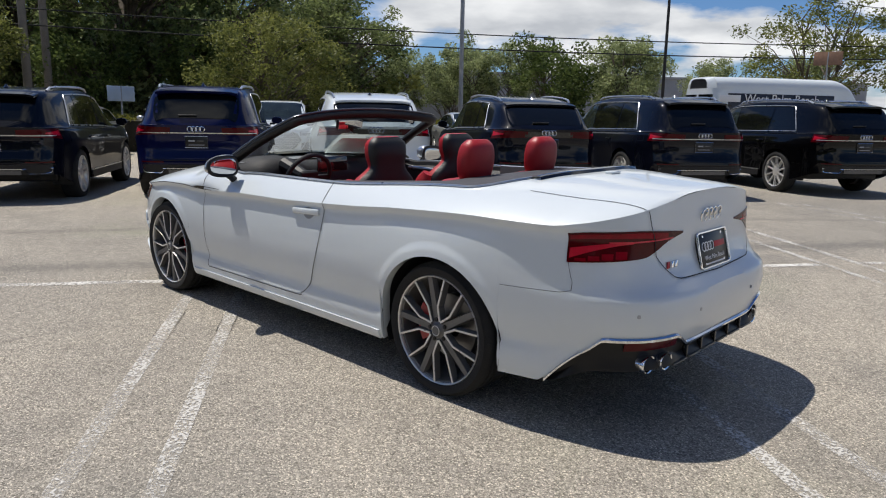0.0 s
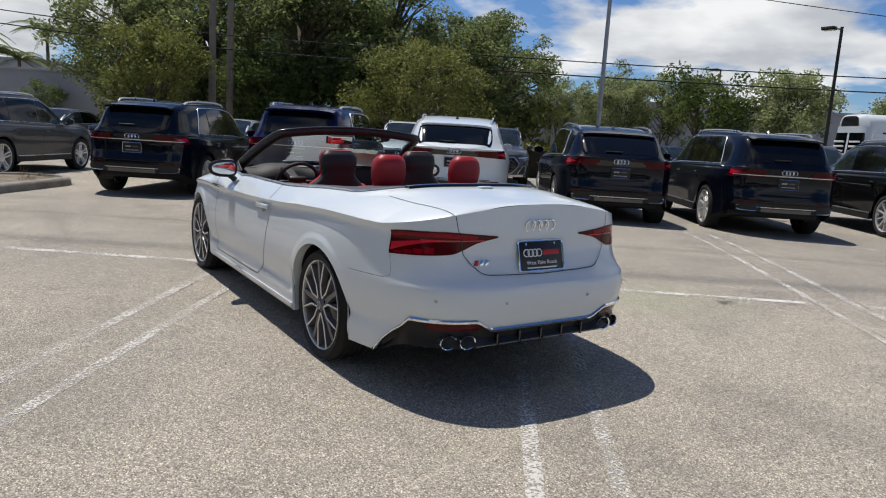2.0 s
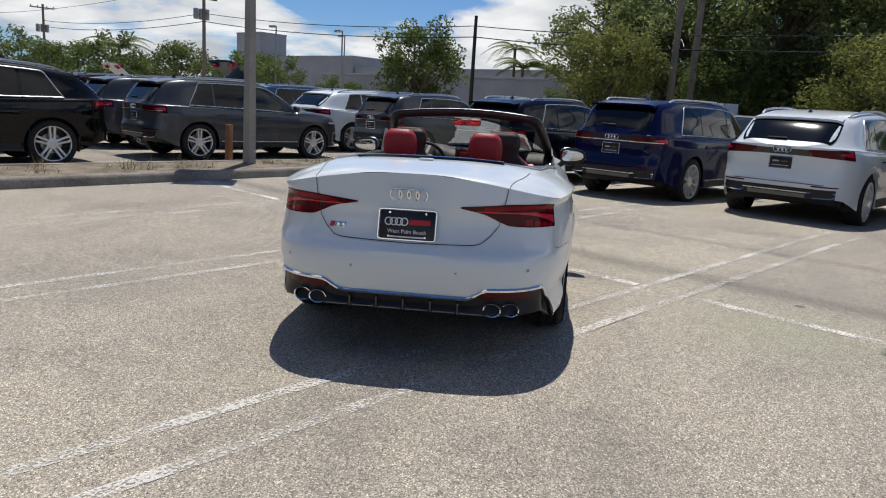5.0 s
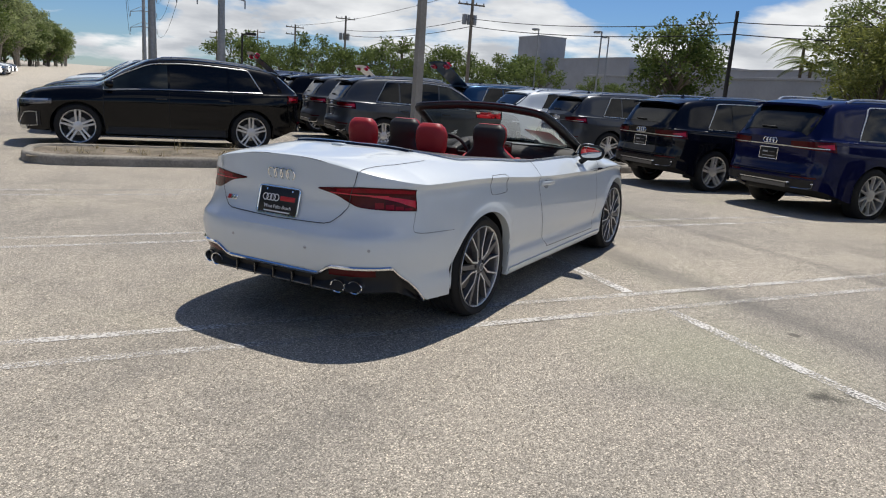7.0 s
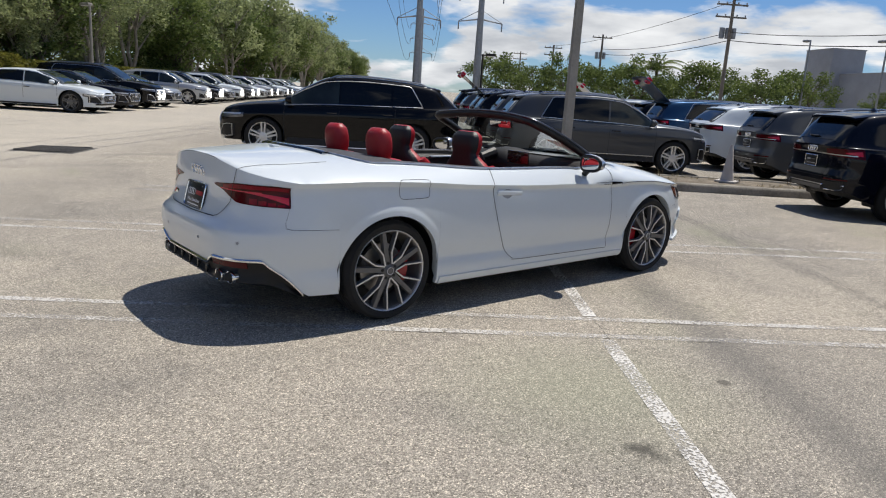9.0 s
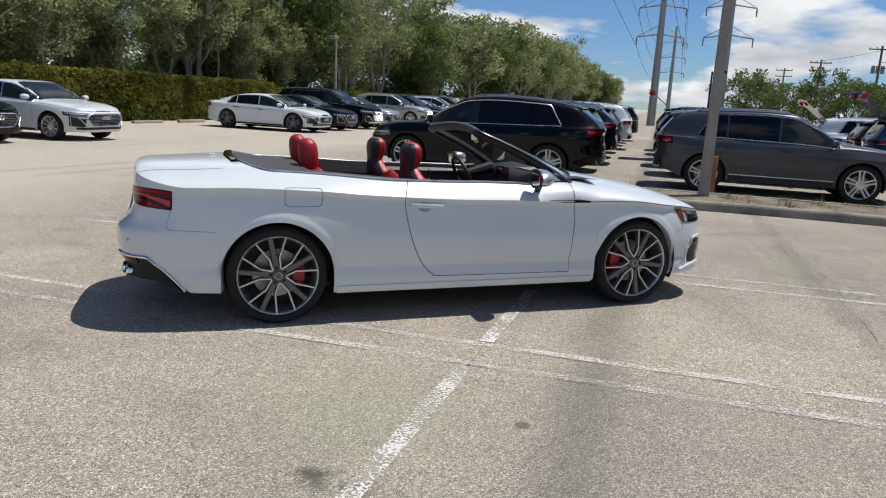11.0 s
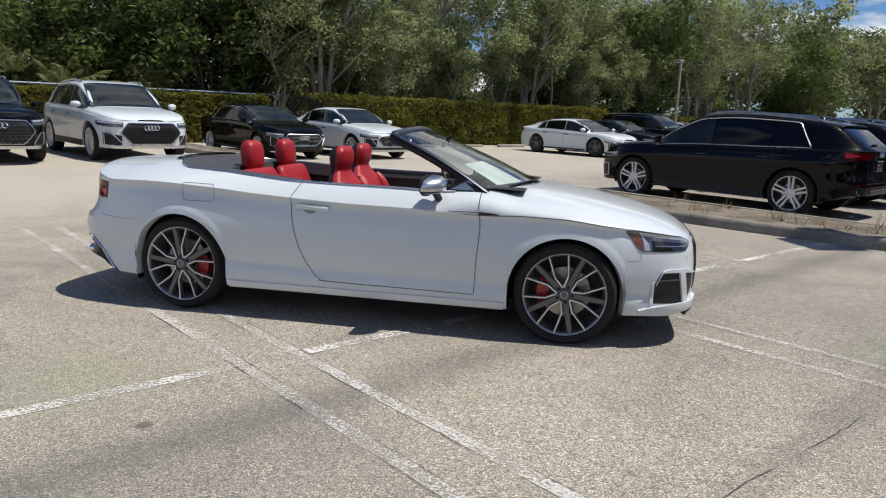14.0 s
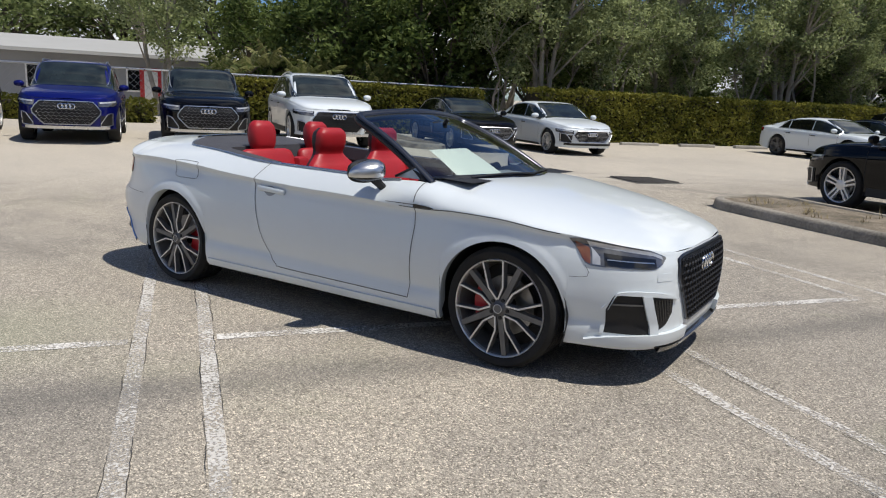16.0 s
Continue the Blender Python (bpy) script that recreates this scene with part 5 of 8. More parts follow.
def loft(path, n=20, power=3.0, sides=None):
    """Loft of rounded sections: each row x, z, half depth, half width; depth along x."""
    rows = spline_pts([Vector((a, b, c, d)) for a, b, c, d in path], 6)
    verts = []
    for i, r in enumerate(rows):
        nx = rows[min(i + 1, len(rows) - 1)] - rows[max(i - 1, 0)]
        t = Vector((nx[0], nx[1])).normalized()
        for k in range(n):
            a = 2 * math.pi * k / n
            c, s = math.cos(a), math.sin(a)
            dx = r[2] * math.copysign(abs(c) ** (2 / power), c)
            dy = r[3] * math.copysign(abs(s) ** (2 / power), s)
            verts.append(Vector((r[0] + dx * t.y, dy, r[1] - dx * t.x)))
    f = []
    for i in range(len(rows) - 1):
        for k in range(n):
            f.append((i * n + k, i * n + (k + 1) % n, (i + 1) * n + (k + 1) % n, (i + 1) * n + k))
    f.append(tuple(range(n))[::-1])
    f.append(tuple((len(rows) - 1) * n + k for k in range(n)))
    return verts, f


def split_front(v, f, n, front):
    """Faces of the loft whose middle lies on the front (or back) of each section."""
    out = []
    for q in f:
        if len(q) > 4:
            if front:
                out.append(q)
            continue
        ks = [i % n for i in q]
        c = sum(math.cos(2 * math.pi * k / n) for k in ks) / 4
        if (c > 0.02) == front:
            out.append(q)
    return out


def seat(y, x=0.0, rear=False):
    C = convertible
    st = new("rear_seat" if rear else "front_seat", None)
    st.parent = C
    st.matrix_basis = Matrix.Translation((x, y, 0))
    if rear:
        back = [(-0.90, 0.46, 0.06, 0.27), (-0.965, 0.70, 0.07, 0.275), (-1.03, 0.90, 0.065, 0.27), (-1.055, 0.985, 0.05, 0.25), (-1.06, 1.012, 0.03, 0.20)]
        head = [(-1.085, 0.985, 0.03, 0.07), (-1.095, 1.03, 0.062, 0.105), (-1.105, 1.12, 0.07, 0.118), (-1.11, 1.19, 0.06, 0.105), (-1.11, 1.225, 0.03, 0.07)]
        mesh_object("backrest", *loft(back), M_LEATHER_RED, st, "red leather backrest", sharp=50)
        mesh_object("headrest", *loft(head, 24, 2.8), M_LEATHER_RED, st, "red leather headrest", sharp=50)
        cush = [(-0.98, 0.45, 0.09, 0.26), (-0.75, 0.47, 0.08, 0.26), (-0.55, 0.46, 0.07, 0.25)]
    else:
        back = [(-0.24, 0.46, 0.06, 0.24), (-0.33, 0.68, 0.085, 0.265), (-0.40, 0.88, 0.075, 0.245), (-0.430, 0.95, 0.065, 0.215), (-0.445, 1.01, 0.052, 0.150), (-0.447, 1.045, 0.052, 0.128), (-0.44, 1.11, 0.066, 0.138), (-0.435, 1.175, 0.062, 0.132), (-0.435, 1.212, 0.034, 0.095)]
        v, f = loft(back, 24, 3.6)
        mesh_object("backrest", v, split_front(v, f, 24, True), M_LEATHER_RED, st, "red leather seat front", sharp=50)
        mesh_object("back_shell", v, split_front(v, f, 24, False), M_LEATHER_BLACK, st, "black leather seat back", sharp=50)
        cush = [(-0.28, 0.43, 0.09, 0.26), (0.0, 0.46, 0.09, 0.265), (0.22, 0.47, 0.07, 0.25)]
        for s in (1, -1):
            bol = [(-0.33, 0.50, 0.06, 0.045), (-0.335, 0.68, 0.10, 0.05), (-0.385, 0.86, 0.085, 0.045), (-0.42, 0.95, 0.04, 0.03)]
            bv, bf = loft(bol, 12, 2.2)
            mesh_object("bolster", [p + Vector((0.03, s * 0.225, 0)) for p in bv], bf, M_LEATHER_RED, st, "red leather side bolster", sharp=60)
    bm = bmesh.new()
    x0, x1 = (-1.0, -0.52) if rear else (-0.30, 0.24)
    box_bm(bm, x0, x1, -0.26, 0.26, 0.34, 0.54, 0.05)
    part("cushion", bm, M_LEATHER_RED, st, "red leather cushion", sharp=60)


def hero_interior():
    C = convertible
    # tub: floor and inner sides
    bm = bmesh.new()
    box_bm(bm, -1.62, 0.95, -0.74, 0.74, 0.29, 0.31)
    part("cabin_floor", bm, M_CARPET, C, "black carpet")
    for side in (1, -1):
        xs = np.linspace(-1.45, 0.80, 40)
        verts = []
        for x in xs:
            w, _ = hero.half(x)
            p = hero.top(x, side * opening(x) / w)
            y = opening(x) - 0.016
            for dy, z in ((0.0, p.z - 0.03), (0.03, p.z - 0.06), (0.035, p.z - 0.14), (0.075, p.z - 0.24), (0.06, 0.45), (0.05, 0.30)):
                verts.append(Vector((x, side * (y - dy), z)))
        mesh_object("door_lining", verts, grid_faces(40, 6), M_LEATHER_BLACK, C, "black door lining")
        pts = [Vector((x, side * (opening(x) - 0.055), 0.90 - 0.02 * (x > 0.5))) for x in np.linspace(0.16, 0.50, 9)]
        pts = [pts[0] + Vector((0, side * 0.04, 0.0))] + pts + [pts[-1] + Vector((0, side * 0.04, 0.0))]
        mesh_object("door_pull", *tube(pts, 0.013, 8), M_SILVER, C)
    # dashboard
    prof = [(1.06, 0.975), (0.86, 0.985), (0.72, 0.972), (0.64, 0.935), (0.615, 0.87), (0.63, 0.80), (0.68, 0.70), (0.72, 0.55), (0.85, 0.40)]
    ys = np.linspace(-0.735, 0.735, 40)
    verts = []
    for y in ys:
        hump = 0.035 * math.exp(-(((y - 0.37) / 0.17) ** 4))
        for k, (x, z) in enumerate(prof):
            verts.append(Vector((x + 0.02 * (y / 0.73) ** 2 * (k < 4), y, z + hump * (1 if 1 <= k <= 3 else 0))))
    mesh_object("dashboard", verts, grid_faces(len(ys), len(prof)), M_DASH, C, "black dashboard", sharp=60)
    bm = bmesh.new()
    box_bm(bm, 0.575, 0.59, -0.145, 0.125, 0.905, 1.015, 0.006)
    part("display_screen", bm, M_SCREEN, C, "dark touch screen")
    bm = bmesh.new()
    box_bm(bm, -0.30, 0.66, -0.11, 0.11, 0.30, 0.62, 0.03)
    part("centre_console", bm, M_DASH, C)
    bm = bmesh.new()
    box_bm(bm, -0.62, -0.46, -0.06, 0.06, 0.31, 0.56, 0.02)
    part("console_bin", bm, M_LEATHER_BLACK, C)
    # steering wheel on the left
    sw = new("steering_wheel", None)
    sw.parent = C
    sw.matrix_basis = Matrix.Translation((0.36, 0.37, 0.895)) @ Matrix.Rotation(math.radians(-24), 4, "Y")
    n = 40
    pts = [(0, 0.178 * math.cos(2 * math.pi * k / n), 0.178 * math.sin(2 * math.pi * k / n) if math.sin(2 * math.pi * k / n) > -0.86 else -0.153) for k in range(n)]
    mesh_object("rim", *tube(pts, 0.0155, 10, closed=True), M_LEATHER_BLACK, sw, "black leather rim")
    bm = bmesh.new()
    box_bm(bm, -0.018, 0.03, -0.075, 0.075, -0.062, 0.055, 0.02)
    part("hub", bm, M_LEATHER_BLACK, sw)
    for s in (1, -1):
        bm = bmesh.new()
        box_bm(bm, -0.006, 0.014, s * 0.115 - 0.06, s * 0.115 + 0.06, -0.022, 0.018, 0.006)
        part("wheel_spoke", bm, M_BLACK, sw)
    mesh_object("column", *tube([(0.02, 0, 0), (0.28, 0, -0.04)], [0.04, 0.055], 10), M_BLACK, sw)
    # seats
    for y, x in ((0.37, 0.0), (-0.37, 0.10)):
        seat(y, x)
    for y in (0.305, -0.295):
        seat(y, 0.0, True)
    bm = bmesh.new()
    box_bm(bm, -1.04, -0.93, -0.06, 0.06, 0.5, 0.95, 0.03)
    part("rear_centre_panel", bm, M_LEATHER_RED, C, "red leather centre panel")
    # cover over the folded roof: a horseshoe round the rear seats
    inner = curve1([(-1.66, 0.0), (-1.17, 0.0), (-1.155, 0.50), (-1.12, 0.585), (-0.95, 0.625), (-0.70, 0.67), (-0.44, 0.735)])

    def cover_z(x, y):
        w, _ = hero.half(x)
        base = hero.top(x, opening(x) / w).z
        k = 1 - min(1, abs(y) / max(opening(x), 0.05)) ** 2
        return base + 0.006 + 0.018 * k * smooth(-1.66, -1.45, x) - 0.010 * (1 - k) * 0

    xs = sorted(list(np.linspace(-1.658, -1.17, 26)) + list(np.linspace(-1.165, -0.44, 34)))
    verts, faces = [], []
    nr = 14
    for side in (1, -1):
        b = len(verts)
        for x in xs:
            yo, yi = opening(x) - 0.004, max(inner(x), 0.0)
            yi = min(yi, yo - 0.01)
            for k in range(nr + 1):
                y = yo + (yi - yo) * k / nr
                verts.append(Vector((x, side * y, cover_z(x, y))))
            verts.append(Vector((x + (0.01 if yi < 0.02 else 0), side * (yi - (0.012 if yi > 0.02 else 0)), cover_z(x, yi) - (0.10 if yi > 0.02 else 0.0))))
        faces += grid_faces(len(xs), nr + 2, b)
    # front drop behind the seats
    b = len(verts)
    for y in np.linspace(-0.57, 0.57, 20):
        verts += [Vector((-1.166, y, cover_z(-1.17, abs(y)))), Vector((-1.155, y, 0.98)), Vector((-1.15, y, 0.60))]
    faces += grid_faces(20, 3, b)
    mesh_object("roof_cover", verts, faces, M_COVER, C, "dark grey cover over the folded roof", sharp=50)
    # raised black strip that stands for the dark gap at the cover's back edge
    verts = []
    for y in np.linspace(-0.46, 0.46, 24):
        for x, o in ((-1.702, 0.001), (-1.694, 0.015), (-1.672, 0.019), (-1.640, 0.012)):
            xx = x + 0.05 * (y / 0.5) ** 2
            w, _ = hero.half(xx)
            verts.append(hero.top(xx, y / w, o))
    mesh_object("cover_slot", verts, grid_faces(24, 4), M_GLOSS, C, "black raised slot behind the cover")
    bm = bmesh.new()
    box_bm(bm, -1.80, -1.755, -0.045, 0.045, 1.074, 1.088, 0.006)
    part("antenna_stub", bm, PAINT["white"], C)


hero_nose()
hero_windscreen()
hero_interior()
convertible.matrix_basis = HERO_POSE

# ---- ground ----
TH = math.radians(-35.0)
U = Vector((math.cos(TH), math.sin(TH), 0))
V = Vector((-math.sin(TH), math.cos(TH), 0))


def lot(u, v, z=None):
    """A place by metres along and across the bays."""
    p = U * u + V * v
    p.z = ground_z(p.x, p.y) if z is None else z
    return p


def ground_material():
    m = bpy.data.materials.new("worn_asphalt")
    m.use_nodes = True
    nt = m.node_tree
    N, L = nt.nodes.new, nt.links.new
    b = nt.nodes["Principled BSDF"]
    tc = N("ShaderNodeTexCoord")

    def noise_node(scale, detail=4, rough=0.6, dist=0.0):
        n = N("ShaderNodeTexNoise")
        n.inputs["Scale"].default_value = scale
        n.inputs["Detail"].default_value = detail
        n.inputs["Roughness"].default_value = rough
        n.inputs["Distortion"].default_value = dist
        L(tc.outputs["Object"], n.inputs["Vector"])
        return n

    def rng(node, a, c, lo=0.0, hi=1.0, out="Fac"):
        r = N("ShaderNodeMapRange")
        r.inputs["From Min"].default_value, r.inputs["From Max"].default_value = a, c
        r.inputs["To Min"].default_value, r.inputs["To Max"].default_value = lo, hi
        L(node.outputs[out], r.inputs["Value"])
        return r

    def mix(fac, a, c, mode="MIX"):
        x = N("ShaderNodeMix")
        x.data_type = "RGBA"
        x.blend_type = mode
        if isinstance(fac, float):
            x.inputs["Factor"].default_value = fac
        else:
            L(fac.outputs[0], x.inputs["Factor"])
        for k, val in (("A", a), ("B", c)):
            if isinstance(val, tuple):
                x.inputs[k].default_value = (*val, 1)
            else:
                L(val.outputs["Result"], x.inputs[k])
        return x
    big = noise_node(0.16, 4, 0.55, 0.4)
    med = noise_node(0.75, 6, 0.65, 0.6)
    base = mix(rng(big, 0.38, 0.62), (0.355, 0.323, 0.274), (0.455, 0.408, 0.333))
    base = mix(rng(med, 0.47, 0.70, 0, 0.58), base, (0.225, 0.208, 0.184))
    base = mix(rng(noise_node(2.6, 5, 0.65, 0.5), 0.54, 0.76, 0, 0.34), base, (0.50, 0.455, 0.38))
    # exposed stones, each of its own tone, with dark binder between them
    vor = N("ShaderNodeTexVoronoi")
    vor.inputs["Scale"].default_value = 150
    vor.inputs["Randomness"].default_value = 1.0
    L(tc.outputs["Object"], vor.inputs["Vector"])
    cell = N("ShaderNodeSeparateColor")
    L(vor.outputs["Color"], cell.inputs[0])
    tone = N("ShaderNodeValToRGB")
    ramp = tone.color_ramp
    ramp.elements[0].position, ramp.elements[0].color = 0.0, (0.40, 0.39, 0.38, 1)
    ramp.elements[1].position, ramp.elements[1].color = 1.0, (2.05, 2.02, 1.98, 1)
    for pos, k in ((0.22, 0.74), (0.5, 0.97), (0.8, 1.2)):
        e = ramp.elements.new(pos)
        e.color = (k, k, k, 1)
    L(cell.outputs[0], tone.inputs[0])
    joint = rng(vor, 0.30, 0.62, 1.08, 0.70, "Distance")
    clump = rng(noise_node(24, 4, 0.7), 0.30, 0.70, 0.91, 1.09)
    jc = N("ShaderNodeMath")
    jc.operation = "MULTIPLY"
    L(joint.outputs[0], jc.inputs[0])
    L(clump.outputs[0], jc.inputs[1])
    sc = N("ShaderNodeVectorMath")
    sc.operation = "SCALE"
    L(tone.outputs["Color"], sc.inputs[0])
    L(jc.outputs[0], sc.inputs["Scale"])
    mt = N("ShaderNodeMix")
    mt.data_type = "RGBA"
    mt.blend_type = "MULTIPLY"
    mt.inputs["Factor"].default_value = 1.0
    L(base.outputs["Result"], mt.inputs["A"])
    L(sc.outputs[0], mt.inputs["B"])
    col = mt
    mul = rng(vor, 0.1, 0.6, 1.0, 0.0, "Distance")
    # tiny dark pits
    pit = noise_node(160, 2, 0.5)
    col = mix(rng(pit, 0.60, 0.70, 0, 0.7), col, (0.05, 0.047, 0.042))
    # mossy tinge in patches
    col = mix(rng(noise_node(0.42, 5, 0.65, 0.8), 0.58, 0.74, 0, 0.30), col, (0.24, 0.26, 0.15))
    # tyre marks and oil: long soft streaks
    mp = N("ShaderNodeMapping")
    mp.inputs["Rotation"].default_value = (0, 0, -TH + 1.2)
    mp.inputs["Scale"].default_value = (0.10, 0.9, 1)
    L(tc.outputs["Object"], mp.inputs[0])
    st = N("ShaderNodeTexNoise")
    st.inputs["Scale"].default_value = 1.4
    st.inputs["Detail"].default_value = 5
    L(mp.outputs[0], st.inputs["Vector"])
    col = mix(rng(st, 0.56, 0.74, 0, 0.32), col, (0.11, 0.107, 0.10))
    # an older, greyer stretch of paving, a painted-in cable shadow and a dark seam
    def linear(nx, ny, c0, wobble=0.9):
        d = N("ShaderNodeVectorMath")
        d.operation = "DOT_PRODUCT"
        d.inputs[1].default_value = (nx, ny, 0)
        L(tc.outputs["Object"], d.inputs[0])
        a = N("ShaderNodeMath")
        a.inputs[1].default_value = c0
        L(d.outputs["Value"], a.inputs[0])
        w = N("ShaderNodeMath")
        w.operation = "MULTIPLY_ADD"
        w.inputs[1].default_value = wobble
        L(med.outputs["Fac"], w.inputs[0])
        L(a.outputs[0], w.inputs[2])
        return w
    aisle = rng(linear(-U.x, -U.y, -5.2 - 0.45), 0.0, 2.5, 0, 0.55, 0)
    col = mix(aisle, col, (0.52, 0.472, 0.395))
    pu = rng(linear(U.x, U.y, -0.88 - 0.45), 0.0, 0.5, 0, 1, 0)
    pv = rng(linear(-V.x, -V.y, -1.3 - 0.45), 0.0, 0.6, 0, 1, 0)
    both = N("ShaderNodeMath")
    both.operation = "MULTIPLY"
    L(pu.outputs[0], both.inputs[0])
    L(pv.outputs[0], both.inputs[1])
    half = N("ShaderNodeMath")
    half.operation = "MULTIPLY"
    half.inputs[1].default_value = 0.27
    L(both.outputs[0], half.inputs[0])
    col = mix(half, col, (0.15, 0.146, 0.138))
    # soft dark band at 1.50: cable shadow put into the colour; narrow one: seam
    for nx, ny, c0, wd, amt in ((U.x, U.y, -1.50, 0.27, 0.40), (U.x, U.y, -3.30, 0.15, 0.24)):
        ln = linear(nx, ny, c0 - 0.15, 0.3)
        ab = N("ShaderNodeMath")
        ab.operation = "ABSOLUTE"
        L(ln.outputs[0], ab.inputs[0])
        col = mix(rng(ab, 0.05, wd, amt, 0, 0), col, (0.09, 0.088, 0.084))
    # oil spots, a muddy blot and a mossy stretch
    def blot(x, y, r0, r1, amt, c, wob=0.12):
        nonlocal col
        d = N("ShaderNodeVectorMath")
        d.operation = "MULTIPLY_ADD"
        d.inputs[1].default_value = (1, 1, 0)
        d.inputs[2].default_value = (-x, -y, 0)
        L(tc.outputs["Object"], d.inputs[0])
        ln = N("ShaderNodeVectorMath")
        ln.operation = "LENGTH"
        L(d.outputs[0], ln.inputs[0])
        w = N("ShaderNodeMath")
        w.operation = "MULTIPLY_ADD"
        w.inputs[1].default_value = wob
        L(grit.outputs["Fac"], w.inputs[0])
        L(ln.outputs["Value"], w.inputs[2])
        col = mix(rng(w, r0 + wob * 0.5, r1 + wob * 0.5, amt, 0, 0), col, c)
    grit = noise_node(9, 5, 0.7)
    blot(0.45 * U.x - 2.6 * V.x, 0.45 * U.y - 2.6 * V.y, 0.2, 1.0, 0.34, (0.235, 0.262, 0.165), 0.5)
    blot(-0.41, -2.74, 0.030, 0.048, 0.75, (0.10, 0.09, 0.078), 0.03)
    blot(-1.45, -2.97, 0.02, 0.12, 0.75, (0.045, 0.042, 0.036), 0.35)
    blot(-1.28, -3.10, 0.01, 0.09, 0.6, (0.045, 0.042, 0.036), 0.3)
    blot(-1.45, 2.36, 0.2, 0.7, 0.25, (0.16, 0.155, 0.14), 0.5)
    # cracks
    cv = N("ShaderNodeTexVoronoi")
    cv.feature = "DISTANCE_TO_EDGE"
    cv.inputs["Scale"].default_value = 0.17
    wob = noise_node(1.6, 5, 0.6)
    va = N("ShaderNodeVectorMath")
    va.operation = "MULTIPLY_ADD"
    va.inputs[1].default_value = (0.7, 0.7, 0)
    L(wob.outputs["Color"], va.inputs[0])
    L(tc.outputs["Object"], va.inputs[2])
    L(va.outputs[0], cv.inputs["Vector"])
    crk = rng(cv, 0.0003, 0.0010, 0.35, 0.0, "Distance")
    col = mix(crk, col, (0.05, 0.047, 0.042))
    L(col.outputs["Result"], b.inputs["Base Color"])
    b.inputs["Roughness"].default_value = 0.88
    b.inputs["Specular IOR Level"].default_value = 0.3
    bp = N("ShaderNodeBump")
    bp.inputs["Strength"].default_value = 0.55
    bp.inputs["Distance"].default_value = 0.006
    L(mul.outputs[0], bp.inputs["Height"])
    L(bp.outputs[0], b.inputs["Normal"])
    return m


def worn_paint_material(name, cover, more):
    m = material(name, (0.72, 0.695, 0.65), rough=0.8, var=0.5, scale=5, fine=0.7, bump=0.4, bump_scale=90, other=(0.58, 0.56, 0.52))
    nt = m.node_tree
    N, L = nt.nodes.new, nt.links.new
    b = nt.nodes["Principled BSDF"]
    tc = N("ShaderNodeTexCoord")
    n = N("ShaderNodeTexNoise")
    n.inputs["Scale"].default_value = 62
    n.inputs["Detail"].default_value = 3
    n2 = N("ShaderNodeTexNoise")
    n2.inputs["Scale"].default_value = 2.2
    n2.inputs["Detail"].default_value = 4
    L(tc.outputs["Object"], n.inputs["Vector"])
    L(tc.outputs["Object"], n2.inputs["Vector"])
    a = N("ShaderNodeMath")
    a.operation = "MULTIPLY_ADD"
    a.inputs[1].default_value = 0.8 + more
    L(n2.outputs["Fac"], a.inputs[0])
    L(n.outputs["Fac"], a.inputs[2])
    r = N("ShaderNodeMapRange")
    r.inputs["From Min"].default_value, r.inputs["From Max"].default_value = 0.86, 0.99
    L(a.outputs[0], r.inputs["Value"])
    inv = N("ShaderNodeMath")
    inv.operation = "MULTIPLY_ADD"
    inv.inputs[1].default_value, inv.inputs[2].default_value = cover, cover * 0.2
    inv.use_clamp = True
    L(r.outputs[0], inv.inputs[0])
    L(inv.outputs[0], b.inputs["Alpha"])
    return m


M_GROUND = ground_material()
M_CRACK = material("crack_dirt", (0.05, 0.047, 0.042), rough=0.95, var=0.4, scale=40)
M_LINE = worn_paint_material("line_paint", 0.8, 0.04)
M_LINE_WORN = worn_paint_material("worn_line_paint", 0.66, -0.04)


def build_ground():
    verts, faces = [], []
    xs = sorted(set([-2500, -600, -150, -60, -40, -30, -26, -22, -19, -16.5] + [round(-14 + i * 0.5, 2) for i in range(57)] + [30, 60, 150, 600, 2500]))
    for x in xs:
        for y in xs:
            verts.append((x, y, ground_z(x, y)))
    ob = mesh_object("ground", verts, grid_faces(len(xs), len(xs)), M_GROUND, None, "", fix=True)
    tagged(ob, "worn light grey asphalt car park with exposed aggregate", "ground", kind="structure")
    if ob.data.polygons[0].normal.z < 0:
        ob.data.flip_normals()


BAY = Matrix.Rotation(math.radians(-36.9), 3, "Z")


def line(u0, v0, u1, v1, width=0.08, mat=None):
    a, b = Vector((u0, v0)), Vector((u1, v1))
    d = (b - a).normalized()
    n = Vector((-d.y, d.x)) * width / 2
    k = max(2, int((b - a).length / 0.4))
    verts = []
    rnd = random.Random(int(u0 * 91 + v0 * 37))
    for i in range(k + 1):
        c = a.lerp(b, i / k)
        w = 1 + rnd.uniform(-0.05, 0.05)
        for s in (-1, 1):
            p = BAY @ Vector((c.x + n.x * s * w, c.y + n.y * s * w, 0))
            verts.append(Vector((p.x, p.y, ground_z(p.x, p.y) + 0.004)))
    ob = mesh_object("bay_line", verts, grid_faces(k + 1, 2), mat or M_LINE_WORN)
    if ob.data.polygons[0].normal.z < 0:
        ob.data.flip_normals()
    tagged(ob, "worn white painted parking bay line", "road marking", kind="structure")


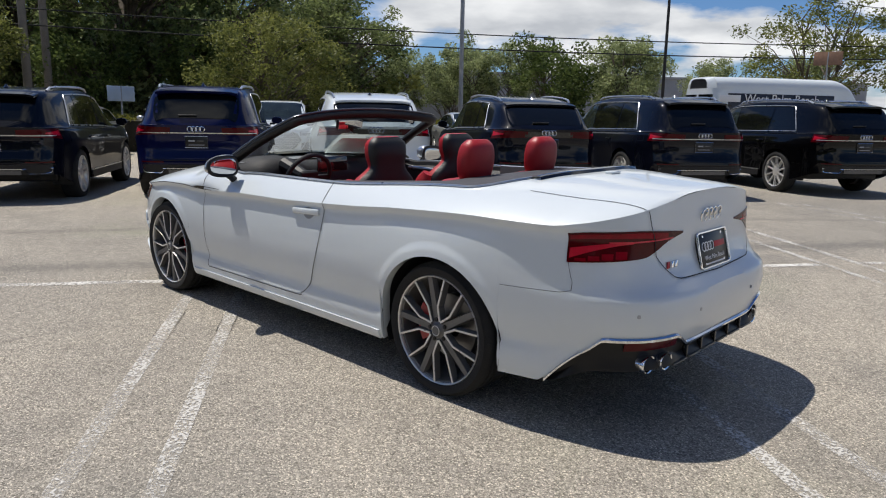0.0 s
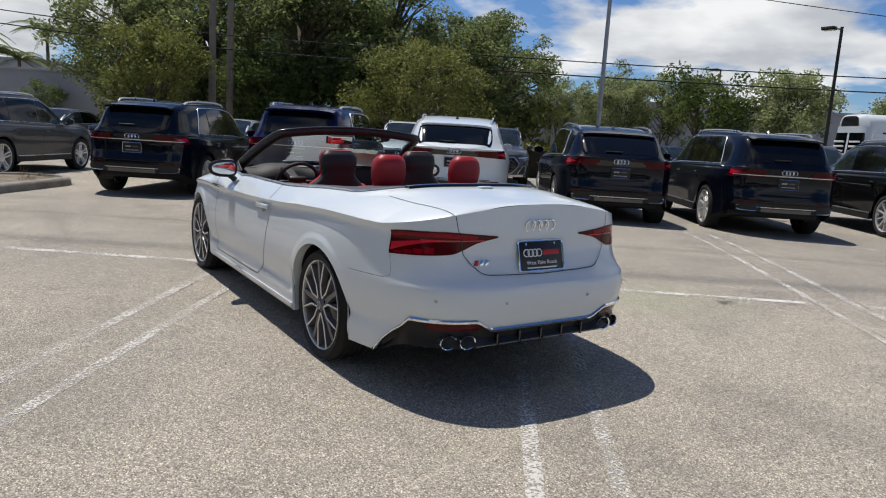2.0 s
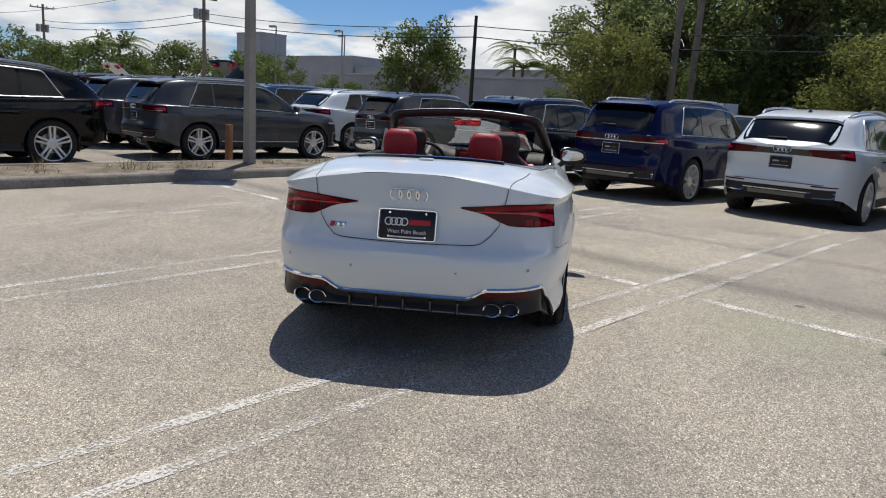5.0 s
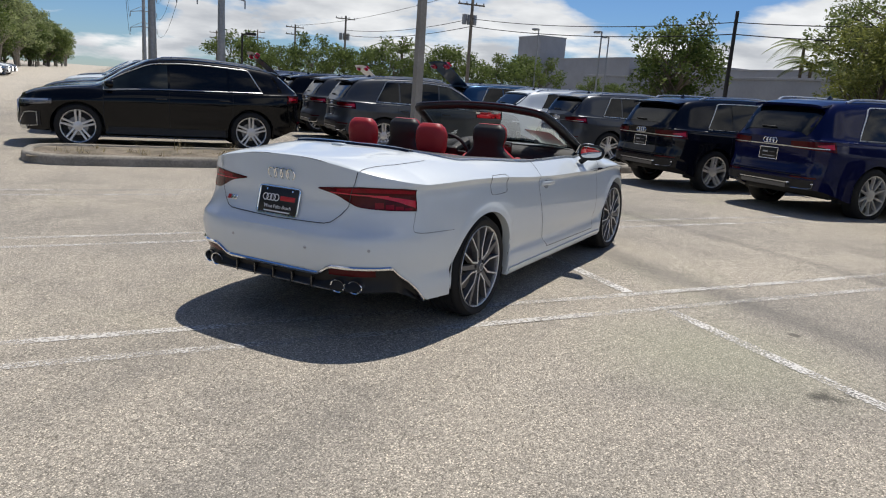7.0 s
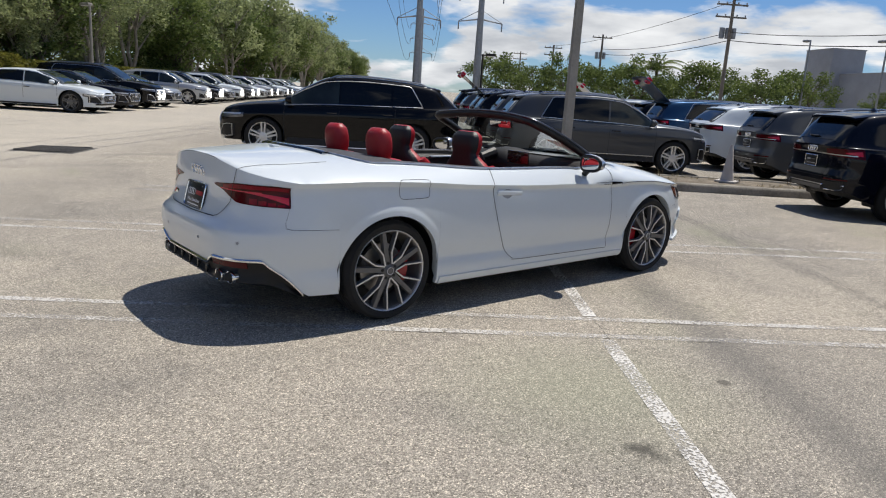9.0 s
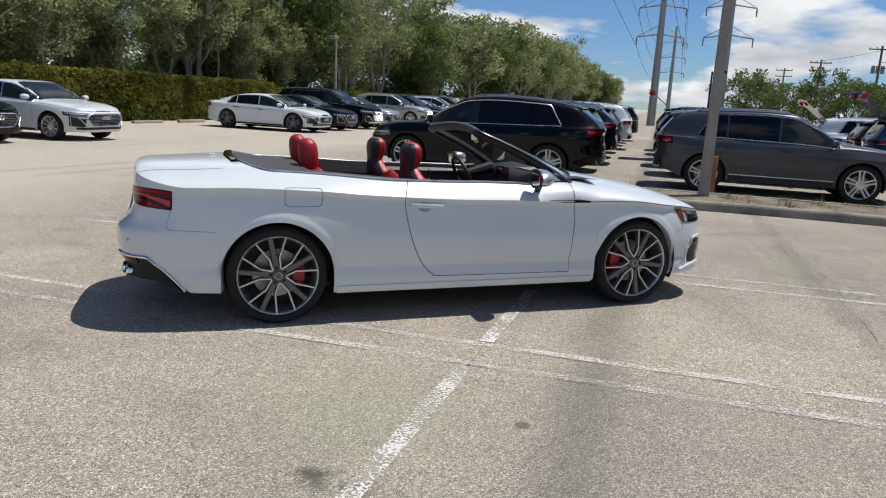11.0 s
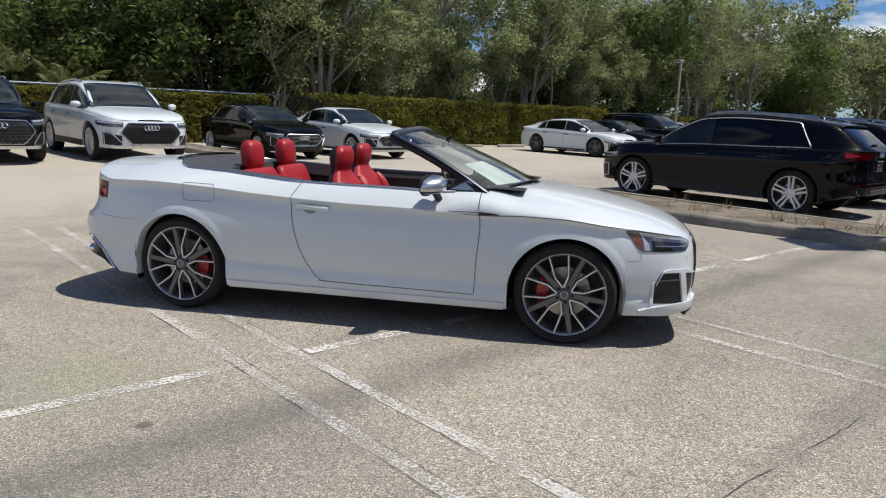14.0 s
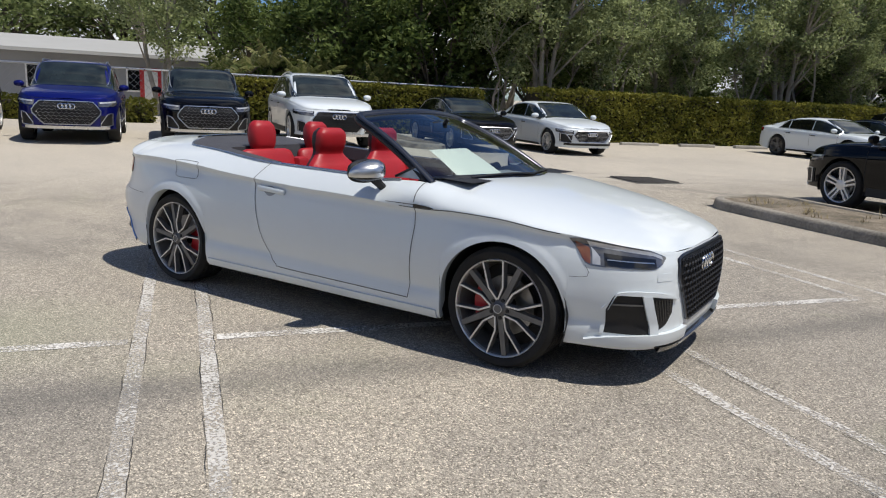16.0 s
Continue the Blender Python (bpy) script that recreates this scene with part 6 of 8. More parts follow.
def edge_crack(u0, v0, u1, v1, seed):
    """A fine dark crack in the paving, broken into stretches."""
    rnd = random.Random(seed)
    a, b = Vector((u0, v0)), Vector((u1, v1))
    d = (b - a).normalized()
    n = Vector((-d.y, d.x))
    length = (b - a).length
    verts, faces = [], []
    x = 0.0
    while x < length:
        run = min(rnd.uniform(0.15, 0.9), length - x)
        m = max(3, int(run / 0.035))
        i0 = len(verts)
        off = 0.0
        for i in range(m + 1):
            off = 0.8 * off + rnd.uniform(-0.004, 0.004)
            w = (0.0006 + 0.0018 * rnd.random()) * min(1.0, 4.0 * min(i, m - i) / m + 0.15)
            c = a + d * (x + run * i / m) + n * off
            for s in (-1, 1):
                p = BAY @ Vector((c.x + n.x * w * s, c.y + n.y * w * s, 0))
                verts.append(Vector((p.x, p.y, ground_z(p.x, p.y) + 0.0065)))
        faces += [(i0 + 2 * i, i0 + 2 * i + 2, i0 + 2 * i + 3, i0 + 2 * i + 1) for i in range(m)]
        x += run + rnd.uniform(0.05, 0.9)
    ob = mesh_object("pavement_crack", verts, faces, M_CRACK)
    if ob.data.polygons[0].normal.z < 0:
        ob.data.flip_normals()
    tagged(ob, "fine dark crack along a painted line", "crack", kind="structure")


build_ground()
for k in range(-2, 2):
    vc = -1.55 + 2.77 * k
    for j, dv in enumerate((-0.224, -0.136, 0.136, 0.224)):
        edge_crack(-0.6, vc + dv, 4.6, vc + dv, 40 * k + j)
    edge_crack(0.85, vc - 0.30, 0.83, vc + 0.32, 40 * k + 9)
edge_crack(3.22, -4.5, 3.42, 3.5, 77)
for k in range(-4, 2):
    vc = -1.55 + 2.77 * k
    for dv in (-0.18, 0.18):
        line(-5.0, vc + dv, 5.6, vc + dv)
for dv in (-0.18, 0.18):
    line(-4.4, 3.99 + dv, 0.84, 3.99 + dv)
for k in range(-5, 3):
    vc = -1.55 + 2.77 * k
    line(0.83, vc + 0.24, 0.83, vc + 2.53, 0.096, M_LINE)

# ---- parked cars ----
CAR_KINDS = {
    # wheelbase, front and rear overhang, half width, tyre radius, belt, roof profile, deck flag
    "suv": dict(wb=2.82, fo=0.88, ro=0.97, hw=0.945, r=0.37, belt=((-2.3, 1.07), (-1.0, 1.04), (0.8, 1.0), (1.5, 0.98), (2.0, 0.925), (2.3, 0.865)),
                roof=((-2.36, 1.075), (-2.29, 1.18), (-2.08, 1.44), (-1.98, 1.53), (-1.82, 1.58), (-1.2, 1.64), (-0.4, 1.66), (0.15, 1.62), (0.55, 1.43), (1.10, 1.11), (1.6, 1.06), (2.0, 0.99), (2.27, 0.86)),
                glass=(-2.30, -2.06), ws=(0.22, 1.06), win=((0.98, -0.06), (-0.10, -1.02), (-1.06, -1.60)), wheel="five"),
    "large_suv": dict(wb=2.995, fo=0.93, ro=1.13, hw=0.985, r=0.385, belt=((-2.6, 1.12), (-1.0, 1.09), (0.9, 1.05), (1.6, 1.01), (2.1, 0.95), (2.45, 0.86)),
                      roof=((-2.607, 1.12), (-2.53, 1.25), (-2.32, 1.53), (-2.22, 1.62), (-2.05, 1.665), (-1.4, 1.715), (-0.4, 1.73), (0.25, 1.69), (0.65, 1.49), (1.22, 1.15), (1.7, 1.10), (2.15, 1.02), (2.42, 0.87)),
                      glass=(-2.55, -2.30), ws=(0.32, 1.18), win=((1.10, 0.02), (-0.02, -1.05), (-1.10, -1.86)), wheel="ten"),
    "coupe_suv": dict(wb=2.995, fo=0.96, ro=1.03, hw=0.99, r=0.385, belt=((-2.5, 1.13), (-1.0, 1.08), (0.9, 1.03), (1.6, 0.99), (2.1, 0.93), (2.45, 0.85)),
                      roof=((-2.507, 1.13), (-2.40, 1.22), (-2.08, 1.47), (-1.95, 1.55), (-1.75, 1.59), (-1.2, 1.655), (-0.4, 1.69), (0.20, 1.65), (0.65, 1.45), (1.24, 1.12), (1.7, 1.07), (2.15, 0.99), (2.44, 0.86)),
                      glass=(-2.42, -2.05), ws=(0.30, 1.20), win=((1.10, 0.0), (-0.04, -1.05), (-1.10, -1.72)), wheel="five"),
    "saloon": dict(wb=2.86, fo=0.90, ro=1.06, hw=0.925, r=0.335, belt=((-2.4, 0.98), (-1.0, 0.96), (0.9, 0.90), (1.6, 0.85), (2.1, 0.78), (2.4, 0.72)),
                   roof=((-2.47, 0.985), (-2.30, 1.05), (-1.85, 1.08), (-1.3, 1.27), (-0.85, 1.38), (-0.3, 1.425), (0.15, 1.40), (0.6, 1.22), (1.10, 0.98), (1.6, 0.93), (2.05, 0.85), (2.30, 0.74)),
                   glass=(-1.80, -0.98), ws=(0.24, 1.06), win=((0.95, -0.10), (-0.14, -1.0), (-1.04, -1.40)), wheel="ten"),
    "fastback": dict(wb=2.90, fo=0.95, ro=1.10, hw=0.96, r=0.355, belt=((-2.5, 0.98), (-1.0, 0.95), (0.9, 0.88), (1.6, 0.85), (2.1, 0.76), (2.4, 0.66)),
                     roof=((-2.53, 0.985), (-2.35, 1.04), (-2.0, 1.10), (-1.4, 1.26), (-0.8, 1.37), (-0.2, 1.40), (0.2, 1.37), (0.7, 1.18), (1.25, 0.94), (1.7, 0.90), (2.1, 0.82), (2.38, 0.69)),
                     glass=(-2.05, -1.0), ws=(0.28, 1.20), win=((1.05, -0.06), (-0.10, -1.05), (-1.09, -1.50)), wheel="dark"),
}
CAR_BUILT = {}
PAINTED = {"body", "upper_body", "mirror_cap", "tailgate"}


def car_shell(k):
    d = CAR_KINDS[k]
    half = d["wb"] / 2
    a0r, a0f = half + d["ro"], half + d["fo"]
    bt, ft = d["belt"][0][1], d["belt"][-1][1]
    hw = d["hw"]
    low = k in ("saloon", "fastback")
    clr = 0.20 if low else 0.27

    def bottom(x, t):
        if x < -half - 0.35:
            return clr + (0.10 if low else 0.16) * smooth(half + 0.38, a0r - 0.12, -x)
        if x > half + 0.35:
            return clr + 0.02
        return clr
    sh = Shell(
        a0r, a0f, 6.0, 5.2,
        ar=[(0.2, a0r - 0.10), (0.42, a0r - 0.01), (0.62, a0r + 0.01), (0.74, a0r - 0.03), (0.90, a0r - 0.045), (bt, a0r - 0.02)],
        af=[(0.2, a0f - 0.08), (0.35, a0f - 0.02), (0.55, a0f), (0.70, a0f - 0.005), (ft, a0f - 0.06)],
        zb=d["belt"], zt=d["roof"],
        w=[(0.0, hw - 0.05), (0.08, hw - 0.02), (0.2, hw - 0.03), (0.5, hw - 0.022), (0.72, hw - 0.012), (0.80, hw), (0.86, hw - 0.014), (0.95, hw - 0.035), (1.0, hw - 0.055), (1.2, hw - 0.055)],
        pq=[(-a0r, 4.2, 1.7), (d["win"][-1][1], 4.6, 1.45), (0.2, 4.6, 1.45), (d["ws"][1] - 0.15, 3.6, 1.5), (d["ws"][1] + 0.2, 5.0, 2.0), (a0f, 4.5, 1.9)],
        zbot=bottom, wheels=(-half, half), arch=d["r"] + 0.055, hub=d["r"], flare=(0.018, 0.026),
        cabin=lambda x: (1 - smooth(d["ws"][1] - 0.35, d["ws"][1] + 0.05, x)) * (smooth(d["glass"][0] - 0.25, d["glass"][0] + 0.25, x) if low else 1.0),
        tuck=lambda x: 0.09 * smooth(0.2, 2.3, -x))
    return d, sh


def build_car(k):
    """One car of a kind, its middle between the axles at the origin, front towards +x, in black paint."""
    d, sh = car_shell(k)
    half, hw, R = d["wb"] / 2, d["hw"], d["r"]
    a0r, a0f = half + d["ro"], half + d["fo"]
    low = k in ("saloon", "fastback")
    car = new("parked_car", None)
    P = PAINT["black"]
    mesh_object("body", *sh.belt_mesh(fine=0.8, rows=11), P, car, sharp=30, weld=0.0006)
    sh.half(0)
    xa, xb = float(sh.hx[0]) + 0.001, float(sh.hx[-1]) - 0.001
    mesh_object("upper_body", *sh.top_mesh(xa, xb, 74, 13), P, car, sharp=38, weld=0.0004)
    # underside
    bm = bmesh.new()
    box_bm(bm, -a0r + 0.50, a0f - 0.25, -hw + 0.24, hw - 0.24, 0.25 if low else 0.29, 0.36 if low else 0.42, 0.03)
    part("underbody", bm, M_BLACK, car)
    for xh in (-half, half):
        for side in (1, -1):
            rw = R + 0.06
            verts = []
            for i in range(17):
                a = math.pi * (i / 16 * 1.2 - 0.1)
                for y in (hw - 0.06, hw - 0.34):
                    verts.append((xh + rw * math.cos(a), side * y, R + rw * math.sin(a)))
            b = len(verts)
            fs = grid_faces(17, 2)
            verts.append((xh, side * (hw - 0.34), R))
            fs += [(2 * i + 1, 2 * i + 3, b) for i in range(16)]
            mesh_object("wheel_well", verts, fs, M_BLACK, car)
            wheel_thing(car, (xh, side * (hw - 0.145), R), side, R, 0.25, R - 0.115 + (0.03 if low else 0.015), (d["wheel"] + "_" + k))
    # windscreen and rear window
    w0, w1 = d["ws"]

    def glassy(xa, xb, ra, rb):
        def f(u, v, o):
            x = xa + (xb - xa) * u
            r = (ra + (rb - ra) * u) * (2 * v - 1)
            return sh.top(x, r, o)
        return sh.panel(f, 14, 16, 0.004, 0.012)
    mesh_object("windscreen", *glassy(w0, w1, 0.72, 0.86), M_GLASS_CLEAR, car, "windscreen")
    g0, g1 = d["glass"]
    mesh_object("rear_window", *glassy(g0, g1, 0.87, 0.76), M_GLASS_DARK, car, "dark tinted rear window")
    for side in (1, -1):
        for i, (xf, xr) in enumerate(d["win"]):
            def f(u, v, o, xf=xf, xr=xr, side=side, i=i):
                x = xr + (xf - xr) * u
                h = 0.09 + (0.80 - 0.09) * v
                if i == 2:
                    x = xr + (xf - xr) * (u + (1 - u) * 0.42 * v)
                return sh.top_h(x, h, side, o)
            mesh_object("side_window", *sh.panel(f, 9, 6, 0.004, 0.012), M_GLASS_CLEAR if i == 0 else M_GLASS_DARK, car, "side window")
        xf, xr = d["win"][0][0], d["win"][-1][1]
        pts = [sh.top_h(x, 0.07, side, 0.006) for x in np.linspace(xf - 0.03, xr, 24)]
        pts += [sh.top_h(xr + 0.26 * t, 0.07 + 0.76 * t, side, 0.006) for t in np.linspace(0.1, 0.95, 6)]
        pts += [sh.top_h(x, 0.83, side, 0.006) for x in np.linspace(xr + 0.30, xf - 0.03, 26)]
        mesh_object("window_trim", *tube(pts, 0.0095, 5, closed=True), M_SILVER, car, "bright window trim")
        if not low:
            rx = np.linspace(d["ws"][0] - 0.12, d["win"][-1][1] - 0.05, 18)
            pts = [sh.top_h(x, 0.955, side, 0.035 if 0 < i < 17 else 0.0) for i, x in enumerate(rx)]
            mesh_object("roof_rail", *tube(pts, 0.019, 6), M_SILVER, car, "bright roof rail")
        # mirror on its short arm
        mz = sh.zc(0.75) + 0.115
        mx = d["win"][0][0] - 0.14
        bm = bmesh.new()
        bmesh.ops.create_uvsphere(bm, u_segments=14, v_segments=8, radius=1)
        for v in bm.verts:
            w = abs(v.co.z) ** 0.8 * math.copysign(1, v.co.z)
            v.co = Vector((mx + max(v.co.x, -0.35) * 0.09 - 0.02 * v.co.y * side, side * (hw + 0.055) + v.co.y * 0.105, mz + w * 0.068))
        part("mirror_cap", bm, P, car)
        bm = bmesh.new()
        box_bm(bm, mx - 0.03, mx + 0.03, side * (hw - 0.03) - 0.05, side * (hw - 0.03) + 0.05, mz - 0.085, mz - 0.045, 0.012)
        part("mirror_arm", bm, M_BLACK, car)
        # doors
        for xg in (d["win"][0][0] - 0.02, d["win"][1][0] + 0.02, d["win"][2][0] - 0.05):
            zt = sh.zc(xg) - 0.01
            mesh_object("door_gap", *sh.ribbon([(sh.s_x(xg), zt - (zt - 0.42) * t) for t in np.linspace(0, 1, 10)], 0.008, 0.0025, side), M_GAP, car)
        for xg in (d["win"][1][0] + 0.16, d["win"][2][0] + 0.10):
            bm = bmesh.new()
            zt = sh.zc(xg) - 0.12
            q = sh.belt(sh.s_x(xg), zt)
            box_bm(bm, xg - 0.10, xg + 0.10, side * (q.y + 0.012) - 0.012, side * (q.y + 0.012) + 0.012, zt - 0.014, zt + 0.014, 0.008)
            part("door_handle", bm, M_GLOSS, car)
        # sill cladding and arch edge
        mesh_object("sill_cladding", *sh.belt_panel(sh.s_x(-half + R + 0.10), sh.s_x(half - R - 0.10), 0.22 if low else 0.28, 0.27 if low else 0.40, 20, 3, 0.012, 0.03, side), M_BLACK, car)
        if k in ("suv", "large_suv"):
            mesh_object("sill_strip", *sh.belt_panel(sh.s_x(-half + R + 0.10), sh.s_x(half - R - 0.10), 0.385, 0.402, 20, 2, 0.016, 0.02, side), M_SILVER, car, "bright sill strip")
        # lamps
        bt = d["belt"][0][1]
        s0, s1 = sh.s_rear(0.36), sh.s_x(-a0r + 0.30)
        lamp = new("tail_lamp", None)
        lamp.parent = car
        mesh_object("lamp_lens", *sh.belt_panel(s0, s1, lambda u: bt - 0.125 - 0.03 * u, lambda u: bt - 0.035 + 0.02 * u, 20, 5, 0.006, 0.02, side), M_LAMP_DARK, lamp, "smoked red lens")
        mesh_object("lamp_bar", *sh.belt_panel(s1 - 0.26, s1 - 0.03, lambda u: bt - 0.085 - 0.03 * u, lambda u: bt - 0.072 + 0.030 * u, 14, 3, 0.0075, 0.01, side), M_LAMP_BRIGHT, lamp, "bright red lamp corner")
        if k in ("suv", "large_suv"):
            mesh_object("lamp_trim", *sh.belt_panel(s0, s1 - 0.10, lambda u: bt - 0.118, lambda u: bt - 0.106, 14, 2, 0.009, 0.01, side), M_SILVER, lamp)
        ft = d["belt"][-1][1]
        s0, s1 = sh.s_x(half + 0.40), sh.s_front(0.56)
        hl = new("headlamp", None)
        hl.parent = car
        mesh_object("lamp_lens", *sh.belt_panel(s0, s1, lambda u: ft - 0.13 + 0.04 * (1 - u) ** 2, lambda u: ft - 0.035 + 0.03 * (1 - u), 20, 5, 0.006, 0.02, side), M_HEADLAMP, hl, "clear headlamp")
        mesh_object("light_strip", *sh.belt_panel(s0 + 0.06, s1 - 0.03, lambda u: ft - 0.068 + 0.02 * (1 - u), lambda u: ft - 0.045 + 0.03 * (1 - u), 14, 2, 0.008, 0.01, side), M_HEADLAMP_CLEAR, hl)
        it = new("front_intake", None)
        it.parent = car
        s0, s1 = sh.s_x(half + R + 0.20), sh.s_front(0.60)
        mesh_object("intake_recess", *sh.belt_panel(s0, s1, lambda u: 0.37 - 0.02 * u, lambda u: 0.60 - 0.05 * u, 12, 4, 0.004, 0.02, side), M_BLACK, it)
        pts = [sh.belt(s0 + (s1 - s0) * t, z, 0.012) for t, z in ((0.12, 0.37), (0.5, 0.355), (1, 0.35), (1, 0.40), (0.62, 0.575), (0.4, 0.60), (0.12, 0.60))]
        mesh_object("intake_trim", *tube([Vector((q.x, side * q.y, q.z)) for q in pts], 0.011, 5, closed=True), M_SILVER, it)
        # rear bumper corner
        mesh_object("reflector", *sh.across_panel(side * 0.46, side * 0.78, 0.588, 0.606, 8, 2, 0.006, 0.02), M_LAMP_DARK, car, "dark red reflector")
        ez = 0.40 if low else 0.505
        pts = [sh.belt(sh.s_rear(y), z, 0.016) for y, z in ((0.42, ez), (0.76, ez + 0.012), (0.74, ez - 0.045), (0.70, ez - 0.060), (0.50, ez - 0.064))]
        mesh_object("exhaust_trim", *tube([Vector((q.x, side * q.y, q.z)) for q in pts], 0.008, 5, closed=True), M_CHROME, car, "chrome exhaust surround")
    # rear details
    bt = d["belt"][0][1]
    mesh_object("light_bar", *sh.across_panel(-0.40, 0.40, bt - (0.125 if k == "coupe_suv" else 0.118), bt - (0.04 if k == "coupe_suv" else 0.104), 16, 2, 0.006, 0.02), M_SILVER if k != "coupe_suv" else M_GLOSS, car, "strip between the tail lamps")
    mesh_object("rear_skirt", *sh.across_panel(-0.76, 0.76, 0.34 if low else 0.425, 0.50 if low else 0.56, 30, 4, 0.008, 0.03), M_BLACK, car, "black lower bumper")
    bz = 0.40 if low else 0.503
    mesh_object("bumper_strip", *sh.across_panel(-0.44, 0.44, bz - 0.006, bz + 0.006, 20, 2, 0.015, 0.02), M_SILVER, car, "bright bumper strip")
    mesh_object("skid_panel", *sh.across_panel(-0.40, 0.40, bz - 0.075, bz - 0.022, 16, 3, 0.012, 0.02), M_RIM_DARK, car, "grey lower bumper panel")
    mesh_object("tailgate_seam", *sh.across_panel(-0.62, 0.62, 0.618, 0.626, 20, 2, 0.012, 0.006), M_GAP, car)
    pl = new("dealer_plate", None)
    pl.parent = car
    pz = bt - 0.24
    px = sh.belt(0.0, pz).x
    pl.matrix_basis = Matrix.Translation((px - 0.012, 0, pz))
    bm = bmesh.new()
    box_bm(bm, -0.004, 0.02, -0.15, 0.15, -0.076, 0.076, 0.002)
    part("plate_panel", bm, M_PLATE, pl)
    fr = [(-0.007, 0.157, 0.082), (-0.007, -0.157, 0.082), (-0.007, -0.157, -0.082), (-0.007, 0.157, -0.082)]
    mesh_object("plate_frame", *tube(fr, 0.006, 5, closed=True), M_CHROME, pl)
    for nm, y0, y1, z0, z1, mt in (("plate_bar", 0.02, 0.11, 0.006, 0.028, M_SENSOR), ("plate_bar", -0.10, -0.01, 0.010, 0.024, M_RIM_DARK), ("plate_bar", -0.11, 0.11, -0.046, -0.036, M_SENSOR)):
        bm = bmesh.new()
        box_bm(bm, -0.006, -0.002, y0, y1, z0, z1, 0.001)
        part(nm, bm, mt, pl)
    v, f = rings_mesh(0.24, 0.007, 4, 14)
    mesh_object("ring_emblem", [Vector((sh.belt(0, bt - 0.055).x - 0.010 + q.x, q.y, q.z + bt - 0.055)) for q in v], f, M_CHROME, car, "chrome ring emblem")
    mesh_object("wiper", *tube([sh.top(g0 + 0.02, r, 0.018) for r in np.linspace(-0.02, 0.38, 6)], 0.011, 5), M_BLACK, car)
    # grille
    ft = d["belt"][-1][1]
    gt, gb = ft - 0.045, 0.38
    hi = lambda y: gt - 1.3 * max(0, abs(y) - 0.47)
    lo = lambda y: gb + 1.15 * max(0, abs(y) - 0.42)
    gr = new("grille", None)
    gr.parent = car
    mesh_object("grille_recess", *sh.across_panel(-0.60, 0.60, lo, hi, 28, 8, 0.004, 0.02, True), M_BLACK, gr, "dark grille")
    for j in range(7):
        z = gb + 0.04 + (gt - gb - 0.08) * j / 6
        wy = 0.40 + 0.15 * math.sin(math.pi * min(1, (z - gb) / (gt - gb) + 0.12))
        pts = []
        n = 25
        for i in range(n):
            y = -wy + 2 * wy * i / (n - 1)
            zz = z + (0.016 if (i + j) % 2 else -0.016) * (0 if low else 1)
            q = sh.belt(sh.s_front(abs(y)), zz, 0.012)
            pts.append(Vector((q.x, math.copysign(q.y, y), q.z)))
        mesh_object("grille_bar", *tube(pts, 0.005, 3), M_GLOSS if k == "coupe_suv" else M_SILVER, gr)
    pts = []
    for y, z in [(y, hi(y)) for y in np.linspace(-0.60, 0.60, 20)] + [(y, lo(y)) for y in np.linspace(0.60, -0.60, 20)]:
        q = sh.belt(sh.s_front(abs(y)), z, 0.012)
        pts.append(Vector((q.x, math.copysign(q.y, y), q.z)))
    mesh_object("grille_frame", *tube(pts, 0.013, 5, closed=True), M_SILVER, gr, "bright grille frame")
    v, f = rings_mesh(0.30, 0.010, 4, 14)
    px = sh.belt(sh.s0[-1], gt - 0.09).x
    mesh_object("ring_emblem", [Vector((px + 0.03 + q.x, q.y, q.z + gt - 0.09)) for q in v], f, M_CHROME, gr, "chrome ring emblem")
    mesh_object("front_skirt", *sh.across_panel(-0.75, 0.75, 0.29, 0.345, 24, 2, 0.014, 0.03, True), M_SILVER if not low else M_BLACK, car, "bright front skid strip")
    if not low:
        # roof spoiler over the rear window
        xs = d["glass"][1]

        def sp(u, v, o):
            p = sh.top(xs + 0.12 - 0.20 * v * (1 if k != "coupe_suv" else 0.7), (2 * u - 1) * 0.72)
            q = sh.top(xs + 0.12, (2 * u - 1) * 0.72)
            return Vector((p.x, q.y, q.z - 0.035 * v + o))
        mesh_object("upper_body", *sh.panel(sp, 16, 4, 0.012, 0.03), P, car, "roof spoiler")
        v, f = lathe([(0.035, 0.0), (0.022, 0.02), (0.004, 0.05)], 8)
        p = sh.top(-1.5, 0.0)
        mesh_object("roof_antenna", [Vector((p.x + a.x * 2, a.z, p.z + a.y)) for a in v], f, M_GLOSS, car)
    return car, sh


def paint_car(car, colour, cladding=None):
    for o in car.children_recursive:
        base = o.name.split(".")[0]
        if base in PAINTED:
            o.material_slots[0].link = "OBJECT"
            o.material_slots[0].material = PAINT[colour]


LABEL_COLOUR = {"white": "white", "black": "glossy black", "navy": "dark navy", "blue": "bright blue", "deep_blue": "deep navy blue", "grey": "dark grey", "silver": "silver", "teal": "steel blue"}
LABEL_KIND = {"suv": "mid-size SUV", "large_suv": "large SUV", "coupe_suv": "sloping-roof SUV", "saloon": "four-door saloon", "fastback": "low fastback"}


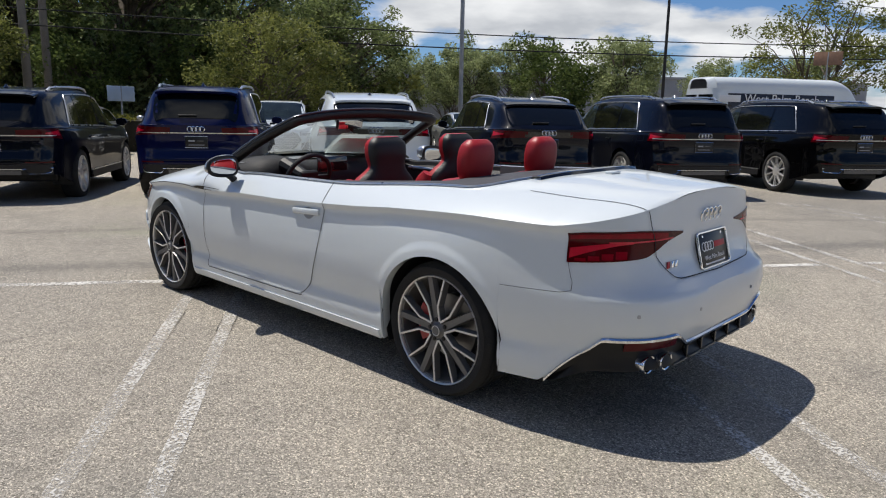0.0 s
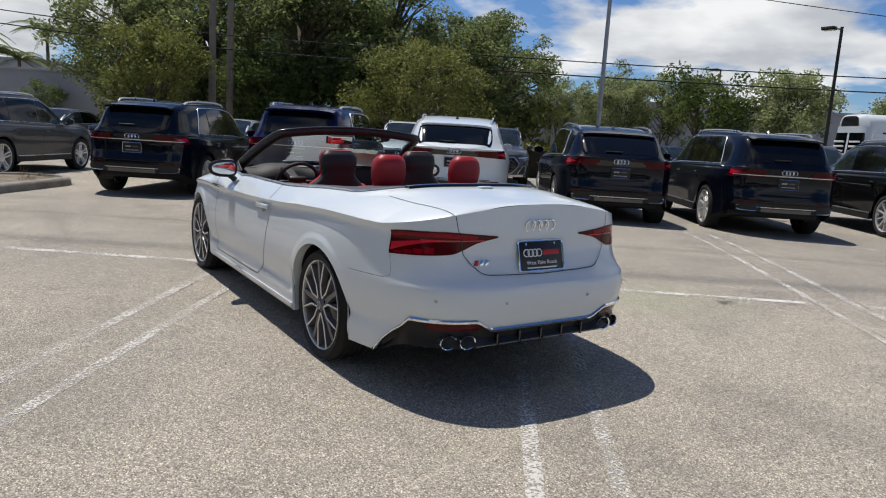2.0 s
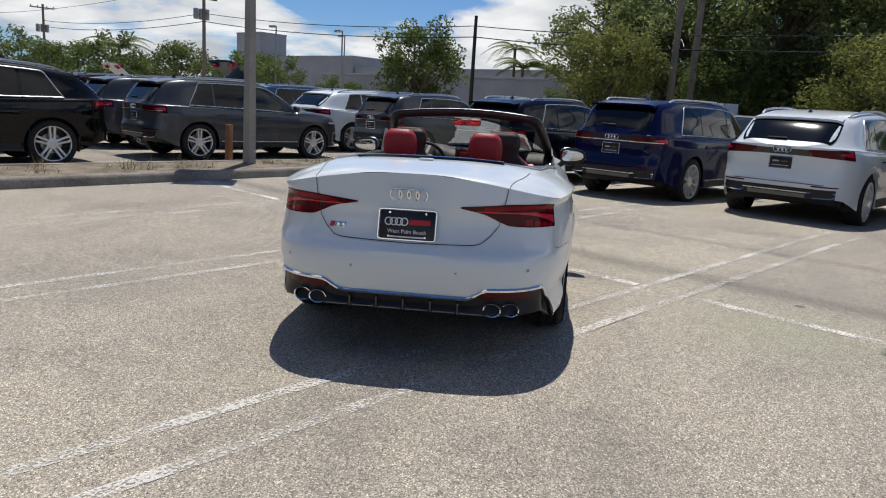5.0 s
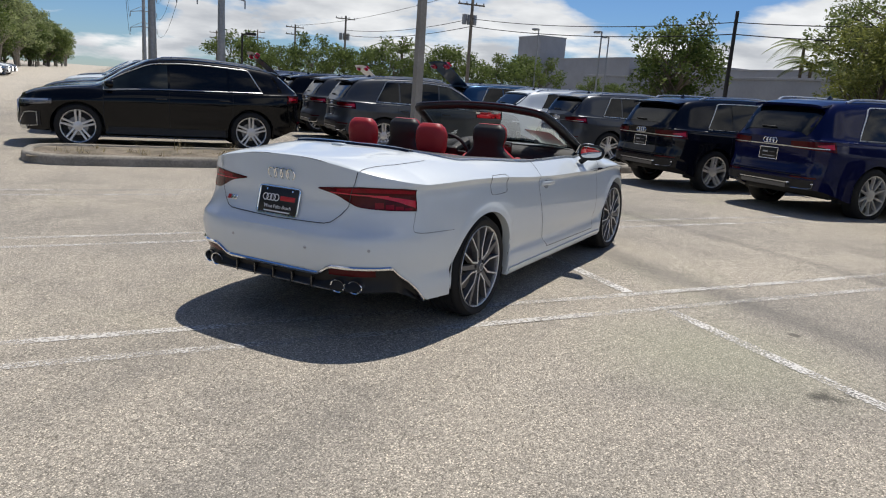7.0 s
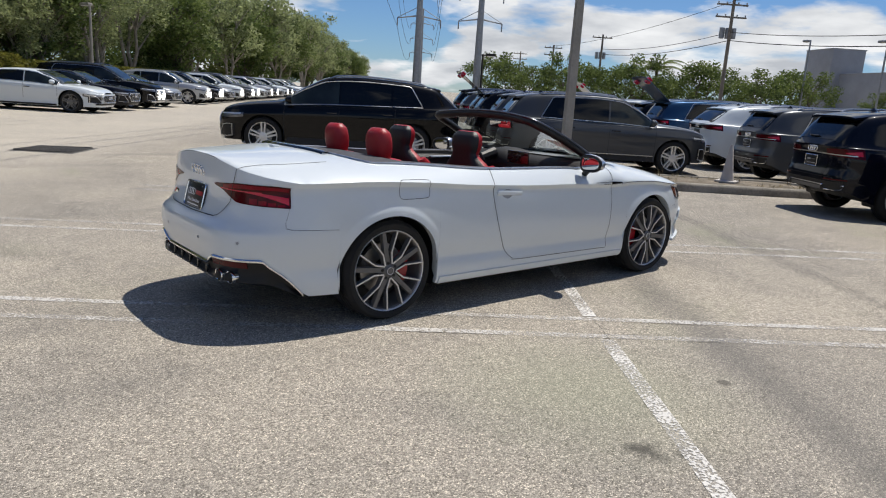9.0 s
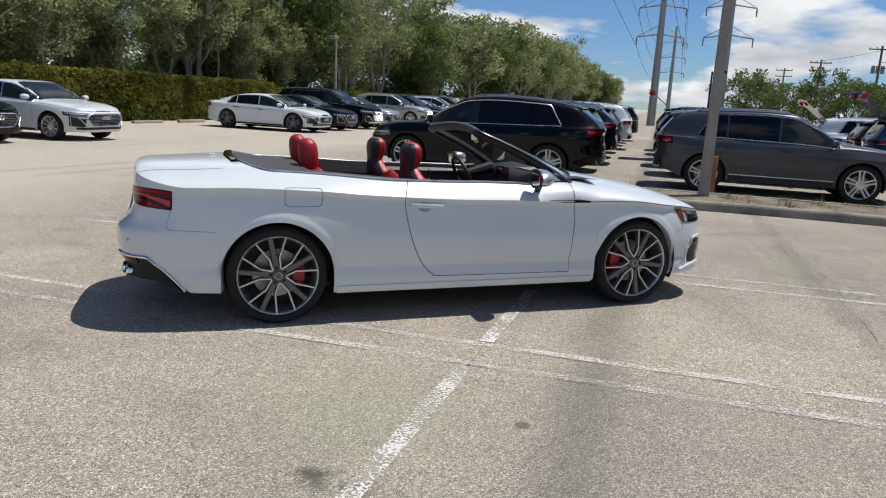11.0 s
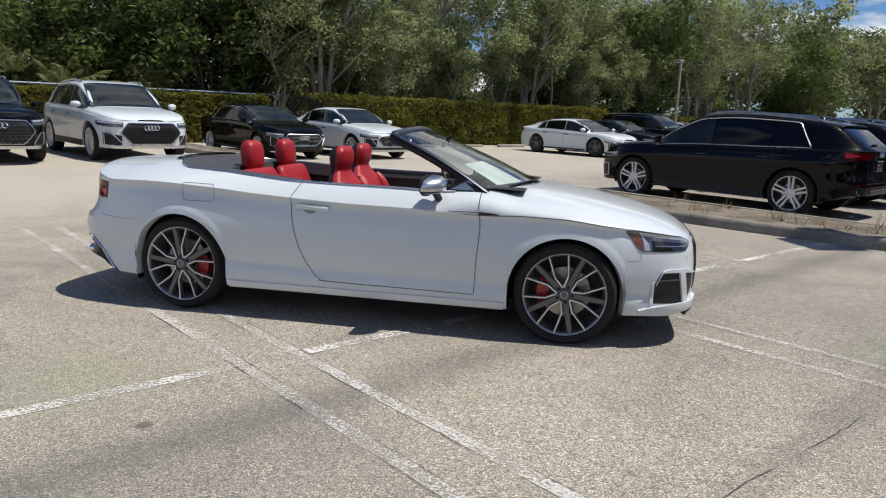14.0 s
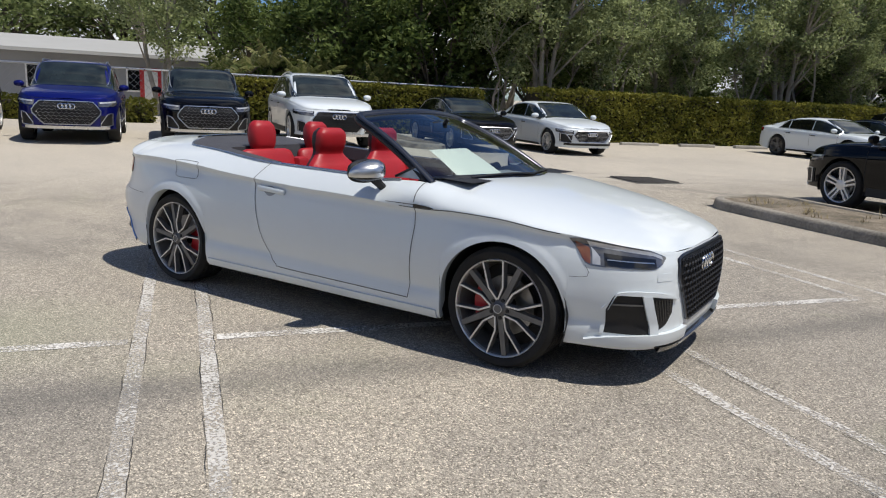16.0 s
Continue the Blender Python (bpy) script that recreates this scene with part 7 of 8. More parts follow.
def park(kind, colour, u, v, heading=1, turn=0.0, where="parked in its bay", gate=False):
    """Put a car with its middle at (u, v) of the car park; heading 1: nose along u."""
    if kind not in CAR_BUILT:
        CAR_BUILT[kind] = build_car(kind)
        base, sh = CAR_BUILT[kind]
        car = base
        CAR_FIRST.add(kind)
    else:
        car = copy_thing(CAR_BUILT[kind][0], Matrix())
    p = lot(u, v)
    an = TH + (0 if heading > 0 else math.pi) + math.radians(turn)
    car.matrix_basis = Matrix.Translation(p) @ Matrix.Rotation(an, 4, "Z")
    paint_car(car, colour)
    tagged(car, f"{LABEL_COLOUR[colour]} {LABEL_KIND[kind]} {where}" + (" with its tailgate raised" if gate else ""), "car", "parked cars")
    if gate:
        raised_gate(car, kind, colour)
    return car


CAR_FIRST = set()


def raised_gate(car, kind, colour):
    """A tailgate swung up over the back of the roof."""
    d, sh = car_shell(kind)
    x, z = d["glass"][1] + 0.12, sh.zt(d["glass"][1]) + 0.02
    ang = math.radians(38)
    verts = []
    for i in range(9):
        s = 1.15 * i / 8
        for j in range(9):
            y = (j / 4 - 1) * (0.56 + 0.10 * i / 8)
            bulge = 0.06 * math.sin(math.pi * i / 8) + 0.03 * (1 - (j / 4 - 1) ** 2)
            verts.append(Vector((x - s * math.cos(ang) - bulge * math.sin(ang), y, z + s * math.sin(ang) + bulge * math.cos(ang))))
    fs = grid_faces(9, 9)
    b = len(verts)
    off = Vector((math.sin(ang), 0, -math.cos(ang))) * 0.07
    verts += [v + off for v in verts]
    fs += [tuple(i + b for i in reversed(q)) for q in grid_faces(9, 9)]
    rim = [j for j in range(9)] + [i * 9 + 8 for i in range(1, 9)] + [72 + j for j in range(7, -1, -1)] + [i * 9 for i in range(7, 0, -1)]
    for a, c in zip(rim, rim[1:] + rim[:1]):
        fs.append((a, c, c + b, a + b))
    mesh_object("tailgate", verts, fs, PAINT[colour], car, "raised tailgate")
    for side in (1, -1):
        bm = bmesh.new()
        m = Matrix.Translation((x - 0.98 * math.cos(ang), side * 0.48, z + 0.98 * math.sin(ang))) @ Matrix.Rotation(ang, 4, "Y")
        box_bm(bm, -0.07, 0.07, -0.14, 0.14, -0.085, 0.085, 0.02, m)
        part("gate_lamp", bm, M_LAMP_BRIGHT, car, "red lamp on the raised tailgate")


H7, H8, H5 = 2.995 / 2, 2.995 / 2, 1.41
# front row, tails towards the white car
park("large_suv", "black", 7.20 + H7, -9.30)
park("large_suv", "navy", 6.95 + H7, -6.00)
park("coupe_suv", "navy", 7.00 + H8, -3.35)
park("coupe_suv", "white", 7.15 + H8, -0.60)
park("large_suv", "deep_blue", 7.05 + H7, 2.02)
park("suv", "navy", 6.75 + H5, 4.70)
# beyond the planted strip
park("suv", "grey", 7.95 + H5, 9.25)
park("suv", "grey", 2.65 + H5, 10.35)
park("coupe_suv", "black", -0.36 - H8, 9.62, -1)
# rows behind, tails or noses towards the aisle
park("suv", "grey", 2.75 + H5, 13.1)
park("suv", "black", 2.6 + H5, 15.8)
park("suv", "navy", 2.7 + H5, 18.5, gate=True)
park("suv", "grey", 2.6 + H5, 21.2)
park("large_suv", "black", 2.7 + H7, 23.9)
park("coupe_suv", "white", 8.1 + H8, 12.2)
park("large_suv", "teal", 8.0 + H7, 15.3, gate=True)
park("suv", "black", 8.1 + H5, 18.1)
park("saloon", "silver", 8.1 + H5, 20.8)
park("suv", "white", 8.0 + H5, 23.5, gate=True)
for i, (k, c) in enumerate((("suv", "black"), ("coupe_suv", "navy"), ("suv", "black"), ("suv", "grey"), ("large_suv", "white"), ("suv", "silver"), ("suv", "black"), ("large_suv", "navy"), ("suv", "white"), ("saloon", "silver"))):
    park(k, c, -0.45 - 1.45, 12.3 + 2.68 * i, -1)
# opposite row at the hedge: noses towards the aisle
for v, k, c in ((-5.95, "suv", "black"), (-3.26, "suv", "blue"), (-0.60, "suv", "black"), (2.18, "coupe_suv", "white")):
    park(k, c, -11.85 - CAR_KINDS[k]["wb"] / 2, v, 1)
park("saloon", "black", -14.5, 6.66)
park("saloon", "white", -14.08, 9.42)
park("fastback", "white", -11.75 - 1.45, 20.1)
for i, (k, c) in enumerate((("saloon", "navy"), ("large_suv", "black"), ("saloon", "silver"), (None, None), ("suv", "silver"), ("suv", "navy"), ("saloon", "silver"), ("suv", "white"), ("large_suv", "grey"), ("suv", "white"),
                            ("saloon", "white"), ("suv", "silver"), ("suv", "grey"), ("saloon", "silver"), ("suv", "white"), ("suv", "black"), ("saloon", "teal"), ("suv", "white"), ("suv", "silver"), ("suv", "grey"))):
    if k:
        park(k, c, -11.8 - 1.41, 22.8 + 2.75 * i)
# second row beyond the front row, noses towards it
for v, k, c in ((-11.2, "suv", "black"), (-7.4, "saloon", "black"), (-4.6, "saloon", "silver"), (-1.6, "suv", "grey"), (1.1, "suv", "white"), (3.7, "suv", "silver"), (6.6, "saloon", "silver"), (9.4, "suv", "black"), (12.3, "saloon", "grey")):
    park(k, c, 16.4, v, -1)

# ---- planting ----


def foliage(centres, count, size, rnd, droop=0.0):
    """Many small leaves round the given (place, radius) clumps."""
    verts, faces = [], []
    tot = sum(r**2 for _, r in centres)
    for c, r in centres:
        n = max(4, int(count * r * r / tot))
        for _ in range(n):
            d = Vector((rnd.gauss(0, 1), rnd.gauss(0, 1), rnd.gauss(0, 1))).normalized()
            p = Vector(c) + Vector((d.x, d.y, d.z * 0.75)) * r * (rnd.random() ** 0.45)
            a = Vector((rnd.gauss(0, 1), rnd.gauss(0, 1), rnd.gauss(0, 0.7) - droop)).normalized()
            b = a.cross(Vector((rnd.gauss(0, 1), rnd.gauss(0, 1), rnd.gauss(0, 1)))).normalized()
            s = size * rnd.uniform(0.6, 1.35)
            i = len(verts)
            verts += [p - a * s, p + b * s * 0.45, p + a * s, p - b * s * 0.45]
            faces.append((i, i + 1, i + 2, i + 3))
    return verts, faces


def crown_meshes(seed, height, rx, base, stems, clumps, leaves, leaf, radius, clump, mat, bark=None, hollow=0.45, lean=0.3):
    """Stems that fork into limbs, each limb ending in a leaf clump of an uneven, egg-shaped crown with gaps."""
    rnd = random.Random(seed)
    zc, rz = (base + height) / 2, (height - base) / 2
    trunks = []
    for k in range(stems):
        a = 6.283 * k / stems + rnd.random()
        b = Vector((0.12 * math.cos(a), 0.12 * math.sin(a), 0.0)) * (stems > 1)
        tip = Vector((math.cos(a) * rx * lean * (stems > 1) + rnd.gauss(0, 0.2), math.sin(a) * rx * lean * (stems > 1) + rnd.gauss(0, 0.2), zc + 0.45 * rz))
        trunks.append([b + (tip - b) * t + Vector((rnd.gauss(0, 0.10), rnd.gauss(0, 0.10), 0)) * (0 < t < 1) for t in np.linspace(0, 1, 8)])
    sets = [tube(t, [radius * (1 - 0.11 * i) for i in range(8)], 7, cap=False) for t in trunks]
    ends = []
    for _ in range(clumps):
        d = Vector((rnd.gauss(0, 1), rnd.gauss(0, 1), rnd.gauss(0, 1))).normalized()
        f = (hollow + (1 - hollow) * rnd.random() ** 0.6) * (0.92 + 0.45 * noise.noise(d * 1.6 + Vector((seed, 0, 0))))
        p = Vector((rx * d.x * f, rx * d.y * f, zc + rz * d.z * f))
        ends.append((p, clump * rnd.uniform(0.55, 1.3)))
        t = min(trunks, key=lambda q: (q[5] - p).length)
        h = max(base * 0.45, p.z - 0.75 * math.hypot(p.x - t[4].x, p.y - t[4].y) - 0.4)
        i = min(range(1, 8), key=lambda q: abs(t[q].z - h))
        mid = t[i].lerp(p, 0.5) + Vector((rnd.gauss(0, 0.12), rnd.gauss(0, 0.12), 0.12 * (p - t[i]).length))
        sets.append(tube([t[i], t[i].lerp(mid, 0.6), mid, p], [radius * 0.42, radius * 0.32, radius * 0.2, radius * 0.07], 4, cap=False))
    lv, lf = foliage(ends, leaves, leaf, rnd)
    tr = mesh_object("trunk", *merge(*sets), bark or M_BARK)
    cr = mesh_object("crown", lv, lf, mat, fix=False, flat=True)
    out = (tr.data, cr.data)
    bpy.data.objects.remove(tr)
    bpy.data.objects.remove(cr)
    return out


TREES = {
    "oak": ("broad dark green oak tree", [crown_meshes(11 + i, 10.5, 4.9, 1.6, 1, 120, 21000, 0.125, 0.30, 1.0, M_LEAF_DARK) for i in range(2)]),
    "slender": ("tall grey-green tree with pale forked trunk", [crown_meshes(31 + i, 10.8, 2.9, 2.7, 3, 62, 9000, 0.098, 0.135, 0.82, M_LEAF_BLUE, M_BARK_PALE, 0.3, 0.45) for i in range(3)]),
    "light": ("yellow-green spreading tree with fine leaves", [crown_meshes(51, 5.7, 3.3, 0.8, 2, 85, 15000, 0.078, 0.10, 0.66, M_LEAF_LIGHT)]),
    "small": ("small airy green tree", [crown_meshes(61 + i, 5.4, 2.1, 1.5, 3, 50, 8200, 0.080, 0.06, 0.56, M_LEAF_BLUE) for i in range(2)]),
    "bushy": ("rounded yellow-green shrubby tree", [crown_meshes(71, 5.9, 2.6, 0.7, 4, 80, 14000, 0.082, 0.08, 0.62, M_LEAF_LIGHT)]),
    "airy": ("tall sparse olive-green tree with open branches", [crown_meshes(75, 8.6, 4.6, 1.8, 3, 75, 9000, 0.095, 0.12, 0.72, M_LEAF_LIGHT)]),
    "far_slender": ("tall grey-green tree with pale forked trunk", [crown_meshes(41 + i, 10.8, 3.0, 1.6, 2, 50, 4200, 0.17, 0.14, 0.95, M_LEAF_BLUE, M_BARK_PALE, 0.3, 0.4) for i in range(2)]),
    "far_oak": ("broad dark green oak tree", [crown_meshes(15 + i, 10.5, 4.9, 1.4, 1, 80, 6500, 0.22, 0.30, 1.2, M_LEAF_DARK) for i in range(2)]),
    "far_small": ("small airy green tree", [crown_meshes(65 + i, 5.4, 2.6, 0.6, 3, 44, 3600, 0.13, 0.07, 0.75, M_LEAF_MID) for i in range(2)]),
    "young": ("young grey-green tree with fine sunlit leaves", [crown_meshes(91 + i, 7.2, 1.9, 2.2, 2, 44, 6500, 0.080, 0.065, 0.60, M_LEAF_BLUE, M_BARK_PALE, 0.3, 0.4) for i in range(2)]),
    "dark_shrub": ("dense dark green mango tree", [crown_meshes(81, 7.2, 2.9, 0.9, 2, 80, 11000, 0.125, 0.14, 0.85, M_LEAF_MID)]),
}


def tree(kind, x, y, scale=1.0, turn=None, pick=None):
    label, meshes = TREES[kind]
    n = len(TREE_LIST)
    tr, cr = meshes[(pick if pick is not None else n) % len(meshes)]
    t = tagged(new("tree", None), label, "tree", "trees")
    t.matrix_basis = Matrix.Translation((x, y, 0)) @ Matrix.Rotation(n * 2.4 if turn is None else turn, 4, "Z") @ Matrix.Diagonal((scale, scale, scale, 1))
    for name, me in (("trunk", tr), ("crown", cr)):
        o = new(name, me)
        o.parent = t
    TREE_LIST.append(t)
    return t


TREE_LIST = []
# beyond the front row
for k, x, y, s in (("oak", 31.5, -11.5, 1.05), ("oak", 30.5, -16.8, 0.95), ("oak", 26.4, -20.4, 0.74), ("oak", 38.5, -14.0, 1.15), ("oak", 35.0, -8.2, 0.95), ("oak", 40.0, -21.0, 0.95), ("oak", 36.0, -4.0, 0.85), ("oak", 35.0, -24.5, 0.92), ("dark_shrub", 27.5, -13.5, 0.75), ("dark_shrub", 29.5, -9.0, 0.75),
                   ("light", 20.6, -12.6, 0.94), ("bushy", 26.6, -3.1, 0.98), ("small", 29.0, -24.3, 0.70),
                   ("dark_shrub", 44.0, 8.6, 1.0), ("small", 29.4, -27.8, 1.0), ("small", 27.2, -30.5, 1.15), ("small", 22.8, -30.2, 1.08), ("dark_shrub", 19.6, -30.0, 0.80), ("small", 16.2, -32.0, 1.1), ("small", 25.0, -29.0, 0.95), ("small", 18.0, -34.0, 1.1),
                   ("small", 33.0, -35.5, 1.05), ("airy", 9.0, -40.0, 1.0), ("airy", 3.5, -41.0, 0.95), ("small", 13.0, -36.0, 0.9), ("small", 12.0, -46.0, 1.1)):
    tree(k, x, y, s)
# far row on the cable side
for i in range(17):
    a = math.radians(23.5 + 1.45 * i)
    d = 64 + 5 * math.sin(i * 2.1) + i * 1.2
    tree("far_small", -5.2 + d * math.cos(a), -3.4 + d * math.sin(a), (0.86 + 0.14 * math.sin(i * 1.7)) * (1 + 0.012 * i))
for a, d, k in ((17.6, 70, 0.62), (19.4, 72, 0.66), (15.0, 75, 0.6), (2.2, 60, 0.62)):
    tree("far_small", -5.2 + d * math.cos(math.radians(a)), -3.4 + d * math.sin(math.radians(a)), k)
# along the hedge
for k, u, v, s in (("slender", -25.0, -1.4, 0.8), ("slender", -26.0, 6.7, 1.0), ("dark_shrub", -23.5, 11.6, 1.05), ("slender", -23.9, 14.4, 1.05), ("slender", -22.2, 20.0, 0.95), ("slender", -20.9, 25.8, 1.0),
                   ("dark_shrub", -24.5, 29.5, 0.9), ("slender", -21.6, 31.5, 1.0), ("slender", -20.9, 12.9, 0.95), ("dark_shrub", -23.2, 9.0, 1.1), ("dark_shrub", -25.0, 5.6, 0.95), ("dark_shrub", -29.0, 2.5, 0.8), ("dark_shrub", -27.5, 20.0, 1.0), ("dark_shrub", -27.0, 24.5, 0.9), ("far_oak", -35.0, 20.0, 0.85),
                   ("far_oak", -42.0, 2.0, 0.85), ("far_oak", -45.0, -10.0, 0.8), ("far_oak", -36.0, 30.0, 1.0), ("slender", -30.0, 16.0, 1.0), ("slender", -29.0, 26.5, 1.05), ("dark_shrub", -26.5, 35.5, 1.0),
                   ("slender", -36.0, -13.0, 0.8), ("far_oak", -44.0, 10.0, 0.95), ("slender", -30.5, 9.5, 1.0), ("far_oak", -50.0, -22.0, 0.9), ("far_oak", -53.0, -14.0, 1.0), ("far_oak", -48.0, -3.5, 0.9), ("far_oak", -56.0, -28.0, 1.0)):
    p = lot(u, v, 0)
    tree(k, p.x, p.y, s)
for i in range(12):
    p = lot(-20.9 - 0.5 * math.sin(i * 2.3), 11.0 + 2.3 * i + 0.6 * math.sin(i * 1.7), 0)
    tree("young", p.x, p.y, 0.95 + 0.16 * math.sin(i * 2.9))
for i in range(34):
    v = 36.5 + i * 5.2 + i * i * 0.16
    grow = 1.05 + 0.0042 * min(v - 36, 110)
    p = lot(-21.5 + 1.2 * math.sin(i * 1.9), v, 0)
    tree(("slender" if i < 4 else "far_slender") if i % 4 else "dark_shrub", p.x, p.y, grow * (1 + 0.10 * math.sin(i * 2.7)) * (1 if i % 4 else 1.2))
    if i % 2 == 0:
        p = lot(-29.0 + 1.5 * math.sin(i * 1.3), v + 2.5, 0)
        tree("oak" if i < 3 else "far_oak", p.x, p.y, grow)


def understory():
    """Low shrubs behind the hedge that close the view under the crowns."""
    rnd = random.Random(77)
    meshes = []
    for i in range(3):
        cs = [(Vector((rnd.gauss(0, 0.9), rnd.gauss(0, 0.9), rnd.uniform(0.5, 2.6))), rnd.uniform(0.6, 1.0)) for _ in range(16)]
        v, f = foliage(cs, 2400, 0.15, rnd)
        stems = [tube([(0, 0, 0), c * 0.6, c], [0.05, 0.03, 0.015], 5, cap=False) for c, _ in cs]
        o = mesh_object("leaves", v, f, (M_LEAF_MID, M_LEAF_BLUE, M_LEAF_LIGHT)[i], fix=False, flat=True)
        p = mesh_object("branchwork", *merge(*stems), M_BARK)
        meshes.append((o.data, p.data))
        bpy.data.objects.remove(o)
        bpy.data.objects.remove(p)
    spots = [(-25.0 - rnd.random() * 4, 30 + i * 3.1) for i in range(24)] + [(-36.0 - rnd.random() * 5, 2 + i * 4.2) for i in range(14)] + [(30 + rnd.random() * 4, -3 + i * 2.1) for i in range(9)]
    for i, (u, v) in enumerate(spots):
        t = tagged(new("shrub", None), "leafy green shrub under the trees", "shrub", "shrubs")
        p = lot(u, v, 0)
        s = rnd.uniform(0.8, 1.25)
        t.matrix_basis = Matrix.Translation(p) @ Matrix.Rotation(rnd.uniform(0, 6.28), 4, "Z") @ Matrix.Diagonal((s, s, s, 1))
        for nm, me in zip(("leaves", "branchwork"), meshes[i % 3]):
            o = new(nm, me)
            o.parent = t


understory()


def hedge(u0, u1, v0, v1, h, leaves, seed, size=0.075):
    """A clipped hedge: twiggy core in painted-in shade, and a skin of leaves."""
    rnd = random.Random(seed)
    verts, faces = [], []
    for _ in range(leaves):
        u, v, z = rnd.uniform(u0, u1), rnd.uniform(v0, v1), rnd.uniform(0.03, h)
        f = rnd.random()
        wob = 0.14 * noise.noise(Vector((v * 1.1, z * 1.4, seed)))
        if f < 0.62:
            u = u1 + wob - abs(rnd.gauss(0, 0.09))
        elif f < 0.85:
            z = h + 0.16 * noise.noise(Vector((u * 1.2, v * 1.2, seed))) - abs(rnd.gauss(0, 0.07))
        p = lot(u, v, 0)
        p.z = z
        a = Vector((rnd.gauss(0, 1), rnd.gauss(0, 1), rnd.gauss(0, 1))).normalized()
        b = a.cross(Vector((rnd.gauss(0, 1), rnd.gauss(0, 1), rnd.gauss(0, 1)))).normalized()
        s = size * rnd.uniform(0.6, 1.4)
        i = len(verts)
        verts += [p - a * s, p + b * s * 0.5, p + a * s, p - b * s * 0.5]
        faces.append((i, i + 1, i + 2, i + 3))
    hd = new("hedge", None)
    mesh_object("leaves", verts, faces, M_LEAF_HEDGE, hd, fix=False, flat=True)
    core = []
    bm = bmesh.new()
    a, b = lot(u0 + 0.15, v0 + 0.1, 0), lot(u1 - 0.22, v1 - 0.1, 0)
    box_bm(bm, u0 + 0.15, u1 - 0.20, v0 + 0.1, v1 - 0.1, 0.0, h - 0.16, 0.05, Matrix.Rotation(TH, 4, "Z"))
    part("twig_shade_core", bm, M_TWIG_SHADE, hd)
    return tagged(hd, "clipped yellow-green hedge along the car park edge", "hedge")


# near-black base stands in for the shade deep in the hedge
M_TWIG_SHADE = material("twig_shade", (0.035, 0.03, 0.018), rough=0.95, var=0.6, scale=6, bump=0.8, bump_scale=20)
hedge(-20.2, -18.7, 11.6, 30.0, 1.95, 26000, 3)
hedge(-20.2, -18.9, 30.0, 75.0, 1.7, 22000, 4, 0.11)
hedge(-20.6, -19.2, 0.8, 9.6, 1.75, 13000, 5)
hedge(-20.8, -19.6, -12.0, -1.6, 0.9, 6000, 6)
hedge(19.4, 20.4, -16.0, 16.0, 1.15, 14000, 7)


def palm(x, y, h, seed):
    rnd = random.Random(seed)
    t = tagged(new("palm_tree", None), "slim palm tree with feathery fronds", "palm tree", "trees")
    t.matrix_basis = Matrix.Translation((x, y, 0)) @ Matrix.Scale(1.6, 4)
    mesh_object("trunk", *tube([(0, 0, 0), (0.05, 0, h * 0.5), (0.02, 0.04, h)], [0.14, 0.10, 0.09], 8), M_BARK, t)
    for k in range(13):
        a = 6.283 * k / 13 + rnd.gauss(0, 0.15)
        el = rnd.uniform(0.1, 1.1)
        L = rnd.uniform(1.9, 2.6)
        verts, faces = [], []
        for i in range(30):
            s = i / 29
            c = Vector((math.cos(a) * L * s * math.cos(el * (1 - s * 0.5)), math.sin(a) * L * s * math.cos(el * (1 - s * 0.5)), h + L * (math.sin(el) * s - 0.75 * s * s)))
            side = Vector((-math.sin(a), math.cos(a), 0))
            w = 0.55 * math.sin(math.pi * min(1, s * 0.9 + 0.08))
            for sg in (-1, 1):
                j = len(verts)
                verts += [c, c + side * sg * w + Vector((math.cos(a) * 0.12, math.sin(a) * 0.12, -0.22 * w - 0.05)), c + Vector((math.cos(a) * 0.10, math.sin(a) * 0.10, -0.01))]
                faces.append((j, j + 1, j + 2))
        mesh_object("frond", verts, faces, M_FROND, t, fix=False, flat=True)


palm(74.0, 3.4, 5.0, 1)
palm(74.0, -2.8, 5.4, 2)
palm(71.0, 2.3, 3.7, 3)
palm(70.0, -0.3, 3.5, 5)
palm(60.0, 41.0, 3.2, 4)


def banana(x, y, seed, h=3.0):
    rnd = random.Random(seed)
    t = tagged(new("banana_plant", None), "ragged banana plant with pale broad leaves", "plant", "banana plants")
    t.matrix_basis = Matrix.Translation((x, y, 0))
    mesh_object("stem", *tube([(0, 0, 0), (0.03, 0.02, h * 0.5)], [0.12, 0.08], 8), M_BANANA, t)
    for k in range(10):
        a = 6.283 * k / 10 + rnd.gauss(0, 0.3)
        L = rnd.uniform(1.3, 2.1)
        el = rnd.uniform(0.7, 1.35)
        side = Vector((-math.sin(a), math.cos(a), 0))

        def rib(t):
            return Vector((math.cos(a) * L * t * math.cos(el), math.sin(a) * L * t * math.cos(el), h * 0.5 + L * t * math.sin(el) - 0.40 * L * t * t))
        verts, faces = [], []
        # torn blade: strips of uneven width that hang from the rib
        for i in range(22):
            t0, t1 = 0.14 + 0.86 * i / 22, 0.14 + 0.86 * (i + rnd.uniform(0.65, 1.0)) / 22
            for sg in (-1, 1):
                w = 0.25 * math.sin(math.pi * (0.08 + 0.9 * t0)) * rnd.uniform(0.55, 1.1)
                hang = Vector((math.cos(a) * 0.06, math.sin(a) * 0.06, -w * rnd.uniform(0.2, 0.9)))
                j = len(verts)
                verts += [rib(t0), rib(t1), rib(t1) + side * sg * w + hang, rib(t0) + side * sg * w * 0.95 + hang]
                faces.append((j, j + 1, j + 2, j + 3))
        mesh_object("banana_leaf", verts, faces, M_BANANA, t, fix=False, flat=True)


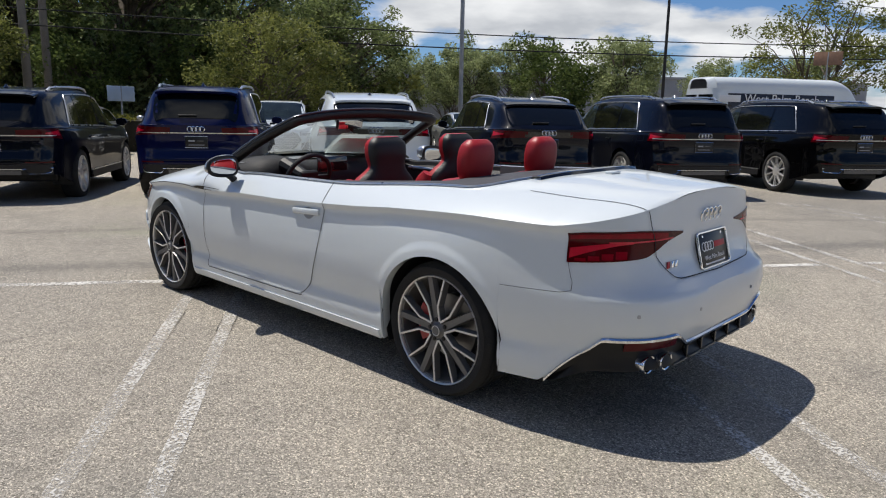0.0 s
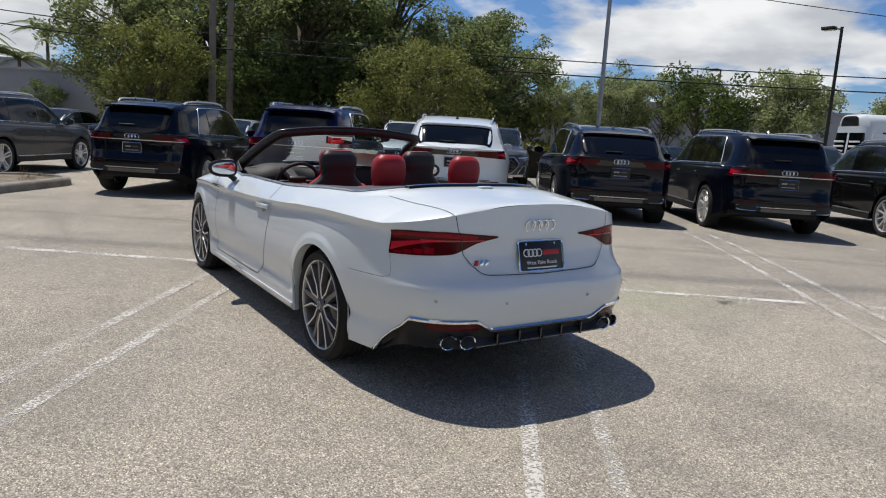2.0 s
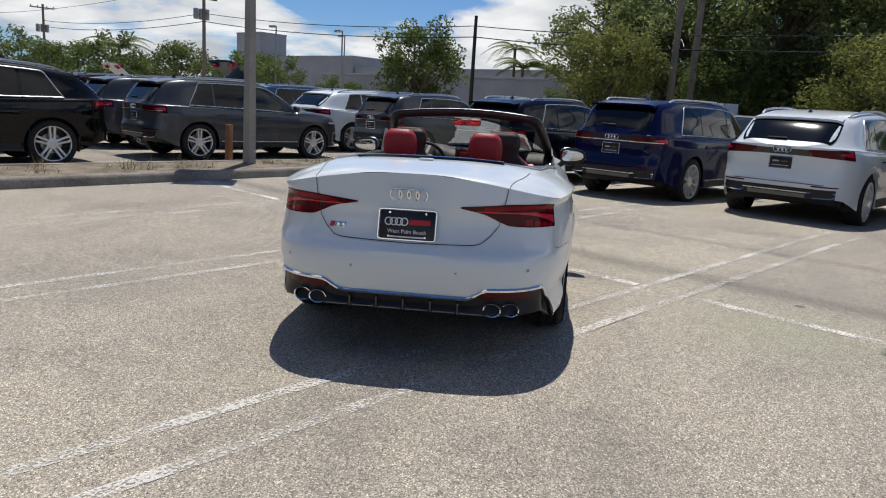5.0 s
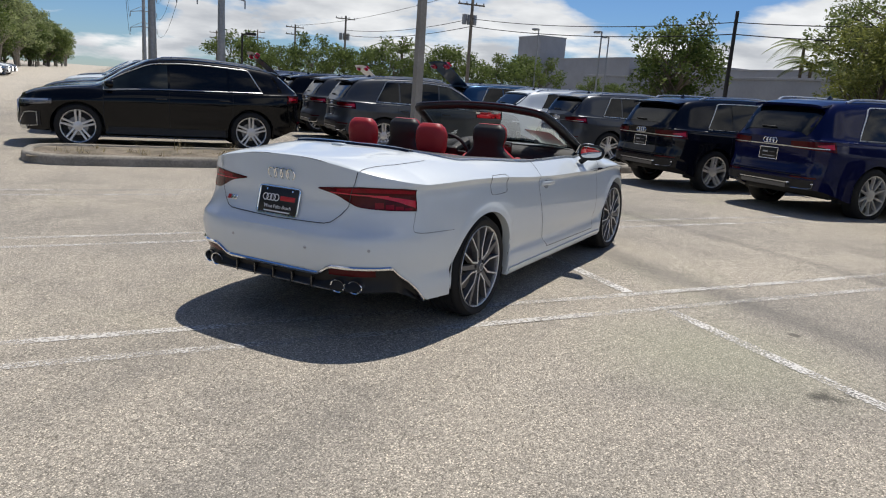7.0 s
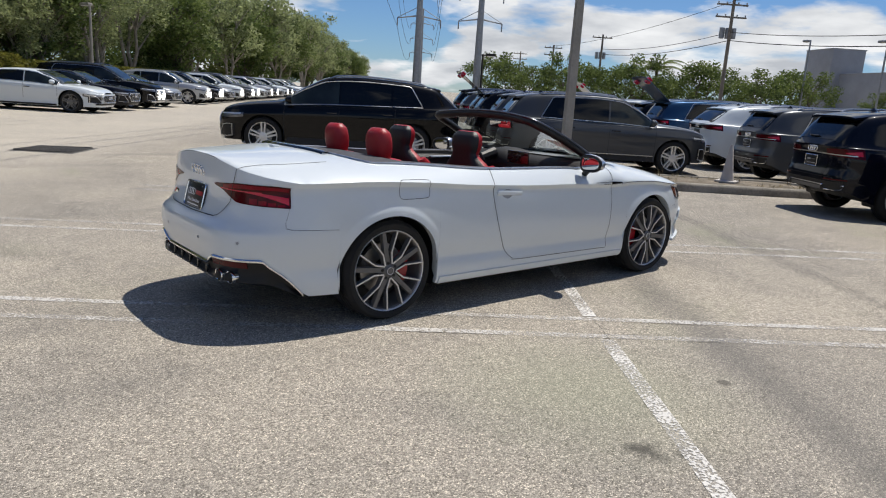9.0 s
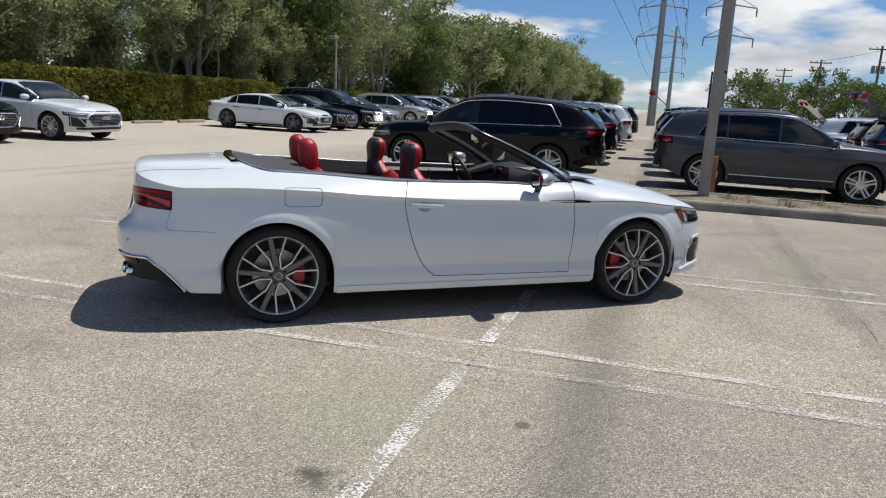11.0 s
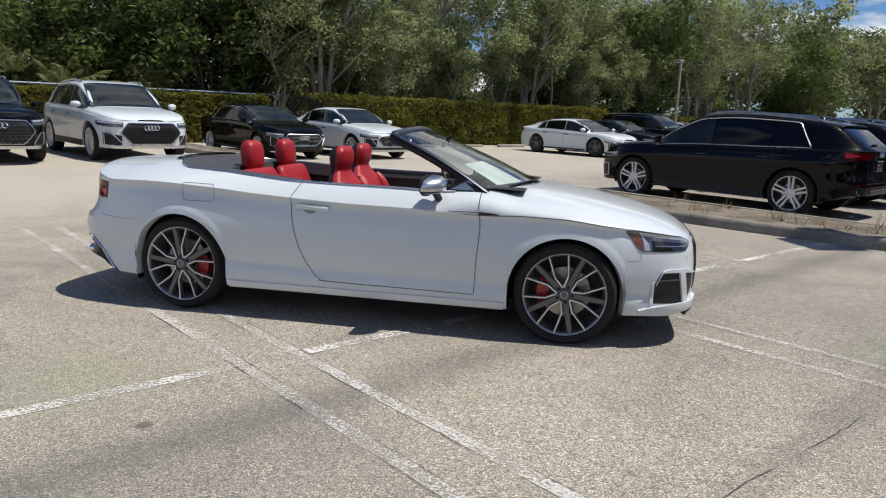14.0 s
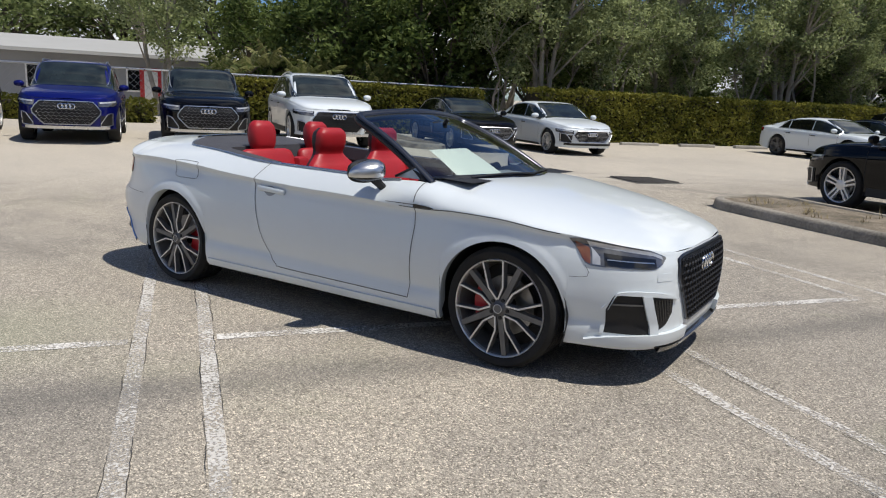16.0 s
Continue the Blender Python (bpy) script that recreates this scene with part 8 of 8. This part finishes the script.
for i in range(9):
    p = lot(-22.2 - 0.9 * (i % 3), 0.6 + 0.95 * i, 0)
    banana(p.x, p.y, 20 + i, 3.3 + 0.5 * (i % 3))

# ---- kerbed strip ----


def kerb_strip(u0, u1, v0, v1, name_label, h=0.15, r=0.6):
    """A planted strip with a rounded kerb."""
    pts = []
    for cu, cv, a0 in ((u1 - r, v1 - r, 0), (u0 + r, v1 - r, 90), (u0 + r, v0 + r, 180), (u1 - r, v0 + r, 270)):
        for i in range(7):
            a = math.radians(a0 + 15 * i)
            pts.append((cu + r * math.cos(a), cv + r * math.sin(a)))
    # straight runs in short lengths
    loop = []
    for i, p in enumerate(pts):
        q = pts[(i + 1) % len(pts)]
        n = max(1, int(math.hypot(q[0] - p[0], q[1] - p[1]) / 0.6))
        loop += [(p[0] + (q[0] - p[0]) * k / n, p[1] + (q[1] - p[1]) * k / n) for k in range(n)]
    mu, mv = (u0 + u1) / 2, (v0 + v1) / 2
    n = len(loop)
    verts = []
    for i, (u, v) in enumerate(loop):
        a, b = loop[i - 1], loop[(i + 1) % n]
        d = Vector((b[0] - a[0], b[1] - a[1])).normalized()
        nr = Vector((d.y, -d.x))
        j = 0.004 * math.sin(i * 3.1)
        for o, z in ((0.0, -0.03), (-0.012, 0.10), (-0.03, h - 0.015), (-0.05, h), (-0.15, h + j), (-0.165, h - 0.03)):
            p = lot(u + nr.x * o, v + nr.y * o)
            p.z += z
            verts.append(p)
    isl = new("kerb_island", None)
    mesh_object("kerb", verts, grid_faces(n, 6, 0, loop=True), M_KERB, isl, "stained concrete kerb", sharp=50)
    # soil
    verts, faces = [], []
    nu, nv = max(4, int((u1 - u0) / 0.25)), max(4, int((v1 - v0) / 0.2))
    for i in range(nu + 1):
        for k in range(nv + 1):
            u, v = u0 + 0.12 + (u1 - u0 - 0.24) * i / nu, v0 + 0.12 + (v1 - v0 - 0.24) * k / nv
            p = lot(u, v)
            p.z += h - 0.035 + 0.05 * (noise.noise(Vector((u * 1.3, v * 1.3, 0))) * 0.5 + 0.5) * min(1, 4 * i / nu, 4 * (nu - i) / nu)
            verts.append(p)
    mesh_object("soil", verts, grid_faces(nu + 1, nv + 1), M_MULCH, isl, "dry mulch soil")
    return tagged(isl, name_label, "kerb", kind="structure")


kerb_strip(-4.1, 7.5, 6.45, 8.05, "planted strip with a stained concrete kerb")
kerb_strip(-20.5, -12.2, 4.3, 5.5, "kerbed strip between parked cars")


def tufts():
    rnd = random.Random(9)
    verts, faces = [], []
    for _ in range(85):
        u, v = rnd.uniform(-3.6, 7.2), rnd.uniform(6.75, 7.8)
        big = rnd.random() < 0.2
        for _ in range(rnd.randint(8, 16)):
            p = lot(u + rnd.gauss(0, 0.05), v + rnd.gauss(0, 0.05))
            p.z += 0.13
            a = rnd.uniform(0, 6.28)
            L = rnd.uniform(0.06, 0.16) * (2.2 if big else 1)
            d = Vector((math.cos(a) * rnd.uniform(0.2, 1.2), math.sin(a) * rnd.uniform(0.2, 1.2), 1)).normalized()
            s = Vector((-math.sin(a), math.cos(a), 0)) * 0.006
            i = len(verts)
            verts += [p - s, p + s, p + d * L + Vector((0, 0, -0.02))]
            faces.append((i, i + 1, i + 2))
    tagged(mesh_object("dry_grass", verts, faces, M_DRY, None, fix=False, flat=True), "dry grass tufts on the planted strip", "grass", kind="stuff")


tufts()


# ---- poles, cables ----


def lamp_pole(x, y, h, r=0.075, base=0.0, arm=1.1, turn=0.0, mat=None, heads=1, square=False, group="street lamps", base_r=0.0):
    t = tagged(new("street_lamp", None), "tall car park lamp on a " + ("weathered concrete pole" if square else "slim metal pole"), "street lamp", group)
    t.matrix_basis = Matrix.Translation((x, y, base)) @ Matrix.Rotation(turn, 4, "Z")
    mat = mat or M_GALV
    mesh_object("pole", *tube([(0, 0, -0.05), (0, 0, h * 0.5), (0, 0, h)], [r, r * 0.86, r * 0.72], 4 if square else 12), mat, t, sharp=30)
    for k in range(heads):
        s = 1 if k == 0 else -1
        mesh_object("arm", *tube([(0, 0, h - 0.12), (s * arm * 0.5, 0, h - 0.02), (s * arm, 0, h)], r * 0.4, 8), mat, t)
        bm = bmesh.new()
        hx, hy = (0.46, 0.34) if square else (0.3, 0.17)
        box_bm(bm, s * arm - 0.1 * s - hx, s * arm - 0.1 * s + hx, -hy, hy, h - 0.10, h + 0.06, 0.03)
        part("lamp_head", bm, mat, t)
        bm = bmesh.new()
        box_bm(bm, s * arm - 0.1 * s - 0.22, s * arm - 0.1 * s + 0.22, -0.13, 0.13, h - 0.115, h - 0.098, 0.005)
        part("lamp_glass", bm, M_WHITE, t)
    return t


POLE_C = (6.42, 4.67)
lamp_pole(POLE_C[0], POLE_C[1], 4.4, 0.115, 0.11, 0.30, 1.9, M_CONCRETE, 1, True)
lamp_pole(16.2, -18.6, 9.5, 0.10, 0, 1.0, 0.4, M_GALV)
lamp_pole(13.3, -30.3, 7.2, 0.09, 0, 0.7, 0.0, M_POLE_DARK)
lamp_pole(27.8, -41.4, 7.0, 0.08, 0, 0.6, 0.0, M_POLE_DARK)
lamp_pole(5.8, 38.9, 4.9, 0.09, 0, 0.35, 2.2, M_CONCRETE)
lamp_pole(26.0, 29.6, 3.9, 0.07, 0, 0.6, -0.6, M_POLE_DARK)
for x, y, h in ((49.0, 15.5, 6.6), (52.0, 22.0, 7.0), (58.0, 12.0, 7.5), (60.0, 18.5, 7.2)):
    lamp_pole(x, y, h, 0.08, 0, 0.6, 1.0, M_GALV)


def utility_pole(x, y, h, r=0.17, cross=0, mat=None, label="weathered wooden utility pole", transformer=False):
    t = tagged(new("utility_pole", None), label, "utility pole", "utility poles")
    t.matrix_basis = Matrix.Translation((x, y, 0)) @ Matrix.Rotation(TH, 4, "Z")
    mesh_object("pole", *tube([(0, 0, -0.1), (0, 0, h * 0.5), (0, 0, h)], [r, r * 0.85, r * 0.7], 12), mat or M_POLE_WOOD, t)
    for k in range(cross):
        z = h - 0.35 - 0.9 * k
        bm = bmesh.new()
        box_bm(bm, -1.2, 1.2, r * 0.7, r * 0.7 + 0.10, z - 0.06, z + 0.06, 0.01)
        part("crossarm", bm, M_POLE_WOOD, t)
        for s in (-1.1, -0.45, 0.45, 1.1):
            v, f = lathe([(0.001, 0.16), (0.05, 0.14), (0.06, 0.08), (0.03, 0.0)], 8)
            mesh_object("insulator", [Vector((s + a.x, r * 0.7 + 0.05 + a.z, z + 0.06 + a.y)) for a in v], f, M_GALV, t)
    if transformer:
        for s in (-0.45, 0.0, 0.45):
            v, f = lathe([(0.001, 0.4), (0.19, 0.38), (0.2, 0.0), (0.19, -0.4), (0.001, -0.42)], 14)
            mesh_object("transformer", [Vector((s + a.x, r + 0.22 + a.z, h - 2.4 + a.y)) for a in v], f, M_GALV, t, "grey transformer can")
    return t


utility_pole(27.4, -6.0, 11.5)
utility_pole(28.2, -7.0, 11.5)
utility_pole(35.6, 3.8, 6.5, 0.13, mat=M_POLE_DARK, label="short black cable pole")
utility_pole(47.6, 26.1, 9.6, 0.16, 2, transformer=True)
utility_pole(68.7, 64.0, 8.5, 0.16, 2)
utility_pole(65.1, 52.8, 9.3, 0.16, 1, transformer=True)
utility_pole(84.0, 86.0, 9.0, 0.16, 2)
utility_pole(88.0, 100.0, 9.0, 0.16, 2)


def transmission_pole(x, y, h):
    t = tagged(new("transmission_pole", None), "tall grey steel power line pole with bracket arms", "power pole", "utility poles")
    t.matrix_basis = Matrix.Translation((x, y, 0)) @ Matrix.Rotation(TH, 4, "Z")
    mesh_object("pole", *tube([(0, 0, 0), (0, 0, h)], [0.42, 0.22], 12), M_GALV, t)
    for z in (h * 0.52, h * 0.68, h * 0.84):
        for s in (-1, 1):
            mesh_object("arm", *tube([(0, 0, z), (s * 2.2, 0, z - 0.35)], [0.09, 0.05], 6), M_GALV, t)
            mesh_object("brace", *tube([(0, 0, z + 0.9), (s * 2.2, 0, z - 0.3)], 0.035, 5), M_GALV, t)
            mesh_object("insulator", *tube([(s * 2.2, 0, z - 0.35), (s * 2.2, 0, z - 1.1)], 0.07, 6), M_GALV, t)


transmission_pole(40.5, 56.3, 17.0)
transmission_pole(45.0, 52.0, 17.0)
transmission_pole(82.0, 112.0, 17.0)


def cable(a, b, sag, r=0.02, label="black overhead cable strung between poles"):
    a, b = Vector(a), Vector(b)
    pts = [a.lerp(b, t) - Vector((0, 0, sag * 4 * t * (1 - t))) for t in np.linspace(0, 1, 25)]
    tagged(mesh_object("overhead_cable", *tube(pts, r, 5), M_CABLE), label, "cable", "overhead cables")


for z, r in ((5.05, 0.024), (4.45, 0.028)):
    e = lot(26.0, -34.0, z + 0.1)
    cable(e, (27.4, -6.0, z), 0.35, r)
    cable((27.4, -6.0, z), (35.6, 3.8, z + 0.9), 0.12, r)
    cable((35.6, 3.8, z + 0.9), (47.6, 26.1, z + 2.2), 0.4, r)
    cable((47.6, 26.1, z + 2.2), (65.1, 52.8, z + 2.6), 0.5, r)
cable(lot(27.0, -36.0, 6.6), lot(27.0, 4.0, 9.8), 0.5, 0.018)
cable((47.6, 26.1, 9.5), (68.7, 64.0, 8.4), 0.6, 0.02)
cable((47.6, 26.1, 9.5), (28.2, -7.0, 11.0), 0.6, 0.018)
for o in (-2.2, 2.2):
    for z in (7.7, 10.4, 13.1):
        cable((40.5 + o * 0.82, 56.3 - o * 0.57, z), (82.0 + o * 0.82, 112.0 - o * 0.57, z), 1.6, 0.02)
        cable((40.5 + o * 0.82, 56.3 - o * 0.57, z), (2.0 + o * 0.82, 10.0 - o * 0.57, z + 9), 0.6, 0.018)

# ---- buildings ----


def block(name, u0, u1, v0, v1, h, mat, label, z0=0.0, parapet=True):
    b = tagged(new(name, None), label, "building")
    bm = bmesh.new()
    box_bm(bm, u0, u1, v0, v1, z0, h, 0.02, Matrix.Rotation(TH, 4, "Z"))
    part("wall", bm, mat, b)
    if parapet:
        bm = bmesh.new()
        box_bm(bm, u0 - 0.12, u1 + 0.12, v0 - 0.12, v1 + 0.12, h, h + 0.22, 0.03, Matrix.Rotation(TH, 4, "Z"))
        part("parapet", bm, mat, b)
    return b


block("wall_building", 47.0, 48.5, 14.0, 64.0, 4.1, M_WALL_GREY, "long low grey boundary building")
block("commercial_building", 96.0, 130.0, 118.0, 160.0, 10.6, M_WALL_GREY, "grey upper storey of a commercial building")
block("commercial_building", 96.5, 130.0, 62.0, 117.9, 8.2, M_WALL_GREY, "large plain grey commercial building")
block("commercial_building", 93.5, 101.0, 150.0, 160.5, 16.0, M_WALL_GREY, "grey stair tower on a commercial building")
block("commercial_building", 52.0, 70.0, -50.0, 8.0, 4.6, M_WALL_GREY, "long grey commercial building behind trees")


def house(u0, u1, v0, v1, eave, ridge, wall, roof, label):
    hs = tagged(new("house", None), label, "house")
    R = Matrix.Rotation(TH, 4, "Z")
    bm = bmesh.new()
    box_bm(bm, u0, u1, v0, v1, 0, eave, 0.0, R)
    part("wall", bm, wall, hs)
    um = (u0 + u1) / 2
    o = 1.1
    verts = [R @ Vector(p) for p in ((u0 - o, v0 - o, eave - 0.02), (um, v0 - o, ridge), (u1 + o, v0 - o, eave - 0.02), (u0 - o, v1 + o, eave - 0.02), (um, v1 + o, ridge), (u1 + o, v1 + o, eave - 0.02))]
    verts += [v + Vector((0, 0, 0.16)) for v in verts]
    faces = [(6, 7, 10, 9), (7, 8, 11, 10), (0, 3, 4, 1), (1, 4, 5, 2), (0, 1, 7, 6), (1, 2, 8, 7), (3, 9, 10, 4), (4, 10, 11, 5), (2, 5, 11, 8), (0, 6, 9, 3)]
    mesh_object("roof", verts, faces, roof, hs, flat=True)
    n = max(2, int((v1 - v0) / 4.2))
    for k in range(n):
        v = v0 + (k + 0.5) * (v1 - v0) / n
        w = new("window", None)
        w.parent = hs
        bm = bmesh.new()
        box_bm(bm, u1 - 0.02, u1 + 0.05, v - 0.6, v + 0.6, 0.95, 2.05, 0.01, R)
        part("window_frame", bm, M_WHITE, w)
        bm = bmesh.new()
        box_bm(bm, u1 + 0.03, u1 + 0.06, v - 0.52, v + 0.52, 1.03, 1.97, 0.0, R)
        part("pane", bm, M_GLASS_DARK, w)
    return hs


# grey wall colour stands in for the eave's shade on the pale house
hs = house(-42.0, -33.0, -17.0, 4.0, 2.55, 3.35, M_WALL_GREY, M_ROOF_METAL, "low pale house with a light metal roof")
bm = bmesh.new()
box_bm(bm, -33.02, -32.93, -2.3, -1.3, 0.05, 2.1, 0.01, Matrix.Rotation(TH, 4, "Z"))
part("door", bm, M_RED, hs, "red door")
bm = bmesh.new()
box_bm(bm, -32.96, -32.90, -2.1, -1.5, 0.2, 1.95, 0.01, Matrix.Rotation(TH, 4, "Z"))
part("door_panel", bm, M_WHITE, hs, "white door panel")
house(-54.0, -46.0, 30.0, 39.0, 2.7, 4.3, M_WALL_WHITE, M_ROOF_TILE, "house with a brown shingle roof")
house(-50.0, -42.0, 10.5, 18.0, 2.5, 3.3, M_WALL_WHITE, M_ROOF_METAL, "house with a grey roof behind trees")
house(-40.0, -33.0, 40.0, 52.0, 2.5, 3.2, M_WALL_WHITE, M_ROOF_METAL, "pale house behind the hedge")

# fence with a top rail


def fence():
    f = tagged(new("fence", None), "chain-link fence with a pale top rail", "fence")
    a, b = -20.0, 11.0
    mesh_object("top_rail", *tube([lot(-21.0, v, 1.86) for v in np.linspace(a, b, 12)], 0.03, 8), M_SILVER, f, "pale top rail")
    for i in range(11):
        v = a + (b - a) * i / 10
        mesh_object("post", *tube([lot(-21.0, v, 0.0), lot(-21.0, v, 1.9)], 0.028, 8), M_GALV, f)
    wires = []
    for i in range(int((b - a) / 0.22)):
        v = a + 0.22 * i
        wires.append(tube([lot(-21.0, v, 0.05), lot(-21.0, v + 1.8, 1.85)], 0.004, 3, cap=False))
        wires.append(tube([lot(-21.0, v + 1.8, 0.05), lot(-21.0, v, 1.85)], 0.004, 3, cap=False))
    o = mesh_object("wire_mesh", *merge(*wires), M_GALV, f, fix=False)
    o["kind"] = "stuff"


fence()
# wheel stops at the hedge
for i in range(4):
    bm = bmesh.new()
    v = 12.6 + 2.75 * i
    vs = box_bm(bm, -17.6, -17.43, v - 0.85, v + 0.85, 0.0, 0.13, 0.025, Matrix.Rotation(TH, 4, "Z"))
    tagged(part("wheel_stop", bm, M_CONCRETE), "pale concrete wheel stop in an empty bay", "wheel stop", "wheel stops")


def traffic_cone(x, y, z, s=1.0):
    t = tagged(new("traffic_cone", None), "faded tall traffic cone on the planted strip", "traffic cone")
    t.matrix_basis = Matrix.Translation((x, y, z)) @ Matrix.Rotation(0.3, 4, "Z")
    bm = bmesh.new()
    box_bm(bm, -0.19, 0.19, -0.19, 0.19, 0, 0.04, 0.012)
    part("base", bm, M_CONE, t)
    v, f = lathe([(0.13, 0.04), (0.11, 0.12), (0.03, 0.70), (0.022, 0.72), (0.001, 0.72)], 20)
    mesh_object("cone", [Vector((a.x, a.z, a.y)) for a in v], f, M_CONE, t)


p = lot(5.75, 7.3)
traffic_cone(p.x, p.y, p.z + 0.135)


def drain(x, y):
    t = tagged(new("storm_drain", None), "square cast iron drain grate in the asphalt", "drain", kind="structure")
    t.matrix_basis = Matrix.Translation((x, y, 0.0)) @ Matrix.Rotation(TH, 4, "Z")
    bm = bmesh.new()
    box_bm(bm, -0.56, 0.56, -0.56, 0.56, -0.10, 0.006, 0.004)
    part("apron", bm, M_DRAIN_APRON, t, "dark stained apron")
    for i in range(13):
        bm = bmesh.new()
        x0 = -0.42 + 0.07 * i
        box_bm(bm, x0 - 0.016, x0 + 0.016, -0.45, 0.45, 0.0, 0.022, 0.004)
        part("grate_bar", bm, M_IRON, t)
    fr = [(-0.48, -0.48, 0.014), (0.48, -0.48, 0.014), (0.48, 0.48, 0.014), (-0.48, 0.48, 0.014)]
    mesh_object("grate_frame", *tube(fr, 0.02, 4, closed=True), M_IRON, t)


M_DRAIN_APRON = material("stained_apron", (0.13, 0.125, 0.115), rough=0.9, var=0.6, scale=3, other=(0.06, 0.057, 0.05), bump=0.4, bump_scale=60)
drain(-1.35, 10.2)
M_POST_BROWN = material("brown_post_wood", (0.26, 0.12, 0.055), rough=0.85, var=0.5, scale=5, fine=0.4, bump=0.4, bump_scale=40, other=(0.13, 0.06, 0.03))
# post stump beside the lamp pole
bm = bmesh.new()
q = Vector((7.105, 5.38, ground_z(7.105, 5.38)))
box_bm(bm, q.x - 0.10, q.x + 0.10, q.y - 0.04, q.y + 0.04, q.z + 0.08, q.z + 0.78, 0.01)
tagged(part("wooden_post", bm, M_POST_BROWN), "short brown wooden post in the planted strip", "post")


def van():
    t = tagged(new("van", None), "tall white van with dark lettered side panel", "van", "parked cars")
    d = Vector((-0.517, -0.854, 0))
    t.matrix_basis = Matrix.Translation((5.29, -23.5, 0)) @ Matrix.Rotation(math.atan2(d.y, d.x), 4, "Z")
    sh = Shell(3.5, 3.5, 9.0, 4.0, ar=[(0.3, 3.48), (1.0, 3.5), (2.0, 3.46)], af=[(0.3, 3.4), (0.8, 3.5), (1.2, 3.3), (2.0, 2.9)],
               zb=[(-3.6, 2.36), (1.8, 2.36), (2.6, 1.7), (3.5, 1.15)], zt=[(-3.5, 2.66), (-3.3, 2.74), (1.4, 2.76), (2.0, 2.55), (2.7, 1.75), (3.4, 1.2)],
               w=[(0.0, 0.95), (0.1, 0.99), (0.5, 1.0), (0.8, 0.97), (1.0, 0.92), (1.2, 0.92)], pq=[(-3.5, 6.0, 2.2), (1.4, 6.0, 2.2), (3.4, 4.0, 1.6)],
               zbot=lambda x, tt: 0.3, wheels=(-1.95, 2.2), arch=0.42, hub=0.36, flare=(0.0, 0.0))
    mesh_object("body", *sh.belt_mesh(0.7, 12), PAINT["white"], t, sharp=30, weld=0.0006)
    sh.half(0)
    mesh_object("roof", *sh.top_mesh(float(sh.hx[0]) + 0.001, float(sh.hx[-1]) - 0.001, 50, 12), PAINT["white"], t, weld=0.0004)
    for xh in (-1.95, 2.2):
        for s in (1, -1):
            wheel_thing(t, (xh, s * 0.85, 0.36), s, 0.36, 0.24, 0.22, "van")
    for s in (1, -1):
        mesh_object("side_panel", *sh.belt_panel(sh.s_x(-2.95), sh.s_x(1.3), 1.35, 2.20, 30, 6, 0.006, 0.012, s), M_PANEL_DARK, t, "dark blue side panel")
        p = sh.belt(sh.s_x(-0.5), 1.95)
        # the side that reads towards the car park
        if s < 0:
            face = Matrix(((1, 0, 0, 0), (0, 0, -1, 0), (0, 1, 0, 0), (0, 0, 0, 1)))
        else:
            face = Matrix(((-1, 0, 0, 0), (0, 0, 1, 0), (0, 1, 0, 0), (0, 0, 0, 1)))
        text_mesh("side_lettering", "West Palm Beach", 0.42, M_WHITE, t, Matrix.Translation((-0.35 + 0.5 * s, s * (p.y + 0.022), 2.02)) @ face, 0.004)
        bm = bmesh.new()
        bx = -0.35 + 0.5 * s + (-2.05 if s < 0 else 2.05) * 1.0
        box_bm(bm, bx - 0.40, bx + 0.40, s * (p.y + 0.018) - 0.006, s * (p.y + 0.018) + 0.006, 1.92, 2.14, 0.004)
        part("brand_bar", bm, M_WHITE, t, "white brand bar")
    for s in (1, -1):
        mesh_object("rear_window", *sh.across_panel(s * 0.06, s * 0.80, 1.25, 2.16, 10, 6, 0.006, 0.012), M_GLASS_DARK, t)
        for z in (1.55, 1.70, 1.85):
            bm = bmesh.new()
            box_bm(bm, -3.50, -3.48, s * 0.42 - 0.28, s * 0.42 + 0.28, z, z + 0.06, 0.004)
            part("print_bar", bm, M_WHITE, t)
    return t


M_PANEL_DARK = material("dark_blue_film", (0.012, 0.016, 0.03), rough=0.3, var=0.2, scale=2)
van()


def small_sign(x, y, h, turn, label, mat=None):
    t = tagged(new("sign", None), label, "sign", "signs")
    t.matrix_basis = Matrix.Translation((x, y, 0)) @ Matrix.Rotation(turn, 4, "Z")
    mesh_object("post", *tube([(0, 0, 0), (0, 0, h)], 0.03, 8), M_GALV, t)
    bm = bmesh.new()
    box_bm(bm, -0.02, 0.02, -0.5, 0.5, h - 0.5, h, 0.008)
    part("board", bm, mat or M_SIGN, t)


M_SIGN = material("pale_blue_board", (0.42, 0.50, 0.60), rough=0.6, var=0.2, scale=3)
small_sign(21.0, -6.9, 2.1, math.pi + 0.2, "small pale blue notice board on a post")
small_sign(5.0, -27.1, 3.95, 1.6, "brown board on a tall pale post", M_ROOF_TILE)
for z in (5.3, 5.9, 6.5):
    cable(lot(-44.5, -34.0, z), lot(-44.5, 16.0, z + 0.4), 0.5, 0.018)
